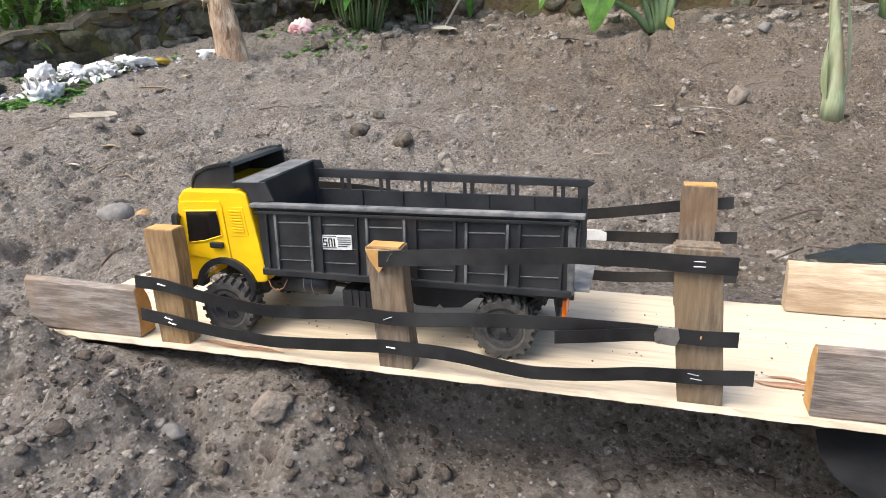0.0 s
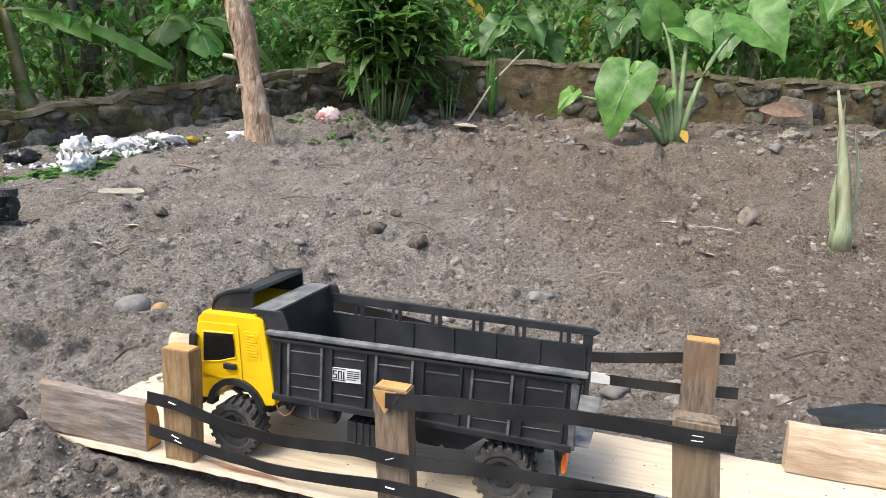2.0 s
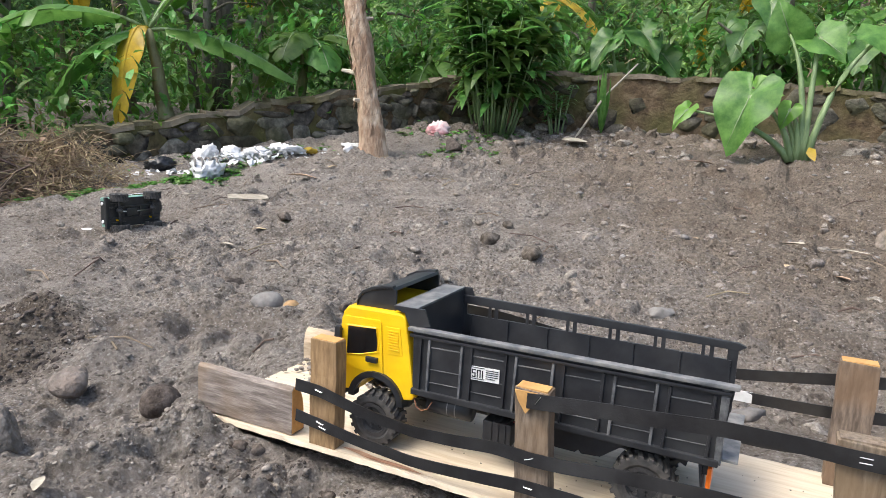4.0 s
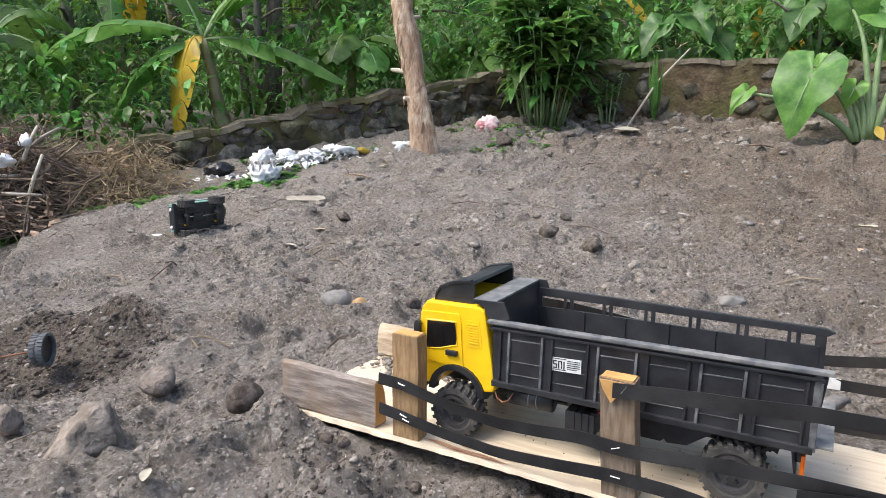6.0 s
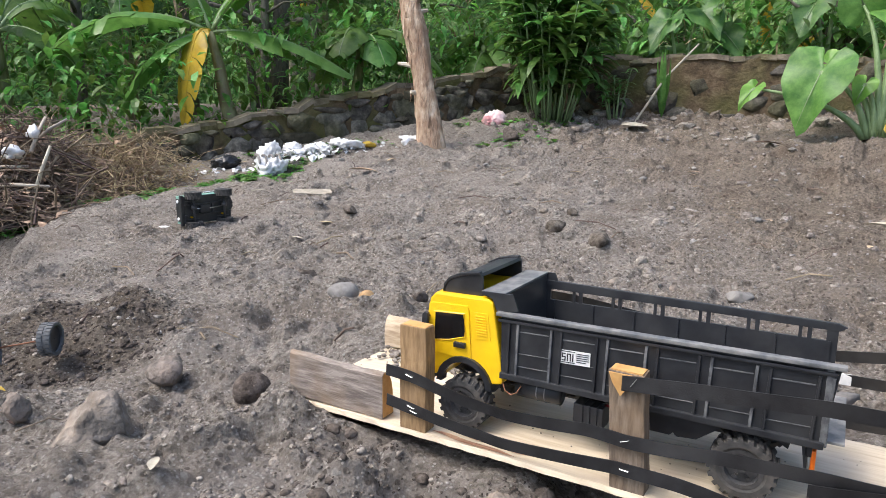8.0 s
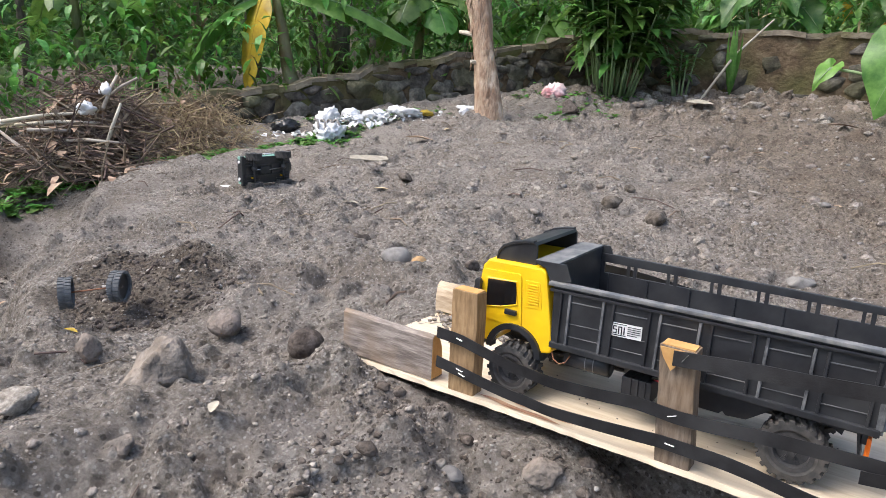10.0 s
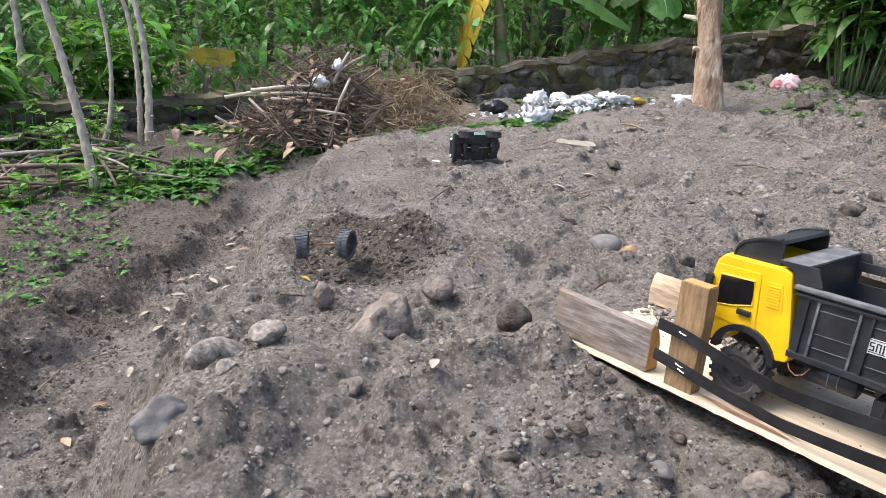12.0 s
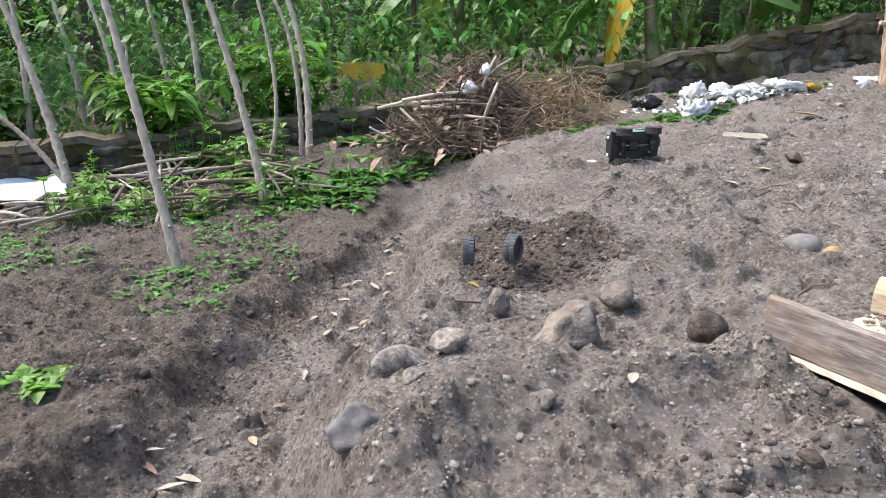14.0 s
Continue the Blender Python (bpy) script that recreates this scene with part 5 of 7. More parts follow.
# ---- stones and clods that can be told apart ----
def stone(x, y, r, mt, label, seed, name="stone", sink=0.35, rough=0.34, level=3, group="", cuts=8, smooth=True):
    g = Geo()
    g.blob((0, 0, 0), [v * 1.12 for v in r], seed, rough * 0.8, level, 0.8, cuts)
    if level > 3:
        grain = np.random.RandomState(seed + 900)
        k, ph = grain.normal(0, 7, (8, 3)), grain.uniform(0, 6.28, 8)
        q = np.array(g.v)
        f = 1 + 0.05 * np.sin((q / max(r)) @ k.T + ph).sum(1) / 1.6
        g.v = (q * f[:, None]).tolist()
    ob = solo(name, g, mt, label, name.replace("_", " "), group, smooth=smooth)
    ob.location = (x, y, at_ground(x, y) + r[2] * (0.8 - sink))
    ob.rotation_euler = (0, 0, seed * 0.7)
    return ob


stone(-0.517, 0.505, (0.031, 0.026, 0.023), STONE_GREY, "smooth rounded grey stone half in the soil", 1, cuts=0, rough=0.1, sink=0.75)
stone(-0.459, 0.52, (0.019, 0.016, 0.015), STONE_ORANGE, "small round ochre stone beside a grey one", 2, rough=0.1, cuts=0, sink=0.6)
stone(-0.352, 0.585, (0.02, 0.018, 0.018), DARKSOIL, "small dark earth clod beside pale stones", 3, "earth_clod")
stone(-0.347, 0.055, (0.029, 0.028, 0.026), DARKSOIL, "dark round earth ball near the board's end", 4, "earth_clod", rough=0.12, cuts=0)
stone(-0.362, -0.212, (0.054, 0.046, 0.046), STONE, "large angular tan stone on the mound", 31, rough=0.12, cuts=9, sink=0.35, level=4)
stone(-0.548, 0.038, (0.040, 0.033, 0.023), STONE, "smooth brown stone half buried in soil", 6, rough=0.12, cuts=3, sink=0.2)
stone(-0.315, -0.568, (0.034, 0.025, 0.028), STONE_GREY, "angular grey stone at the ditch's edge", 43, rough=0.16, cuts=5, sink=0.45, level=4)
stone(-0.385, 1.52, (0.03, 0.027, 0.030), DARKSOIL, "dark earth clod standing on the yard", 8, "earth_clod")
stone(-0.195, 1.43, (0.042, 0.034, 0.028), DARKSOIL, "dark rough earth clod on the yard", 9, "earth_clod")
stone(-0.43, 1.80, (0.02, 0.02, 0.018), DARKSOIL, "small dark earth clod on the yard", 10, "earth_clod")
stone(-0.85, 0.74, (0.028, 0.022, 0.018), DARKSOIL, "small dark earth clod on the track", 11, "earth_clod")
stone(-1.31, 1.50, (0.045, 0.03, 0.022), DARKSOIL, "dark flat earth clod in the yard", 12, "earth_clod")
stone(-1.72, 3.90, (0.07, 0.06, 0.06), DARKSOIL, "dark blocky clod under the trees", 13, "earth_clod")
stone(0.93, 2.45, (0.05, 0.04, 0.045), STONE, "dark angular stone on the yard", 14)
stone(0.30, 1.02, (0.04, 0.03, 0.022), STONE_GREY, "pale grey stone sunk in soil", 15)
stone(-0.02, 1.05, (0.022, 0.02, 0.016), STONE, "small brown stone in soil", 16)
stone(0.52, 0.55, (0.03, 0.022, 0.018), STONE_GREY, "pale stone behind the bridge", 17)
stone(-0.553, -0.222, (0.026, 0.022, 0.026), STONE, "rough brown stone set in the mound", 19, sink=0.6)
stone(-0.42, -0.385, (0.026, 0.022, 0.02), CLOD, "rough soil clod on the mound", 20, "earth_clod")
stone(-0.43, -0.455, (0.036, 0.027, 0.024), CLOD, "broad crusted soil clod on the mound's flank", 18, "earth_clod", sink=0.7)
stone(-0.36, -0.47, (0.018, 0.015, 0.014), CLOD, "rough soil clod on the mound", 21, "earth_clod")
stone(-0.24, -0.34, (0.02, 0.016, 0.014), STONE, "small brown stone on the mound", 22)
stone(0.175, -0.04, (0.024, 0.018, 0.016), STONE, "angular brown stone under the board's edge", 23, rough=0.35)
stone(0.07, -0.085, (0.014, 0.012, 0.011), STONE_GREY, "small grey stone on the bank", 24)
stone(1.20, 3.92, (0.05, 0.04, 0.035), STONE_GREY, "pale stone near the wall", 25)
rnd = random.Random(31)
for k in range(46):
    x, y = rnd.uniform(-2.0, 2.4), rnd.gauss(4.75, 0.3)
    s = rnd.uniform(0.025, 0.085)
    stone(x, min(y, 5.4), (s, s * rnd.uniform(0.6, 0.9), s * rnd.uniform(0.5, 0.8)), rnd.choice((STONE, CLOD, DARKSOIL, CLOD)), "rough brown stone lying along the wall", 200 + k, level=4, group="stones along the wall", rough=0.42, sink=0.5)
for k in range(60):
    x, y = rnd.uniform(-2.8, 1.5), rnd.uniform(0.7, 4.3)
    s = rnd.uniform(0.010, 0.028)
    stone(x, y, (s, s * rnd.uniform(0.6, 0.9), s * rnd.uniform(0.4, 0.8)), rnd.choice((STONE, CLOD, DARKSOIL, STONE_GREY)), "small stone scattered over the yard", 300 + k, level=2, group="stones scattered over the yard", rough=0.3)


def scatter(name, count, mt, label, seed, area, size, rough=0.3, keep=None, sink=0.02):
    """Many small lumps lying on the ground, in one mesh. size: least, spread, most."""
    rs = np.random.RandomState(seed)
    xs, ys = rs.uniform(area[0], area[1], count), rs.uniform(area[2], area[3], count)
    ex, ey = (xs - area[0]) / (area[1] - area[0]), (ys - area[2]) / (area[3] - area[2])
    ok = rs.uniform(0, 1, count) < np.clip(np.minimum.reduce([ex, 1 - ex, ey, 1 - ey]) * 10, 0, 1)
    ok &= ~((xs > -0.24) & (xs < 1.1) & (ys > -0.012) & (ys < 0.285) & (form(xs, ys) > -0.07))
    ok &= rs.uniform(-0.9, 0.7, count) < vnoise(xs / 0.16, ys / 0.16, seed + 5)
    if keep:
        ok &= keep(xs, ys)
    xs, ys = xs[ok], ys[ok]
    n = len(xs)
    ss = np.minimum(size[0] * np.exp(rs.exponential(size[1], n)), size[2])
    zs = ground_height(xs, ys)
    verts, faces, first = [], [], 0
    large = ss > 2.7 * size[0]
    for level, pick in ((1, ~large), (2, large)):
        unit, tri = ICO[level]
        m, k = len(unit), int(pick.sum())
        if not k:
            continue
        lump = np.sin(unit @ rs.normal(0, 2.2, (3, 6)) + rs.uniform(0, 6.28, (k, 1, 6))) @ rs.uniform(-1, 1, 6)
        p = unit[None] * (1 + rough * 0.3 * lump[..., None] + rs.uniform(-1, 1, (k, m, 1)) * rough * (0.7 if level == 1 else 0.55))
        p = p * (ss[pick, None] * np.stack([np.ones(k), rs.uniform(0.6, 1, k), rs.uniform(0.45, 0.85, k)], 1))[:, None, :]
        a = rs.uniform(0, 6.28, k)
        c, s = np.cos(a)[:, None], np.sin(a)[:, None]
        px, py, pz = xs[pick, None], ys[pick, None], (zs - ss * sink)[pick, None]
        verts.append(np.stack([p[..., 0] * c - p[..., 1] * s + px, p[..., 0] * s + p[..., 1] * c + py, p[..., 2] + pz], 2).reshape(-1, 3))
        faces.append((np.array(tri)[None] + (np.arange(k) * m)[:, None, None]).reshape(-1, 3) + first)
        first += k * m
    ob = new(name, fast_mesh(name, np.concatenate(verts), np.concatenate(faces), mt, True))
    return tagged(ob, label, "gravel", kind="stuff")


def beyond(x, y):
    return (x + 0.9) * 0.6 + (y + 0.85) * 0.8


scatter("gravel", 9000, GRIT, "fine pale gravel strewn over the soil", 1, (-1.7, 1.3, -0.8, 1.4), (0.0013, 0.4, 0.005), 0.4)
scatter("soil_crumbs", 13000, CLOD, "loose brown soil crumbs and clods", 2, (-1.8, 1.3, -0.8, 1.5), (0.0018, 0.42, 0.008), 0.4, sink=0.15)
scatter("far_gravel", 5000, GRIT, "pale gravel over the far yard", 3, (-3.4, 2.8, 1.2, 4.9), (0.0035, 0.42, 0.014), 0.4)
scatter("far_clods", 10000, CLOD, "brown clods over the far yard", 4, (-3.4, 2.8, 1.1, 5.4), (0.0045, 0.45, 0.026), 0.4, sink=0.15)
scatter("mound_clods", 8000, CLOD, "loose soil clods heaped on the mound", 5, (-1.1, 0.15, -0.75, 0.05), (0.0019, 0.4, 0.008), 0.4, sink=0.15)
scatter("ditch_clods", 4000, CLOD, "loose soil clods on the ditch and its bank", 6, (-2.6, -0.7, -1.5, 0.5), (0.0026, 0.4, 0.010), 0.35, sink=0.15)
scatter("near_yard_clods", 4500, CLOD, "brown clods on the yard behind the bridge", 7, (-2.4, 1.6, 0.5, 2.4), (0.0035, 0.45, 0.018), 0.4, sink=0.15)
scatter("bank_clods", 9500, DARKSOIL, "dark soil crumbs on the bank under the board", 6, (-0.15, 1.15, -0.55, 0.25), (0.002, 0.45, 0.012), 0.4, sink=0.15)
scatter("dug_soil", 9000, DARKSOIL, "freshly dug dark soil crumbs", 7, (-1.35, -0.5, -0.12, 0.4), (0.0018, 0.45, 0.009), 0.4, keep=lambda x, y: ((x + 0.96) / 0.27) ** 2 + ((y - 0.10) / 0.16) ** 2 < 1)
scatter("ditch_clods", 6000, DARKSOIL, "dark crumbs along the ditch", 8, (-2.6, -0.5, -1.2, 0.5), (0.003, 0.45, 0.014), 0.4, keep=lambda x, y: np.abs(beyond(x, y) + 0.02) < 0.09)
scatter("bank_crumbs", 6000, DARKSOIL, "dark garden soil crumbs on the bank", 9, (-3.6, -0.9, -1.9, 0.5), (0.0035, 0.42, 0.015), 0.4, keep=lambda x, y: beyond(x, y) < -0.05, sink=0.15)
scatter("wall_foot_clods", 2200, CLOD, "heaped clods along the wall's foot", 10, (-2.6, 3.0, 4.1, 5.7), (0.010, 0.42, 0.045), 0.4, sink=0.15)


# ---- litter: leaves, scraps, twigs ----
def flat_leaf(x, y, length, width, turn, mt, label, name="fallen_leaf", curl=0.3, group="fallen leaves", lift=0.003, tilt=0.0):
    g = Geo()
    n = 7
    vs, fs = [], []
    for i in range(n + 1):
        s = i / n
        w = width / 2 * math.sin(math.pi * (0.04 + 0.92 * s) ** 0.9)
        for k in (-1, -0.5, 0, 0.5, 1):
            vs.append(((s - 0.5) * length, k * w + 0.02 * length * math.sin(s * 4), curl * abs(k) * w + 0.12 * length * curl * math.sin(s * 3.0)))
    for i in range(n):
        for k in range(4):
            fs.append((5 * i + k, 5 * i + k + 1, 5 * i + k + 6, 5 * i + k + 5))
    g.add(vs, fs)
    ob = solo(name, g, mt, label, "leaf", group, smooth=True)
    ob.location = (x, y, at_ground(x, y) + lift)
    ob.rotation_euler = (tilt, 0.1 * math.sin(turn * 3), turn)
    return ob


flat_leaf(-0.182, -0.25, 0.034, 0.013, 2.3, PALELEAF, "pale yellow-green fallen leaf on the mound", lift=0.006)
flat_leaf(-0.82, -0.13, 0.035, 0.012, 0.3, YELLOWLEAF, "yellow-green fallen leaf beside the loose wheels", lift=0.005)
flat_leaf(0.6, 2.24, 0.12, 0.05, 2.7, PALELEAF, "large pale dry leaf on the yard", lift=0.01)
flat_leaf(0.75, 2.1, 0.2, 0.02, 2.5, PALELEAF, "curled dry leaf strip on the yard", lift=0.012)
flat_leaf(-0.98, 4.60, 0.2, 0.13, 0.2, PALELEAF, "broad pale brown dry leaf near the wall", lift=0.045, tilt=0.2, curl=0.1)
flat_leaf(-2.05, 2.55, 0.18, 0.06, 0.5, DRYLEAF, "dry brown leaf in the yard", lift=0.02)
flat_leaf(0.05, 3.9, 0.2, 0.05, 0.5, DRYLEAF, "dry brown leaf in the yard", lift=0.02)
rnd = random.Random(12)
for k in range(34):
    s = rnd.uniform(0.0, 1.9)
    d = rnd.uniform(0.0, 0.3)
    x, y = -0.9 - 0.8 * s + 0.6 * d, -0.85 + 0.6 * s + 0.8 * d
    flat_leaf(x, y, rnd.uniform(0.03, 0.075), rnd.uniform(0.010, 0.022), rnd.uniform(0, 6.28), rnd.choice((PALELEAF, DRYLEAF, PALELEAF)), "dry pale leaf lying in the ditch", lift=0.007, group="fallen leaves in the ditch")
for k in range(40):
    x, y = rnd.uniform(-2.6, 1.4), rnd.uniform(0.9, 4.6)
    flat_leaf(x, y, rnd.uniform(0.03, 0.09), rnd.uniform(0.008, 0.025), rnd.uniform(0, 6.28), rnd.choice((PALELEAF, DRYLEAF, DRYLEAF)), "dry leaf lying on the yard", lift=0.008, group="fallen leaves on the yard")
g = Geo()
for k in range(170):
    x, y = rnd.uniform(-2.6, 1.4), rnd.uniform(-0.6, 4.4)
    if -0.25 < x and -0.03 < y < 0.3:
        continue
    a, n = rnd.uniform(0, 6.28), rnd.uniform(0.03, 0.16)
    z = at_ground(x, y) + 0.006
    x2, y2 = x + n * math.cos(a), y + n * math.sin(a)
    g.tube([(x, y, z), ((x + x2) / 2, (y + y2) / 2 + n * 0.1, (z + at_ground(x2, y2)) / 2 + 0.012), (x2, y2, at_ground(x2, y2) + 0.006)], rnd.uniform(0.001, 0.003), 5)
solo("scattered_twigs", g, TWIG, "thin dry twigs strewn over the yard", "twigs", kind="stuff")
# flat scrap of board on the yard
g = Geo()
g.prism([(-0.095, -0.04), (0.06, -0.045), (0.1, -0.015), (0.09, 0.04), (-0.02, 0.035), (-0.1, 0.016)], 0, 0.005, "z")
ob = solo("board_scrap", g, PALELEAF, "flat pale scrap of board lying on the soil", "board scrap", bevel=0.001)
ob.location = (-1.85, 1.87, at_ground(-1.85, 1.87) + 0.026)
ob.rotation_euler = (0.2, 0.05, 0.75)
g = Geo()
g.prism([(-0.04, -0.01), (-0.01, -0.02), (0.01, -0.008), (0.045, -0.012), (0.03, 0.01), (0.0, 0.016), (-0.03, 0.012)], 0, 0.002, "z")
ob = solo("paper_scrap", g, PAPER, "torn white scrap of paper on the soil", "paper scrap")
ob.location = (-1.93, 1.06, at_ground(-1.93, 1.06) + 0.008)
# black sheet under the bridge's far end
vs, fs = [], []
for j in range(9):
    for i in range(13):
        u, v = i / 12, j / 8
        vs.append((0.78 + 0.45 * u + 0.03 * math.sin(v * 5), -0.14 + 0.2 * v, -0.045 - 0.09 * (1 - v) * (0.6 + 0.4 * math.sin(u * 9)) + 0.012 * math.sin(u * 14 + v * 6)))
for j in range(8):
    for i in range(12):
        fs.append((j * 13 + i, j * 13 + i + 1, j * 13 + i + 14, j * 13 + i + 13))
g = Geo()
g.add(vs, fs)
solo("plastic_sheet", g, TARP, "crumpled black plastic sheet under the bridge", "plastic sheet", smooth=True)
vs, fs = [], []
for j in range(6):
    for i in range(12):
        u, v = i / 11, j / 5
        vs.append((0.80 + 0.4 * u, 0.31 + 0.12 * v, 0.02 + 0.05 * math.sin(u * 2.2 + 0.3) * (1 - v * 0.5) + 0.008 * math.sin(u * 13 + v * 5)))
for j in range(5):
    for i in range(11):
        fs.append((j * 12 + i, j * 12 + i + 1, j * 12 + i + 13, j * 12 + i + 12))
g = Geo()
g.add(vs, fs)
solo("plastic_sheet", g, TARP, "folded dark plastic sheet behind the bridge", "plastic sheet", smooth=True)


# ---- plants ----
def bez(a, b, c, t):
    a, b, c = Vector(a), Vector(b), Vector(c)
    return a * (1 - t) ** 2 + b * 2 * t * (1 - t) + c * t * t


def banana_leaf(parent, start, ctrl, tip, width, mt, seed, torn=0.25, label=""):
    """An arching blade with a thick rib; its sides hang in strips where the wind has torn them."""
    rnd = random.Random(seed)
    n = 26
    g, ribs = Geo(), Geo()
    pts = [bez(start, ctrl, tip, i / n) for i in range(n + 1)]
    side = (pts[-1] - pts[0]).cross(Vector((0, 0, 1)))
    side = side.normalized() if side.length > 0.02 else Vector((1, 0, 0))
    for s in (-1, 1):
        i = 3
        while i < n:
            run = rnd.choice((2, 3, 4, 6)) if torn > 0 else n
            j = min(n, i + run)
            hang = rnd.uniform(0.15, 0.55)
            vs, fs = [], []
            for k in range(i, j + 1):
                u = (k - 2) / (n - 2)
                w = width * math.sin(math.pi * min(1, u * 0.92 + 0.05)) ** 0.6
                q = pts[k]
                slip = (pts[min(k + 1, n)] - pts[max(k - 1, 0)]).normalized() * (w * 0.25)
                shrink = (1 - torn * 0.35) if k in (i, j) and torn > 0 else 1
                vs += [q, q + side * s * w * 0.5 * shrink + slip * 0.5 + Vector((0, 0, 0.05 - 0.25 * hang)) * w, q + side * s * w * shrink * (1 - 0.3 * hang) + slip + Vector((0, 0, -hang)) * w]
            for k in range(j - i):
                fs += [(3 * k, 3 * k + 1, 3 * k + 4, 3 * k + 3), (3 * k + 1, 3 * k + 2, 3 * k + 5, 3 * k + 4)]
            g.add(vs, fs)
            i = j
    blade = part("leaf_blade", g, mt, parent, label, True)
    ribs.tube(pts[::2], [0.016 * (1 - 0.8 * i / (len(pts[::2]) - 1)) for i in range(len(pts[::2]))], 6)
    part("rib", ribs, PETIOLE if mt is not YELLOWLEAF else YELLOWLEAF, blade, "", True)


def banana(x, y, z0, crown, leaves, label, seed, r=0.07):
    plant = thing("banana_plant", (x, y, z0), label, "banana plant", "banana plants behind the wall")
    g = Geo()
    top = Vector(crown)
    base = Vector((x, y, z0))
    pts = [base.lerp(top, i / 6) + Vector((0.01 * math.sin(i * 2), 0, 0)) for i in range(7)]
    g.tube(pts, [r * (1 - 0.55 * i / 6) for i in range(7)], 10)
    part("stem", g, PSEUDO, plant, "", True)
    for k, (ctrl, tip, w, mt) in enumerate(leaves):
        banana_leaf(plant, top, ctrl, tip, w, mt, seed * 10 + k, label="yellow drooping dying leaf" if mt is YELLOWLEAF else "")
    return plant


def random_banana(x, y, h, seed, n=7, size=0.9):
    rnd = random.Random(seed)
    z0 = at_ground(x, y)
    c = Vector((x + rnd.uniform(-0.08, 0.08), y + rnd.uniform(-0.08, 0.08), z0 + h))
    leaves = []
    a0 = rnd.uniform(0, 6.28)
    for k in range(n):
        a = a0 + math.tau * k / n + rnd.uniform(-0.3, 0.3)
        d = Vector((math.cos(a), math.sin(a), 0))
        ln = size * rnd.uniform(0.7, 1.15)
        up = rnd.uniform(0.2, 0.75)
        leaves.append((c + d * ln * 0.4 + Vector((0, 0, ln * up)), c + d * ln * 0.95 + Vector((0, 0, ln * (up - 0.75))), rnd.uniform(0.15, 0.22), BANANALEAF if rnd.random() < 0.9 else YELLOWLEAF))
    return banana(x, y, z0, c, leaves, "green banana plant with torn arching leaves behind the wall", seed)


c = (-4.05, 3.15, 1.08)
banana(-3.86, 3.16, 0.25, c, [
    ((-4.05, 2.95, 1.22), (-4.08, 2.86, 0.36), 0.2, YELLOWLEAF),
    ((-4.45, 2.85, 1.05), (-4.55, 2.60, 0.42), 0.24, BANANALEAF),
    ((-4.6, 2.7, 1.45), (-5.2, 2.35, 0.80), 0.27, BANANALEAF),
    ((-3.6, 3.45, 1.15), (-3.1, 3.76, 0.74), 0.27, BANANALEAF),
    ((-3.7, 3.3, 1.6), (-3.35, 3.6, 1.75), 0.26, BANANALEAF),
    ((-4.2, 3.1, 1.6), (-4.6, 3.0, 1.85), 0.26, BANANALEAF),
    ((-4.0, 3.4, 1.6), (-3.9, 3.9, 1.6), 0.2, BANANALEAF)], "banana plant with a hanging yellow leaf", 1)
for k, (x, y, h, size) in enumerate(((-3.55, 4.35, 0.65, 0.75), (-2.75, 5.6, 0.5, 0.8), (-5.6, 2.3, 1.1, 1.0), (-1.05, 6.5, 0.55, 0.85), (0.5, 6.9, 0.7, 0.9), (2.0, 6.9, 0.7, 0.9), (-6.4, 4.0, 1.4, 1.1), (-5.0, 5.6, 1.3, 1.1), (-0.1, 8.4, 1.3, 1.1), (-2.4, 7.6, 1.3, 1.1))):
    random_banana(x, y, h, 20 + k, 7, size)


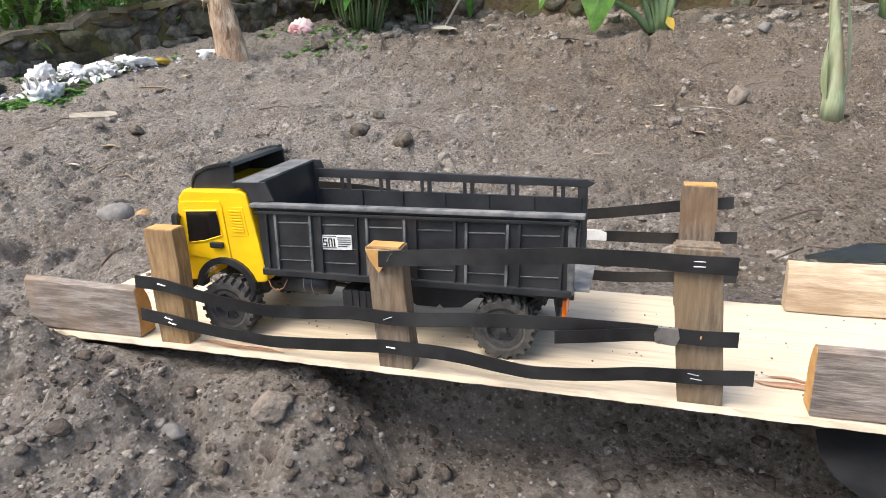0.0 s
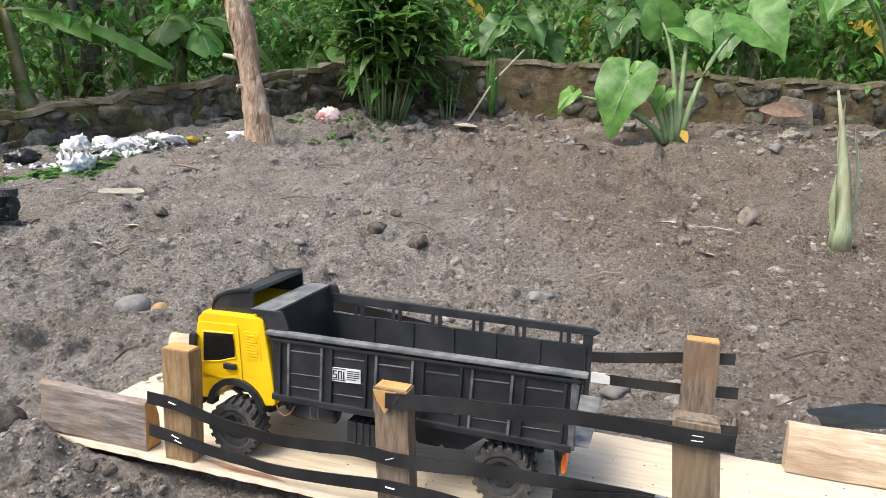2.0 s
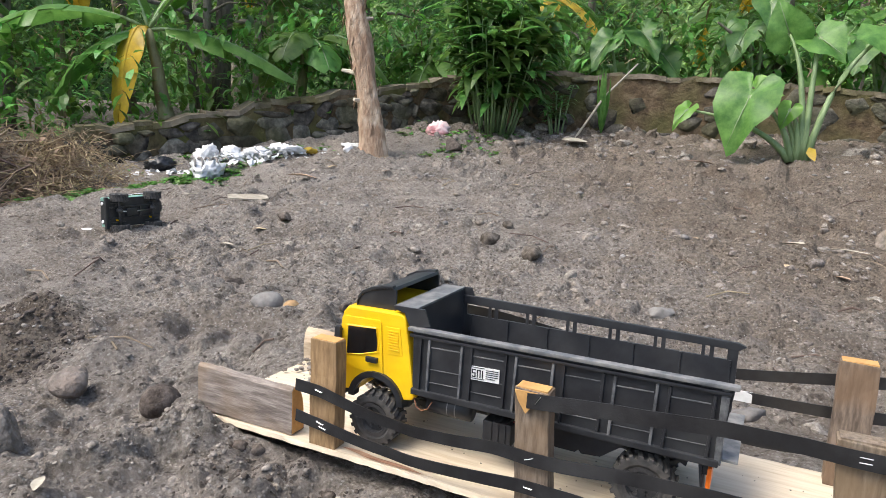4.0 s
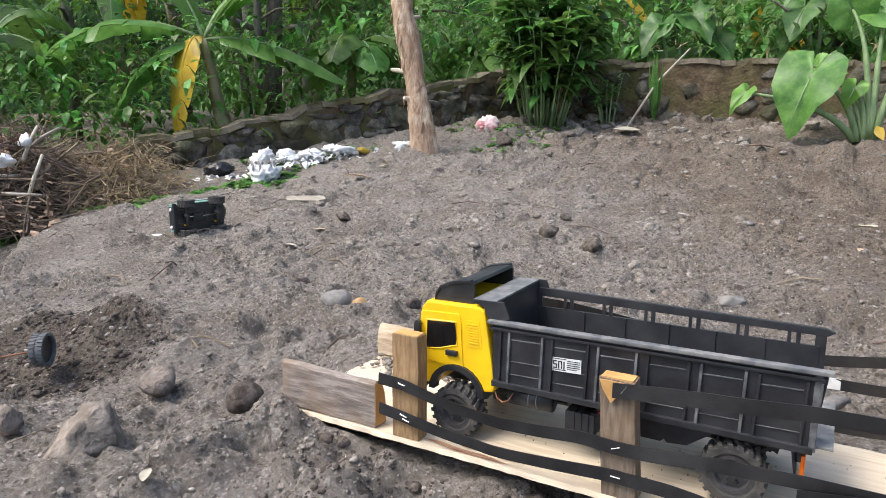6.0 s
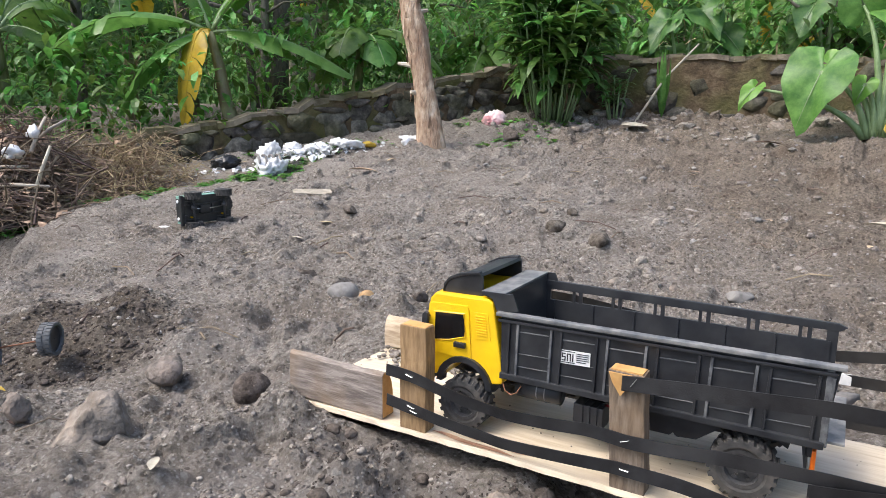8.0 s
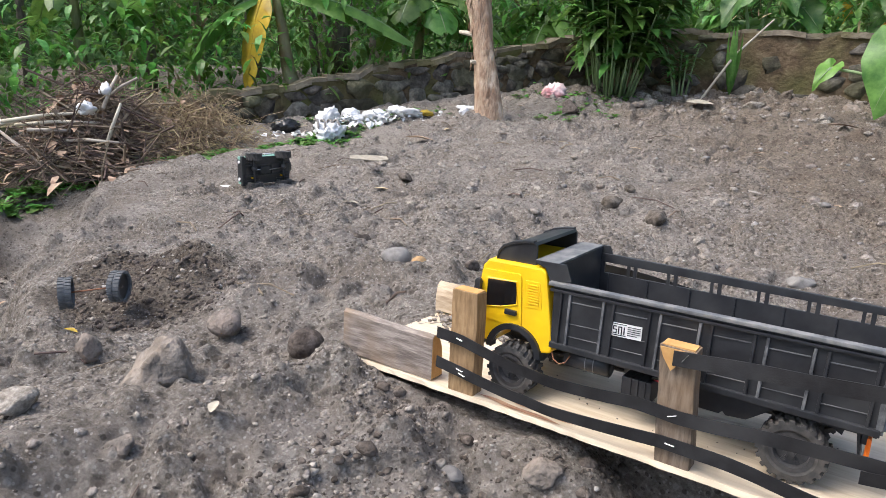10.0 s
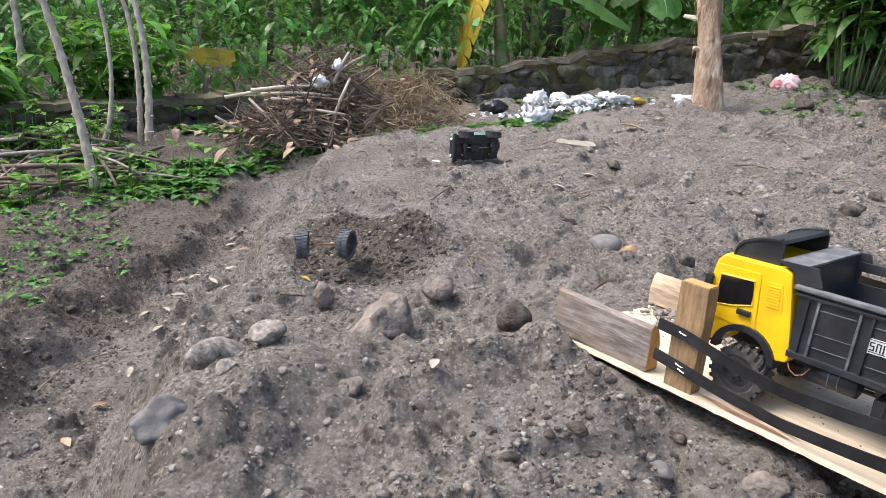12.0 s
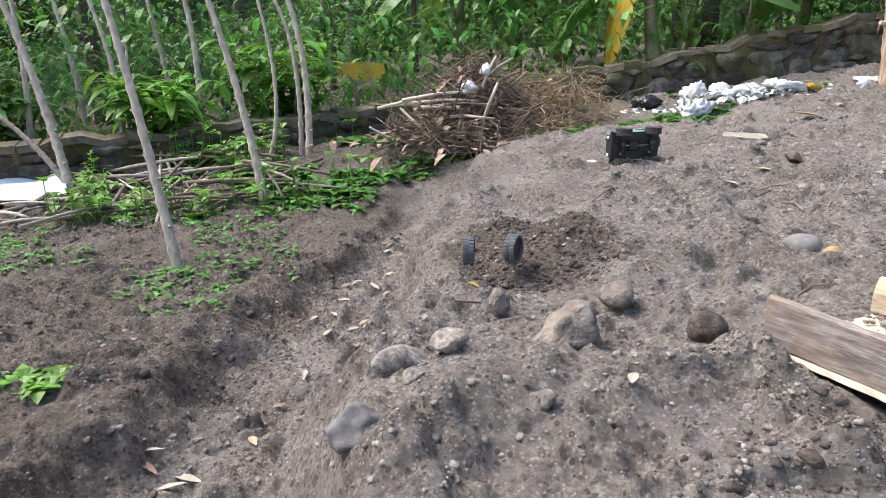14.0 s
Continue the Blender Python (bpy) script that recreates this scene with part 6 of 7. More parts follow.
def heart(parent, at, tip, facing, length, width, stalk_from, seed, mt=BRIGHTLEAF):
    """A heart-shaped taro blade hung on its stalk."""
    rnd = random.Random(seed)
    at, tip = Vector(at), (Vector(tip) - Vector(at)).normalized()
    nrm = Vector(facing)
    nrm = (nrm - tip * nrm.dot(tip)).normalized()
    side = tip.cross(nrm)
    g = Geo()
    half = ((1.0, 0.0), (0.88, 0.07), (0.72, 0.18), (0.52, 0.30), (0.30, 0.40), (0.08, 0.46), (-0.12, 0.46), (-0.28, 0.39), (-0.40, 0.26), (-0.42, 0.15), (-0.32, 0.07), (-0.10, 0.015))
    edge = list(half) + [(u, -w) for u, w in reversed(half[1:])]
    rings, n = 6, len(edge)
    vs, fs = [at], []
    for j in range(1, rings + 1):
        s = j / rings
        for k, (u, w) in enumerate(edge):
            along, across = u * length * 0.72 * s, w * width * 1.15 * s
            wave = 0.05 * length * s * s * math.sin(k * 1.9 + seed)
            sag = -0.22 * length * (u * s) ** 2 + 0.2 * width * abs(w * s) * 2 - 0.25 * width * (w * s) ** 2 * 4 * 0.3 + wave
            vs.append(at + tip * along + side * across + nrm * sag)
    for k in range(n):
        fs.append((0, 1 + k, 1 + (k + 1) % n))
    for j in range(rings - 1):
        for k in range(n):
            fs.append((1 + j * n + k, 1 + (j + 1) * n + k, 1 + (j + 1) * n + (k + 1) % n, 1 + j * n + (k + 1) % n))
    g.add(vs, fs)
    blade = part("leaf_blade", g, mt, parent, "broad heart-shaped green leaf", True)
    v = Geo()
    for a, b in ((0, 0.66), (0.75, 0.5), (-0.75, 0.5), (1.5, 0.42), (-1.5, 0.42)):
        e = at + tip * math.cos(a) * b * length + side * math.sin(a) * b * width
        v.tube([at + nrm * 0.002, at.lerp(e, 0.5) + nrm * -0.012 * length, e - nrm * 0.06 * length], [0.005, 0.003, 0.001], 5)
    part("vein", v, PETIOLE, blade, "", True)
    st = Geo()
    foot = Vector(stalk_from)
    mid = foot + (at - foot) * 0.22 + Vector((0, 0, (at.z - foot.z) * 0.55))
    pts = [bez(foot, mid, at, i / 8) for i in range(9)]
    st.tube(pts, [0.026 - 0.018 * i / 8 for i in range(9)], 8)
    part("stalk", st, PETIOLE, parent, "", True)


bx, by = 0.60, 4.50
bz = at_ground(bx, by)
taro = thing("taro_plant", (bx, by, bz), "large taro plant with heart-shaped bright green leaves", "taro plant", "taro plants")
heart(taro, (0.27, 4.36, 0.70), (0.06, 4.12, 0.1), (-0.3, -1, 0.5), 0.58, 0.42, (bx - 0.04, by, bz), 1, LEAF)
heart(taro, (0.30, 4.55, 0.76), (0.62, 4.35, 0.72), (0, -0.9, 0.6), 0.26, 0.2, (bx, by, bz), 2)
heart(taro, (0.46, 4.60, 1.12), (0.30, 4.5, 1.5), (-0.2, -1, 0.3), 0.36, 0.28, (bx + 0.02, by, bz), 3, LEAF)
heart(taro, (0.64, 4.62, 1.10), (0.9, 4.4, 0.9), (0, -0.8, 0.6), 0.34, 0.3, (bx + 0.03, by, bz), 4, LEAF)
heart(taro, (1.06, 4.66, 1.14), (1.35, 4.4, 0.85), (0.1, -0.9, 0.5), 0.5, 0.42, (bx + 0.05, by, bz), 5, LEAF)
heart(taro, (-0.12, 4.35, 0.60), (-0.25, 4.2, 0.42), (-0.2, -0.9, 0.5), 0.24, 0.13, (bx - 0.05, by, bz), 6)
heart(taro, (0.52, 4.45, 0.62), (0.40, 4.3, 0.3), (0, -1, 0.4), 0.2, 0.14, (bx, by, bz), 8)
g = Geo()
g.leaf((0.66, 4.44, bz + 0.1), (0.1, -0.3, -0.2), (0, -1, 0), 0.14, 0.06, 0.3)
part("withered_leaf", g, YELLOWLEAF, taro, "withered yellow leaf")
bx, by = 2.0, 4.6
bz = at_ground(bx, by)
taro = thing("taro_plant", (bx, by, bz), "taro plant with broad drooping leaves near the wall", "taro plant", "taro plants")
for k, (a, h, r) in enumerate(((-2.6, 1.05, 0.5), (-1.7, 0.9, 0.45), (-0.6, 1.2, 0.4), (2.4, 1.15, 0.45))):
    at = (bx + r * math.cos(a), by + r * math.sin(a), bz + h)
    heart(taro, at, (at[0] + 0.3 * math.cos(a), at[1] + 0.3 * math.sin(a) - 0.2, at[2] - 0.35), (math.cos(a) * 0.4, -0.8, 0.6), 0.45, 0.36, (bx, by, bz), 10 + k, LEAF)
# taro leaves rising behind the wall
for q, (x, y, n) in enumerate(((-1.0, 6.1, 5), (0.2, 6.3, 5), (1.2, 6.4, 5), (-2.2, 6.3, 4), (2.2, 6.5, 4))):
    z = at_ground(x, y)
    taro = thing("taro_plant", (x, y, z), "taro plant with dull green leaves behind the wall", "taro plant", "taro plants")
    rnd = random.Random(40 + q)
    for k in range(n):
        a = rnd.uniform(0, 6.28)
        r, h = rnd.uniform(0.15, 0.4), rnd.uniform(0.7, 1.2)
        at = (x + r * math.cos(a), y + r * math.sin(a), z + h)
        heart(taro, at, (at[0] + 0.3 * math.cos(a), at[1] - 0.25, at[2] - 0.3), (0.3 * math.cos(a), -0.8, 0.6), rnd.uniform(0.35, 0.5), rnd.uniform(0.28, 0.36), (x, y, z), 50 + 7 * q + k, LEAF if k % 3 == 0 else DEEPLEAF)


def cane_bush(x, y, n, h, spread_, seed, label, mt, leaf_len=0.2, category="bush"):
    rnd = random.Random(seed)
    z = at_ground(x, y)
    bush = thing("leafy_bush", (x, y, z), label, category)
    canes, leaves = Geo(), Geo()
    for k in range(n):
        a, r = rnd.uniform(0, 6.28), spread_ * rnd.random() ** 0.6
        b = Vector((x + 0.35 * r * math.cos(a), y + 0.35 * r * math.sin(a), z - 0.02))
        t = Vector((x + r * math.cos(a), y + r * math.sin(a), z + h * rnd.uniform(0.6, 1.05)))
        m = b.lerp(t, 0.6) + Vector((0, 0, 0.1))
        pts = [bez(b, m, t, i / 6) for i in range(7)]
        canes.tube(pts, [0.010 - 0.007 * i / 6 for i in range(7)], 5)
        for q in range(20):
            s = 0.25 + 0.75 * q / 19
            p = bez(b, m, t, s)
            aa = rnd.uniform(0, 6.28)
            leaves.leaf(p, (math.cos(aa), math.sin(aa), rnd.uniform(-0.2, 0.7)), (0, 0, 1), leaf_len * rnd.uniform(0.7, 1.2), leaf_len * 0.27, rnd.uniform(0.3, 0.9), 4)
    tagged(part("cane_clump", canes, DARKBARK if mt is DEEPLEAF else PETIOLE, bush, "thin upright canes", True), kind="stuff")
    part("foliage", leaves, mt, bush, "narrow pointed leaves", True)
    return bush


cane_bush(-1.78, 4.80, 46, 1.2, 0.5, 3, "dense dark green cane bush in the wall's corner", BUSHLEAF, 0.3)
cane_bush(-1.30, 5.12, 9, 0.42, 0.2, 5, "small bright green shrub at the wall's foot", LEAF, 0.10, "shrub")
cane_bush(-4.7, -0.55, 14, 0.55, 0.5, 7, "bright green shrub beyond the cut stems", BRIGHTLEAF, 0.26, "shrub")
cane_bush(-4.75, 0.35, 12, 0.75, 0.4, 9, "bright green shrub behind the low wall", BRIGHTLEAF, 0.28, "shrub")
cane_bush(-5.0, -1.6, 12, 0.6, 0.5, 11, "green shrub beyond the cut stems", LEAF, 0.24, "shrub")
# blade plant with a leaning dry stick at the wall's foot
x, y = -0.93, 5.22
z = at_ground(x, y)
blade = thing("blade_plant", (x, y, z), "upright narrow-leaved plant at the wall's foot", "plant")
rnd = random.Random(5)
for k in range(7):
    a = rnd.uniform(0, 6.28)
    g = Geo()
    g.leaf((x, y, z - 0.01), (0.22 * math.cos(a), 0.22 * math.sin(a), 1), (math.cos(a), math.sin(a), 0.1), rnd.uniform(0.35, 0.6), 0.045, 0.15, 5)
    part("leaf_blade", g, LEAF, blade, "", True)
g = Geo()
g.tube([(-1.08, 4.95, at_ground(-1.08, 4.95)), (-0.92, 5.2, 0.72), (-0.72, 5.5, 1.02)], [0.012, 0.01, 0.007], 6)
solo("dry_stick", g, PALESTICK, "pale dry stick leaning against the stone wall", "stick", smooth=True)

# cut banana stalk in the yard
x, y = 1.19, 2.06
z = at_ground(x, y)
stalk = thing("banana_stalk", (x, y, z), "pale green cut banana stalk with split sheaths", "plant stalk")
g = Geo()
prof = ((0.0, 0.040), (0.07, 0.036), (0.16, 0.028), (0.26, 0.021), (0.36, 0.014), (0.44, 0.009), (0.56, 0.004))
g.tube([(x - 0.10 * h * h * 2.2, y + 0.05 * h, z - 0.01 + h) for h, r in prof], [r for h, r in prof], 12)
part("stem", g, STALK, stalk, "", True)
for k, (h0, ln, a) in enumerate(((0.1, 0.34, -0.6), (0.24, 0.28, 2.2), (0.05, 0.22, 3.6))):
    g = Geo()
    g.leaf((x + 0.03 * math.cos(a), y + 0.03 * math.sin(a), z + h0), (0.05 * math.cos(a) - 0.1, 0.05 * math.sin(a), 1), (math.cos(a), math.sin(a), 0), ln, 0.034, 0.1, 5, 0.5)
    part("sheath", g, PALELEAF if k == 3 else STALK, stalk, "split leaf sheath", True)

# tall peeling trunk
g = Geo()
x, y = -2.12, 3.43
z = at_ground(x, y) - 0.05
rnd = random.Random(9)
vs, fs = [], []
rows, n = 110, 30
for i in range(rows):
    s = i / (rows - 1)
    h = 2.6 * s
    r = 0.078 + 0.03 * math.exp(-h * 7) + 0.006 * math.sin(h * 9) - 0.012 * s
    cx, cy = x - 0.225 * h + 0.02 * math.sin(h * 3), y + 0.10 * h
    for k in range(n):
        a = math.tau * k / n
        peel = float(vnoise(np.array([math.cos(a) * 2.2 + math.sin(a) * 1.1]), np.array([h * 5.0 + math.sin(a) * 2]), 91))
        rr = r * (1 + 0.05 * math.sin(3 * a + h * 2) + 0.03 * math.sin(7 * a + h * 5) + (0.10 if peel > 0.1 else 0.0) + rnd.uniform(-0.025, 0.025))
        vs.append((cx + rr * math.cos(a), cy + rr * math.sin(a), z + h))
for i in range(rows - 1):
    for k in range(n):
        fs.append((i * n + k, i * n + (k + 1) % n, (i + 1) * n + (k + 1) % n, (i + 1) * n + k))
g.add(vs, fs)
tree = thing("bare_tree", (x, y, z + 0.05), "bare pale trunk with peeling brown bark", "tree trunk")
part("trunk", g, BARK, tree, "", True)
for h, a, ln in ((0.62, 3.4, 0.1), (0.42, 4.4, 0.05), (1.0, 0.4, 0.06)):
    g = Geo()
    p = Vector((x - 0.225 * h, y + 0.10 * h, z + h))
    d = Vector((math.cos(a), math.sin(a), 0.15))
    g.tube([p + d * 0.04, p + d * (0.06 + ln * 0.6), p + d * (0.06 + ln)], [0.022, 0.016, 0.012], 7)
    part("branch_stub", g, PALESTICK, tree, "broken branch stub")
for k in range(70):
    h, a = rnd.uniform(0.1, 1.7), rnd.uniform(0, 6.28)
    g = Geo()
    p = Vector((x - 0.225 * h + 0.076 * math.cos(a), y + 0.10 * h + 0.076 * math.sin(a), z + h))
    g.leaf(p, (0.15 * math.cos(a), 0.15 * math.sin(a), rnd.choice((-1, 1))), (math.cos(a), math.sin(a), 0), rnd.uniform(0.05, 0.16), 0.03, -0.2, 3)
    part("bark_flake", g, BARK, tree)

# cassava stems, leaning
STEMS = [
    ((-2.29, -0.64), (-2.47, -0.70, 0.14), (-2.66, -0.77, 0.62), 0.028), ((-3.22, -0.12), (-3.40, -0.16, 0.12), (-3.63, -0.26, 0.71), 0.034),
    ((-4.10, -1.08), (-4.33, -1.18, 0.20), (-4.57, -1.32, 0.75), 0.038), ((-4.10, -1.06), (-4.25, -1.22, -0.13), (-4.39, -1.40, 0.07), 0.026),
    ((-3.90, 0.31), (-4.03, 0.35, 0.31), (-4.20, 0.31, 0.77), 0.034), ((-3.93, 0.27), (-4.08, 0.30, 0.38), (-4.24, 0.23, 0.77), 0.024),
    ((-3.84, 0.03), (-3.92, 0.13, 0.18), (-4.12, 0.10, 0.76), 0.020), ((-4.9, -0.25), (-5.05, -0.2, 0.4), (-5.2, -0.25, 0.95), 0.036),
    ((-5.1, -0.35), (-5.3, -0.4, 0.3), (-5.5, -0.48, 0.95), 0.030), ((-4.68, -0.79), (-4.81, -0.76, 0.24), (-5.04, -0.86, 0.80), 0.028),
    ((-4.74, -1.34), (-4.89, -1.30, 0.25), (-5.07, -1.32, 0.79), 0.030), ((-4.75, -0.74), (-4.82, -0.71, 0.05), (-4.87, -0.69, 0.24), 0.022),
    ((-5.6, -1.0), (-5.75, -1.05, 0.4), (-5.95, -1.15, 1.0), 0.030)]
for k, ((x, y), m, t, r) in enumerate(STEMS):
    z = at_ground(x, y)
    stem = thing("cassava_stem", (x, y, z), "leaning bare grey cassava stem with knobbly leaf scars", "plant stem", "cassava stems beside the ditch")
    b = Vector((x, y, z - 0.03))
    ctrl = Vector(m) * 2 - (b + Vector(t)) * 0.5
    end = Vector(t) + (Vector(t) - Vector(m)) * 1.4
    pts = [bez(b, ctrl, Vector(t), i / 10) for i in range(11)] + [Vector(t).lerp(end, i / 4) for i in range(1, 5)]
    g = Geo()
    long, wide = [], []
    for i in range(70):
        q = i / 69 * 13.98
        long.append(pts[int(q)].lerp(pts[int(q) + 1], q % 1))
        wide.append(r * (1.12 - 0.55 * q / 14) / 1.5 * ((1.18, 0.96, 0.94, 0.96)[i % 4]))
    g.tube(long, wide, 9)
    for i in range(0, 70, 4):
        a = i * 2.4
        g.blob(long[i] + Vector((math.cos(a), math.sin(a), 0)) * wide[i], (wide[i] * 0.4, wide[i] * 0.4, wide[i] * 0.3), i, 0.1, 1)
    part("stem", g, STEM, stem, "", True)

# cut sticks lying in a pile
rnd = random.Random(77)
for k in range(58):
    x, y = rnd.uniform(-4.15, -3.2), rnd.uniform(-1.35, 0.05)
    a, ln = rnd.gauss(0.95, 0.8), rnd.uniform(0.3, 0.9)
    d = Vector((math.cos(a), math.sin(a), 0)) * ln / 2
    p, q = Vector((x, y, 0)) - d, Vector((x, y, 0)) + d
    lift = rnd.uniform(0.01, 0.12)
    p.z, q.z = at_ground(p.x, p.y) + lift * rnd.random() + 0.01, at_ground(q.x, q.y) + lift
    g = Geo()
    r = rnd.uniform(0.006, 0.014)
    g.tube([p, p.lerp(q, 0.35) + Vector((0, 0, 0.01)), p.lerp(q, 0.7) + Vector((0.01, 0, 0.012)), q], [r, r * 0.95, r * 0.85, r * 0.75], 7)
    solo("cut_stick", g, rnd.choice((STEM, PALESTICK, DARKBARK, TWIG)), "cut dry cassava stick lying in a pile", "stick", "cut sticks in a pile", smooth=True)
vs, fs = [], []
for j in range(7):
    for i in range(13):
        x, y = -4.5 + 0.5 * i / 12, -2.1 + 1.0 * j / 6
        vs.append((x, y, at_ground(x, y) + 0.11 - 0.09 * i / 12 + 0.022 * math.sin(i * 1.3 + j) + 0.02 * math.sin(j * 2.2)))
for j in range(6):
    for i in range(12):
        fs.append((j * 13 + i, j * 13 + i + 1, j * 13 + i + 14, j * 13 + i + 13))
g = Geo()
g.add(vs, fs)
solo("plastic_sheet", g, SHEET, "pale plastic sheet lying behind the cut sticks", "plastic sheet", smooth=True)


# ---- low weeds ----
def weeds(name, count, area, mt, label, seed, size, keep=None, rise=0.0, thin=-0.05):
    rnd = random.Random(seed)
    g = Geo()
    for k in range(count):
        x, y = rnd.uniform(area[0], area[1]), rnd.uniform(area[2], area[3])
        if keep and not keep(x, y):
            continue
        ex, ey = (x - area[0]) / (area[1] - area[0]), (y - area[2]) / (area[3] - area[2])
        if rnd.random() > 16 * ex * (1 - ex) * ey * (1 - ey) * 1.3:
            continue
        if float(vnoise(np.array([x / 0.35]), np.array([y / 0.35]), seed)[0]) < thin:
            continue
        z = at_ground(x, y) + rise * rnd.random()
        if rise:
            g.tube([(x, y, z - rise), (x, y, z)], 0.003, 3, False)
        for q in range(rnd.randint(3, 6)):
            a = rnd.uniform(0, 6.28)
            s = size * rnd.uniform(0.5, 1.3)
            g.leaf((x, y, z), (math.cos(a), math.sin(a), rnd.uniform(0.3, 1.4)), (0, 0, 1), s, s * rnd.choice((0.22, 0.5, 0.6)), 0.8, 2)
    return solo(name, g, mt, label, "weeds", kind="stuff")


weeds("weeds", 6500, (-3.6, -2.2, 0.5, 3.0), LEAF, "low green creeping weeds before the brush heap", 3, 0.055, keep=lambda x, y: abs((x + 2.98) - (y - 1.75) * 0.36) < 0.19, thin=-0.5)
weeds("weeds", 2200, (-4.4, -2.8, -0.5, 1.4), LEAF, "low green grass at the foot of the low wall", 4, 0.085)
weeds("weeds", 2600, (-3.6, -1.4, -2.0, 0.1), LEAF, "sparse small weeds on the bare bank", 5, 0.034, keep=lambda x, y: (x + 0.9) * 0.6 + (y + 0.85) * 0.8 < -0.1)
weeds("weeds", 130, (-1.3, -0.95, -1.25, -0.9), BRIGHTLEAF, "fresh green weeds on the ditch's lip", 6, 0.05)
weeds("weeds", 700, (-3.5, -2.3, 2.2, 3.6), LEAF, "low weeds round the rubbish", 11, 0.04)
weeds("weeds", 420, (-2.5, -1.3, 3.5, 5.1), LEAF, "low weeds round the bare trunk", 7, 0.06)
weeds("weeds", 1500, (-4.6, -3.0, -1.9, 0.7), BRIGHTLEAF, "bright leaves sprouting among the cut sticks", 8, 0.075, rise=0.2, keep=lambda x, y: y > -1.0 or x > -3.5 and y > -1.15)


# ---- brush heap ----
rnd = random.Random(21)
hx, hy = -3.42, 1.32
hz = at_ground(hx, hy)
heap = thing("brush_heap", (hx, hy, hz), "heap of dead twigs, dry vines and rubbish before the wall", "brush heap")


def heap_top(u, v):
    """Height of the heap over its base at plan offsets along and across it."""
    return 0.50 * math.exp(-((u + 0.06) / 0.36) ** 2 - (v / 0.42) ** 2) + 0.34 * math.exp(-((u - 0.5) / 0.38) ** 2 - ((v - 0.46) / 0.28) ** 2)


ax, ay = Vector((0.62, 0.78, 0)), Vector((-0.78, 0.62, 0))
core, tw, st, lv = Geo(), Geo(), Geo(), Geo()
vs, fs = [], []
for j in range(15):
    for i in range(25):
        u, v = -1.0 + 2.2 * i / 24, -0.75 + 1.7 * j / 14
        p = Vector((hx, hy, 0)) + ax * u + ay * v
        vs.append((p.x, p.y, at_ground(p.x, p.y) - 0.09 + 0.7 * heap_top(u, v) * (0.8 + 0.3 * math.sin(u * 13 + v * 7))))
for j in range(14):
    for i in range(24):
        fs.append((j * 25 + i, j * 25 + i + 1, j * 25 + i + 26, j * 25 + i + 25))
core.add(vs, fs)
part("earth_core", core, DARKSOIL, heap, "dark rotted core", True)
for k in range(2300):
    u, v = rnd.gauss(0.08, 0.36), rnd.gauss(-0.12, 0.34)
    h = heap_top(u, v)
    if h < 0.05:
        continue
    z = h * rnd.uniform(0.25, 1.08)
    p = Vector((hx, hy, hz)) + ax * u + ay * v + Vector((0, 0, z))
    a, el = rnd.uniform(0, 6.28), rnd.gauss(0.12, 0.5)
    d = Vector((math.cos(a) * math.cos(el), math.sin(a) * math.cos(el), math.sin(el)))
    ln = rnd.uniform(0.12, 0.5)
    side = Vector((rnd.uniform(-1, 1), rnd.uniform(-1, 1), rnd.uniform(-0.6, 0.3))) * ln * 0.25
    r = rnd.choice((0.0016, 0.0022, 0.003, 0.004, 0.007))
    if u < 0.25:
        tw.tube([p - d * ln / 2, p + side * 0.4, p + d * ln / 2], [r, r * 0.8, r * 0.5], 4)
    else:
        st.tube([p - d * ln / 2, p - d * ln * 0.2 + side, p + d * ln * 0.2 - side * 0.5, p + d * ln / 2 + side], [r * 0.6] * 4, 4)
for k in range(900):
    u, v = rnd.gauss(0.48, 0.3), rnd.gauss(0.42, 0.2)
    h = heap_top(u, v)
    if h < 0.04:
        continue
    p = Vector((hx, hy, hz)) + ax * u + ay * v + Vector((0, 0, h * rnd.uniform(0.6, 1.2)))
    a = rnd.uniform(0, 6.28)
    ln = rnd.uniform(0.08, 0.25)
    d = Vector((math.cos(a), math.sin(a), rnd.uniform(-0.5, 0.9))) * ln
    st.tube([p, p + d * 0.5 + Vector((0, 0, 0.03)), p + d + Vector((0, 0, -0.03))], 0.0016, 3)
for k in range(420):
    u, v = rnd.gauss(0.05, 0.42), rnd.gauss(-0.15, 0.3)
    h = heap_top(u, v)
    p = Vector((hx, hy, hz)) + ax * u + ay * v + Vector((0, 0, h * rnd.uniform(0.6, 1.05)))
    a = rnd.uniform(0, 6.28)
    lv.leaf(p + Vector((0, 0, 0.012)), (math.cos(a), math.sin(a), rnd.uniform(-0.6, 0.5)), (0, 0, 1), rnd.uniform(0.05, 0.13), rnd.uniform(0.025, 0.06), 0.6, 3)
tagged(part("twig_tangle", tw, TWIG, heap, "tangled dead brown twigs"), kind="stuff")
tagged(part("vine_tangle", st, STRAW, heap, "tangled straw-coloured dry vines"), kind="stuff")
tagged(part("leaf_litter", lv, DRYLEAF, heap, "curled dead brown leaves"), kind="stuff")
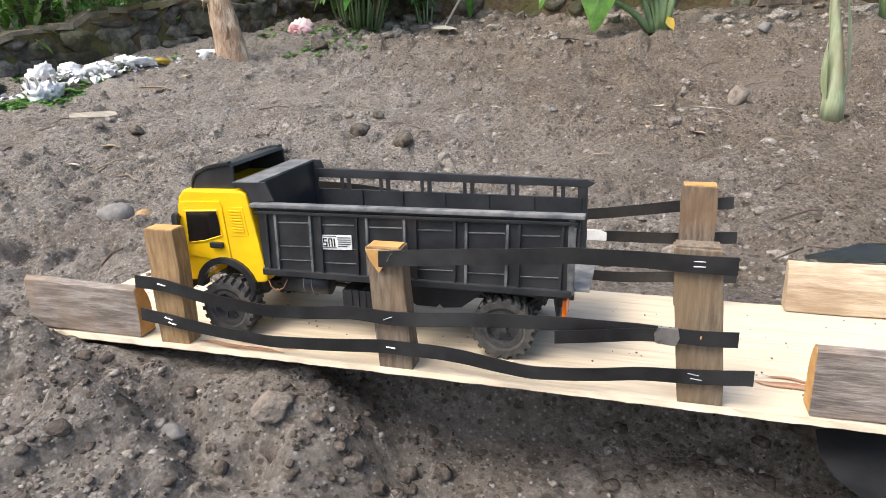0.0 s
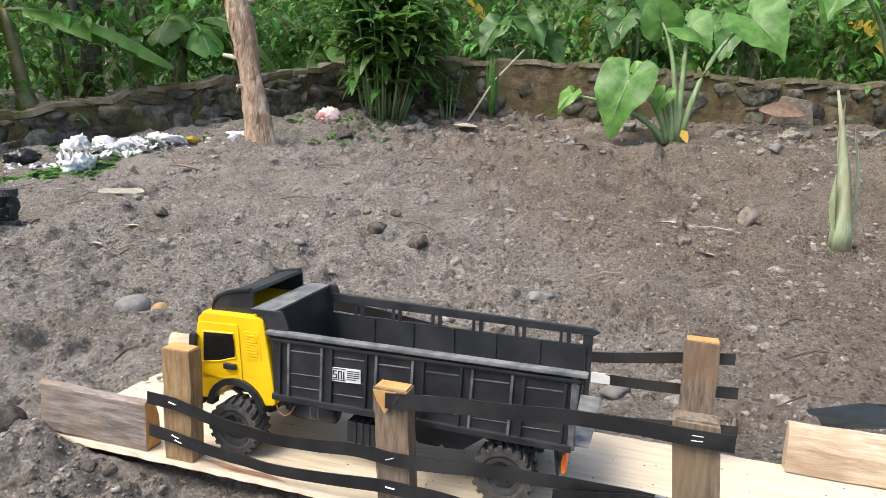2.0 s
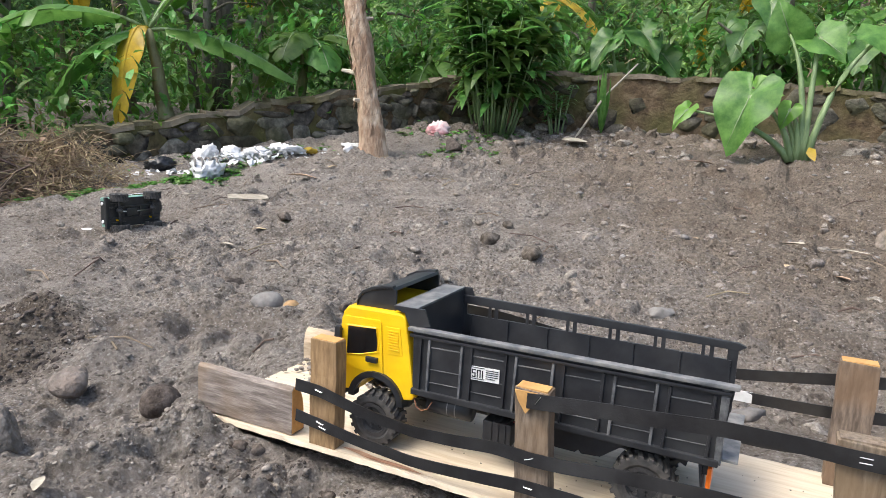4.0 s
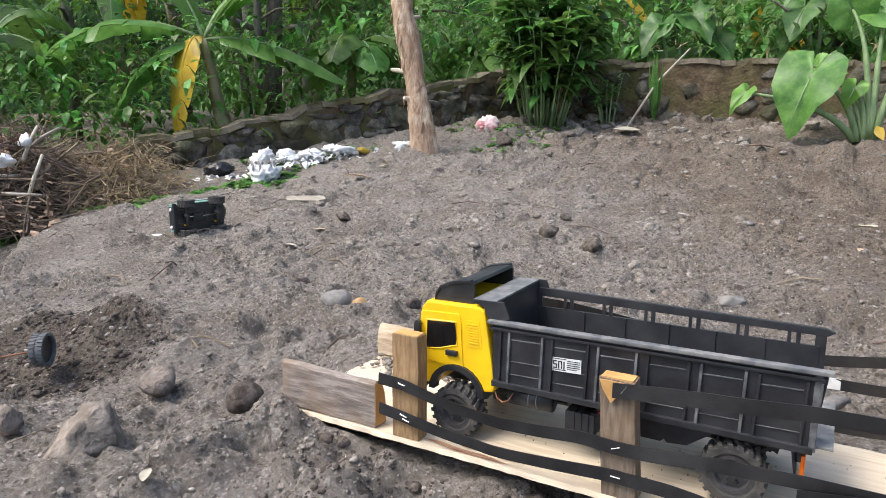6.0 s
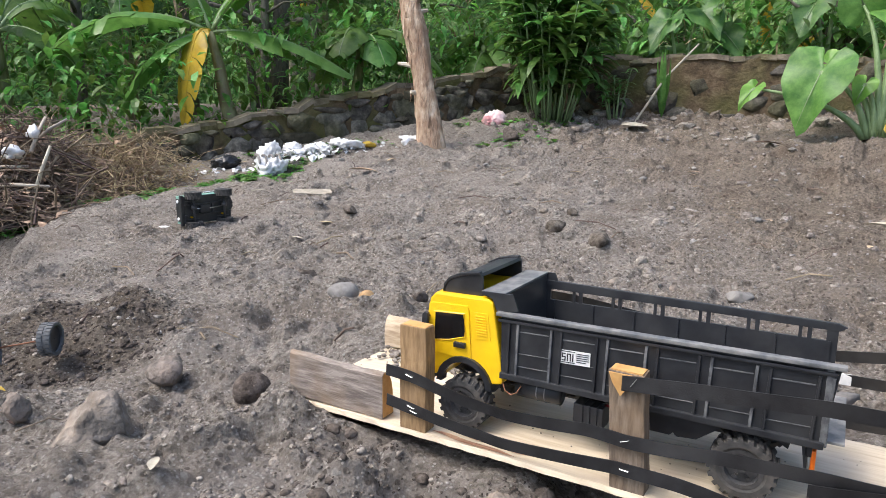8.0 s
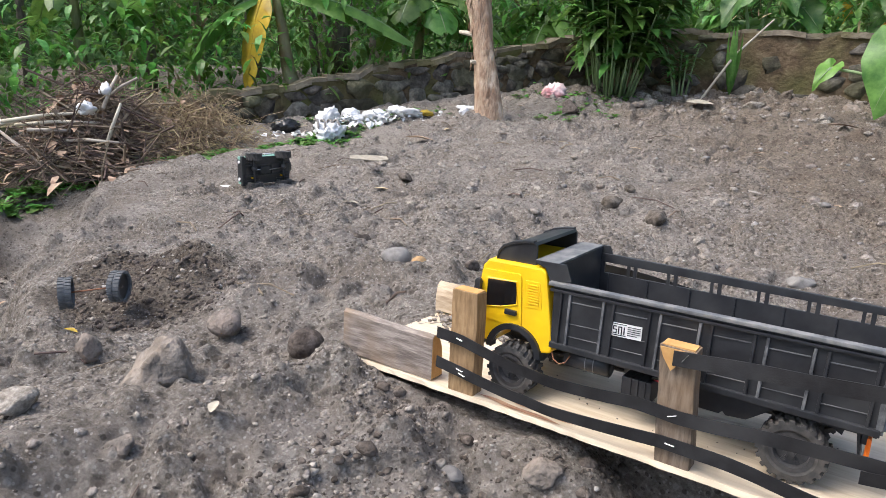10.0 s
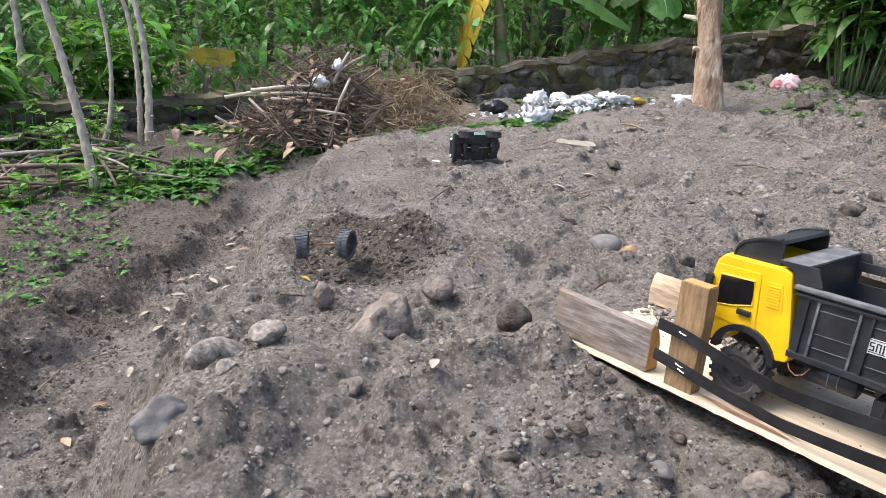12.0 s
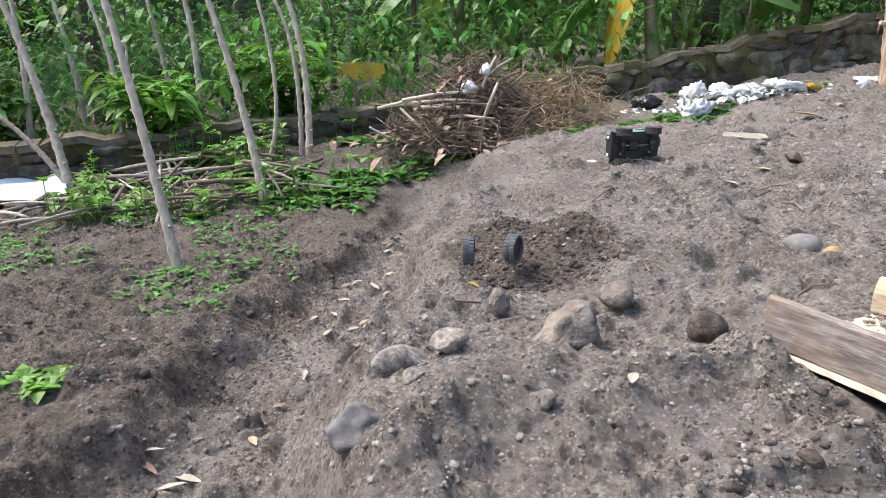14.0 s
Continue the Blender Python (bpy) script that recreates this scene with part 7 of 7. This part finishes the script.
for k, (u, v, z, a, el, ln) in enumerate(((-0.05, -0.2, 0.50, 2.2, 0.75, 0.36), (0.0, -0.15, 0.52, 1.0, 0.6, 0.3), (-0.3, -0.3, 0.30, 0.9, 0.05, 0.6), (-0.35, -0.3, 0.34, 0.75, 0.12, 0.6), (-0.25, -0.35, 0.25, 1.0, -0.1, 0.5), (-0.15, -0.4, 0.2, 0.6, 0.02, 0.5), (-0.45, -0.35, 0.12, 4.0, 0.7, 0.5), (-0.02, -0.38, 0.28, 1.4, 1.2, 0.4), (-0.5, -0.2, 0.3, 0.95, 0.18, 0.7), (-0.62, -0.45, 0.05, 4.6, 0.6, 0.4))):
    p = Vector((hx, hy, hz + z * 0.86)) + ax * (u + 0.13) + ay * v
    d = Vector((math.cos(a + 0.3 * math.sin(k * 5)) * math.cos(el), math.sin(a + 0.3 * math.sin(k * 5)) * math.cos(el), math.sin(el))) * ln * 0.36
    g = Geo()
    g.tube([p - d, p + Vector((0, 0, 0.012)), p + d], [0.011, 0.010, 0.007], 6)
    part("pale_stick", g, PALESTICK, heap, "pale broken stick", True)


def crumple(centre, r, seed, rough=0.35, level=4):
    g = Geo()
    g.blob((0, 0, 0), r, seed, rough, level, 0.7)
    rs = np.random.RandomState(seed)
    k = rs.normal(0, 7, (6, 3))
    ph = rs.uniform(0, 6, 6)
    out = []
    for p in g.v:
        q = np.array(p) / np.array(r)
        f = 1 + 0.085 * float(np.abs(np.sin(q @ k.T + ph)).sum() - 3.6)
        out.append((p[0] * f + centre[0], p[1] * f + centre[1], p[2] * f + centre[2]))
    g.v = out
    return g


for u, v, z, s in ((0.06, -0.22, 0.44, 0.04), (-0.02, -0.33, 0.34, 0.045)):
    p = Vector((hx, hy, hz + z)) + ax * u + ay * v
    part("plastic_scrap", crumple(p, (s, s * 0.8, s * 0.9), int(s * 1000), level=3), BAG, heap, "white plastic scrap", True)

# ---- rubbish by the wall ----
for k, (x, y, r, mt, label) in enumerate((
        (-2.80, 2.50, (0.15, 0.10, 0.085), BAG, "striped white plastic sack with grey bands"),
        (-3.10, 2.80, (0.085, 0.075, 0.105), BAG, "crumpled white plastic bag"),
        (-2.95, 2.92, (0.08, 0.07, 0.06), BAG, "crumpled white plastic bag"),
        (-2.82, 3.0, (0.08, 0.06, 0.05), BAG, "crumpled white plastic bag"),
        (-2.66, 3.14, (0.09, 0.07, 0.05), BAG, "crumpled white plastic bag"),
        (-2.55, 3.26, (0.045, 0.04, 0.025), YELLOWLEAF, "crumpled yellow plastic wrapper in rubbish"),
        (-2.35, 3.55, (0.12, 0.05, 0.025), BAG, "flattened white plastic bag"),
        (-2.10, 4.35, (0.09, 0.075, 0.07), PINKBAG, "crumpled pink and white plastic bag"),
        (-2.25, 3.30, (0.035, 0.03, 0.03), BAG, "small crumpled plastic scrap at the trunk's foot"),
        (-3.28, 2.55, (0.10, 0.08, 0.06), TARP, "crumpled dark plastic bag"))):
    ob = solo("plastic_bag", crumple((0, 0, 0), r, 60 + k), mt, label, "plastic bag", "rubbish by the wall", smooth=True)
    ob.location = (x, y, at_ground(x, y) + r[2] * 0.55)
    ob.rotation_euler = (0, 0, 0.9)
    if k == 0:
        for q in range(4):
            b = Geo()
            n = 16
            pts = []
            for i in range(n + 1):
                a = math.pi * i / n
                pts.append((-0.075 + q * 0.045 + 0.01 * math.sin(a * 2), -math.cos(a) * 0.098, math.sin(a) * 0.086 + 0.002))
            b.tube(pts, 0.008, 5)
            part("band", b, STONE_GREY, ob, "grey printed band", True, world=False)
rnd = random.Random(15)
g = Geo()
for k in range(190):
    q = rnd.gauss(0, 0.2)
    x, y = -2.82 + q * 0.8 + rnd.gauss(0, 0.07), 2.9 + q + rnd.gauss(0, 0.08)
    z = at_ground(x, y) + 0.004 + 0.05 * rnd.random() * math.exp(-(q / 0.2) ** 2)
    for _ in range(rnd.choice((1, 2, 3))):
        a, ln = rnd.uniform(0, 6.28), rnd.uniform(0.02, 0.065)
        g.leaf((x, y, z), (math.cos(a), math.sin(a), rnd.uniform(0.0, 0.8)), (rnd.uniform(-1, 1), rnd.uniform(-1, 1), 1), ln, ln * rnd.uniform(0.5, 1.1), rnd.uniform(0.3, 1.6), 3, rnd.uniform(-0.6, 0.6))
solo("plastic_scraps", g, BAG, "small white scraps of torn plastic", "rubbish", kind="stuff")
# dry leaf and pale slab against the far wall
flat_leaf(1.42, 5.40, 0.36, 0.13, 0.25, DRYLEAF, "large red-brown dry leaf leaning on the wall", lift=0.13, tilt=1.1, curl=0.25)
g = Geo()
g.prism([(-0.16, -0.03), (0.17, -0.03), (0.14, 0.16), (-0.08, 0.2)], -0.02, 0.02)
ob = solo("stone_slab", g, STONE, "pale slab leaning on the mossy wall", "slab", bevel=0.006)
ob.location = (1.50, 5.50, at_ground(1.5, 5.5) + 0.03)
# yellow leaf bent over on a thin stem
x, y = -4.95, 1.02
z = at_ground(x, y)
yl = thing("yellow_leaf_plant", (x, y, z), "bent yellow leaf on a thin stem behind the wall", "plant")
g = Geo()
g.tube([(x, y, z), (x + 0.02, y - 0.02, 0.15), (x - 0.03, y - 0.12, 0.36), (x + 0.0, y + 0.1, 0.37), (x + 0.05, y + 0.2, 0.36)], [0.018, 0.014, 0.009, 0.006, 0.004], 6)
part("stem", g, STEM, yl, "", True)
vs, fs = [], []
for i in range(13):
    s = i / 12
    for k, dz in enumerate((0.0, -0.07, -0.13 - 0.03 * math.sin(i * 2.1))):
        vs.append((x - 0.05 + 0.12 * s + 0.02 * k, y - 0.16 + 0.36 * s, 0.385 - 0.02 * s + dz * (0.7 + 0.3 * math.sin(s * 3))))
for i in range(12):
    for k in range(2):
        fs.append((3 * i + k, 3 * i + k + 1, 3 * i + k + 4, 3 * i + k + 3))
g = Geo()
g.add(vs, fs)
part("leaf_blade", g, YELLOWLEAF, yl, "yellow ragged hanging blade", True)

# ---- forest behind the walls ----
EYE = Vector((0.5, -0.7))


def polar(deg, dist):
    """A place at a bearing (degrees to the left of the yard's far side) and distance from the bridge."""
    a = math.radians(90 + deg)
    return EYE.x + dist * math.cos(a), EYE.y + dist * math.sin(a)


rnd = random.Random(50)
for k in range(34):
    deg, dist = rnd.uniform(-28, 112), rnd.uniform(7.0, 12.5)
    x, y = polar(deg, dist)
    z = at_ground(x, y)
    h = rnd.uniform(3.2, 5.0)
    tree = thing("forest_tree", (x, y, z), "slender forest tree with dark trunk and dense leaves", "tree", "forest trees")
    g = Geo()
    r = rnd.uniform(0.035, 0.10)
    lean = Vector((rnd.uniform(-0.4, 0.4), rnd.uniform(-0.4, 0.4), 0))
    pts = [Vector((x, y, z - 0.05)) + lean * (i / 7) ** 1.5 + Vector((0.04 * math.sin(i + k), 0, h * i / 7)) for i in range(8)]
    g.tube(pts, [r * (1.1 - 0.7 * i / 7) for i in range(8)], 8)
    limbs, crown = Geo(), Geo()
    for q in range(9):
        s = rnd.uniform(0.25, 1.0)
        p = pts[int(s * 6.9)]
        a = rnd.uniform(0, 6.28)
        d = Vector((math.cos(a), math.sin(a), rnd.uniform(0.0, 0.6)))
        ln = rnd.uniform(0.4, 1.0)
        tip = p + d * ln
        limbs.tube([p, p + d * ln * 0.5 + Vector((0, 0, 0.05)), tip], [r * 0.4, r * 0.28, r * 0.1], 5)
        for i in range(26):
            b = p.lerp(tip, rnd.uniform(0.3, 1.05)) + Vector((rnd.gauss(0, 0.16), rnd.gauss(0, 0.16), rnd.gauss(0, 0.14)))
            aa = rnd.uniform(0, 6.28)
            crown.leaf(b, (math.cos(aa), math.sin(aa), rnd.uniform(-0.8, 0.4)), (0, 0, 1), rnd.uniform(0.07, 0.14), rnd.uniform(0.035, 0.06), 0.5, 3)
    part("trunk", g, DARKBARK if k % 4 else STEM, tree, "", True)
    tagged(part("limb_mass", limbs, DARKBARK, tree, "", True), kind="stuff")
    part("crown", crown, (LEAF, DEEPLEAF, LEAF, BRIGHTLEAF)[k % 4], tree, "dense green leaves")


def undergrowth(name, count, mt, label, seed, near, far, height, size, wide):
    rnd = random.Random(seed)
    g = Geo()
    for k in range(count):
        deg, dist = rnd.uniform(-30, 115), rnd.uniform(near, far)
        # the nearer layers stay behind the walls
        lim = 6.9 if deg < 25 else (6.9 - 1.5 * min(1, (deg - 25) / 25))
        dist = max(dist, lim + rnd.random() * 0.4)
        x, y = polar(deg, dist)
        zb = float(form(x, y))
        top = height * rnd.random() ** 0.8
        for q in range(7):
            p = Vector((x + rnd.gauss(0, 0.16), y + rnd.gauss(0, 0.16), zb + top + rnd.gauss(0, 0.10)))
            a = rnd.uniform(0, 6.28)
            s = size * rnd.uniform(0.6, 1.4)
            g.leaf(p, (math.cos(a), math.sin(a), rnd.uniform(-0.7, 0.5)), (0, 0, 1), s, s * wide, rnd.uniform(0.3, 0.9), 3)
    return solo(name, g, mt, label, "undergrowth", kind="stuff")


undergrowth("undergrowth", 1900, DEEPLEAF, "deep green tangled forest undergrowth", 1, 6.6, 12.5, 3.6, 0.12, 0.45)
undergrowth("undergrowth", 2200, LEAF, "green leafy forest undergrowth", 2, 6.6, 12.5, 3.4, 0.10, 0.5)
# this layer's paler leaf colour paints sunlight into the forest
undergrowth("undergrowth", 1200, BRIGHTLEAF, "forest leaves coloured brighter as if sunlit", 3, 6.6, 11.5, 3.2, 0.10, 0.5)
undergrowth("undergrowth", 1500, LEAF, "low leaves close behind the wall", 4, 5.4, 7.6, 1.0, 0.13, 0.36)
undergrowth("undergrowth", 260, STRAW, "dry hanging stalks among the leaves", 5, 6.0, 10.5, 1.8, 0.35, 0.05)
# distance: a far bank of foliage, its shaded gaps painted in the colour
vs, fs = [], []
rows, n = 10, 80
for j in range(rows):
    for i in range(n):
        deg = -75 + 215 * i / (n - 1)
        wob = 1.0 * math.sin(i * 1.3 + j) + 0.7 * math.sin(i * 0.47 + j * 2)
        x, y = polar(deg, 15.5 + wob + 0.3 * j)
        vs.append((x, y, -0.8 + 0.95 * j + (0.5 * math.sin(i * 0.9) + 0.4 * math.sin(i * 2.3) if j == rows - 1 else 0)))
for j in range(rows - 1):
    for i in range(n - 1):
        fs.append((j * n + i, j * n + i + 1, (j + 1) * n + i + 1, (j + 1) * n + i))
g = Geo()
g.add(vs, fs)
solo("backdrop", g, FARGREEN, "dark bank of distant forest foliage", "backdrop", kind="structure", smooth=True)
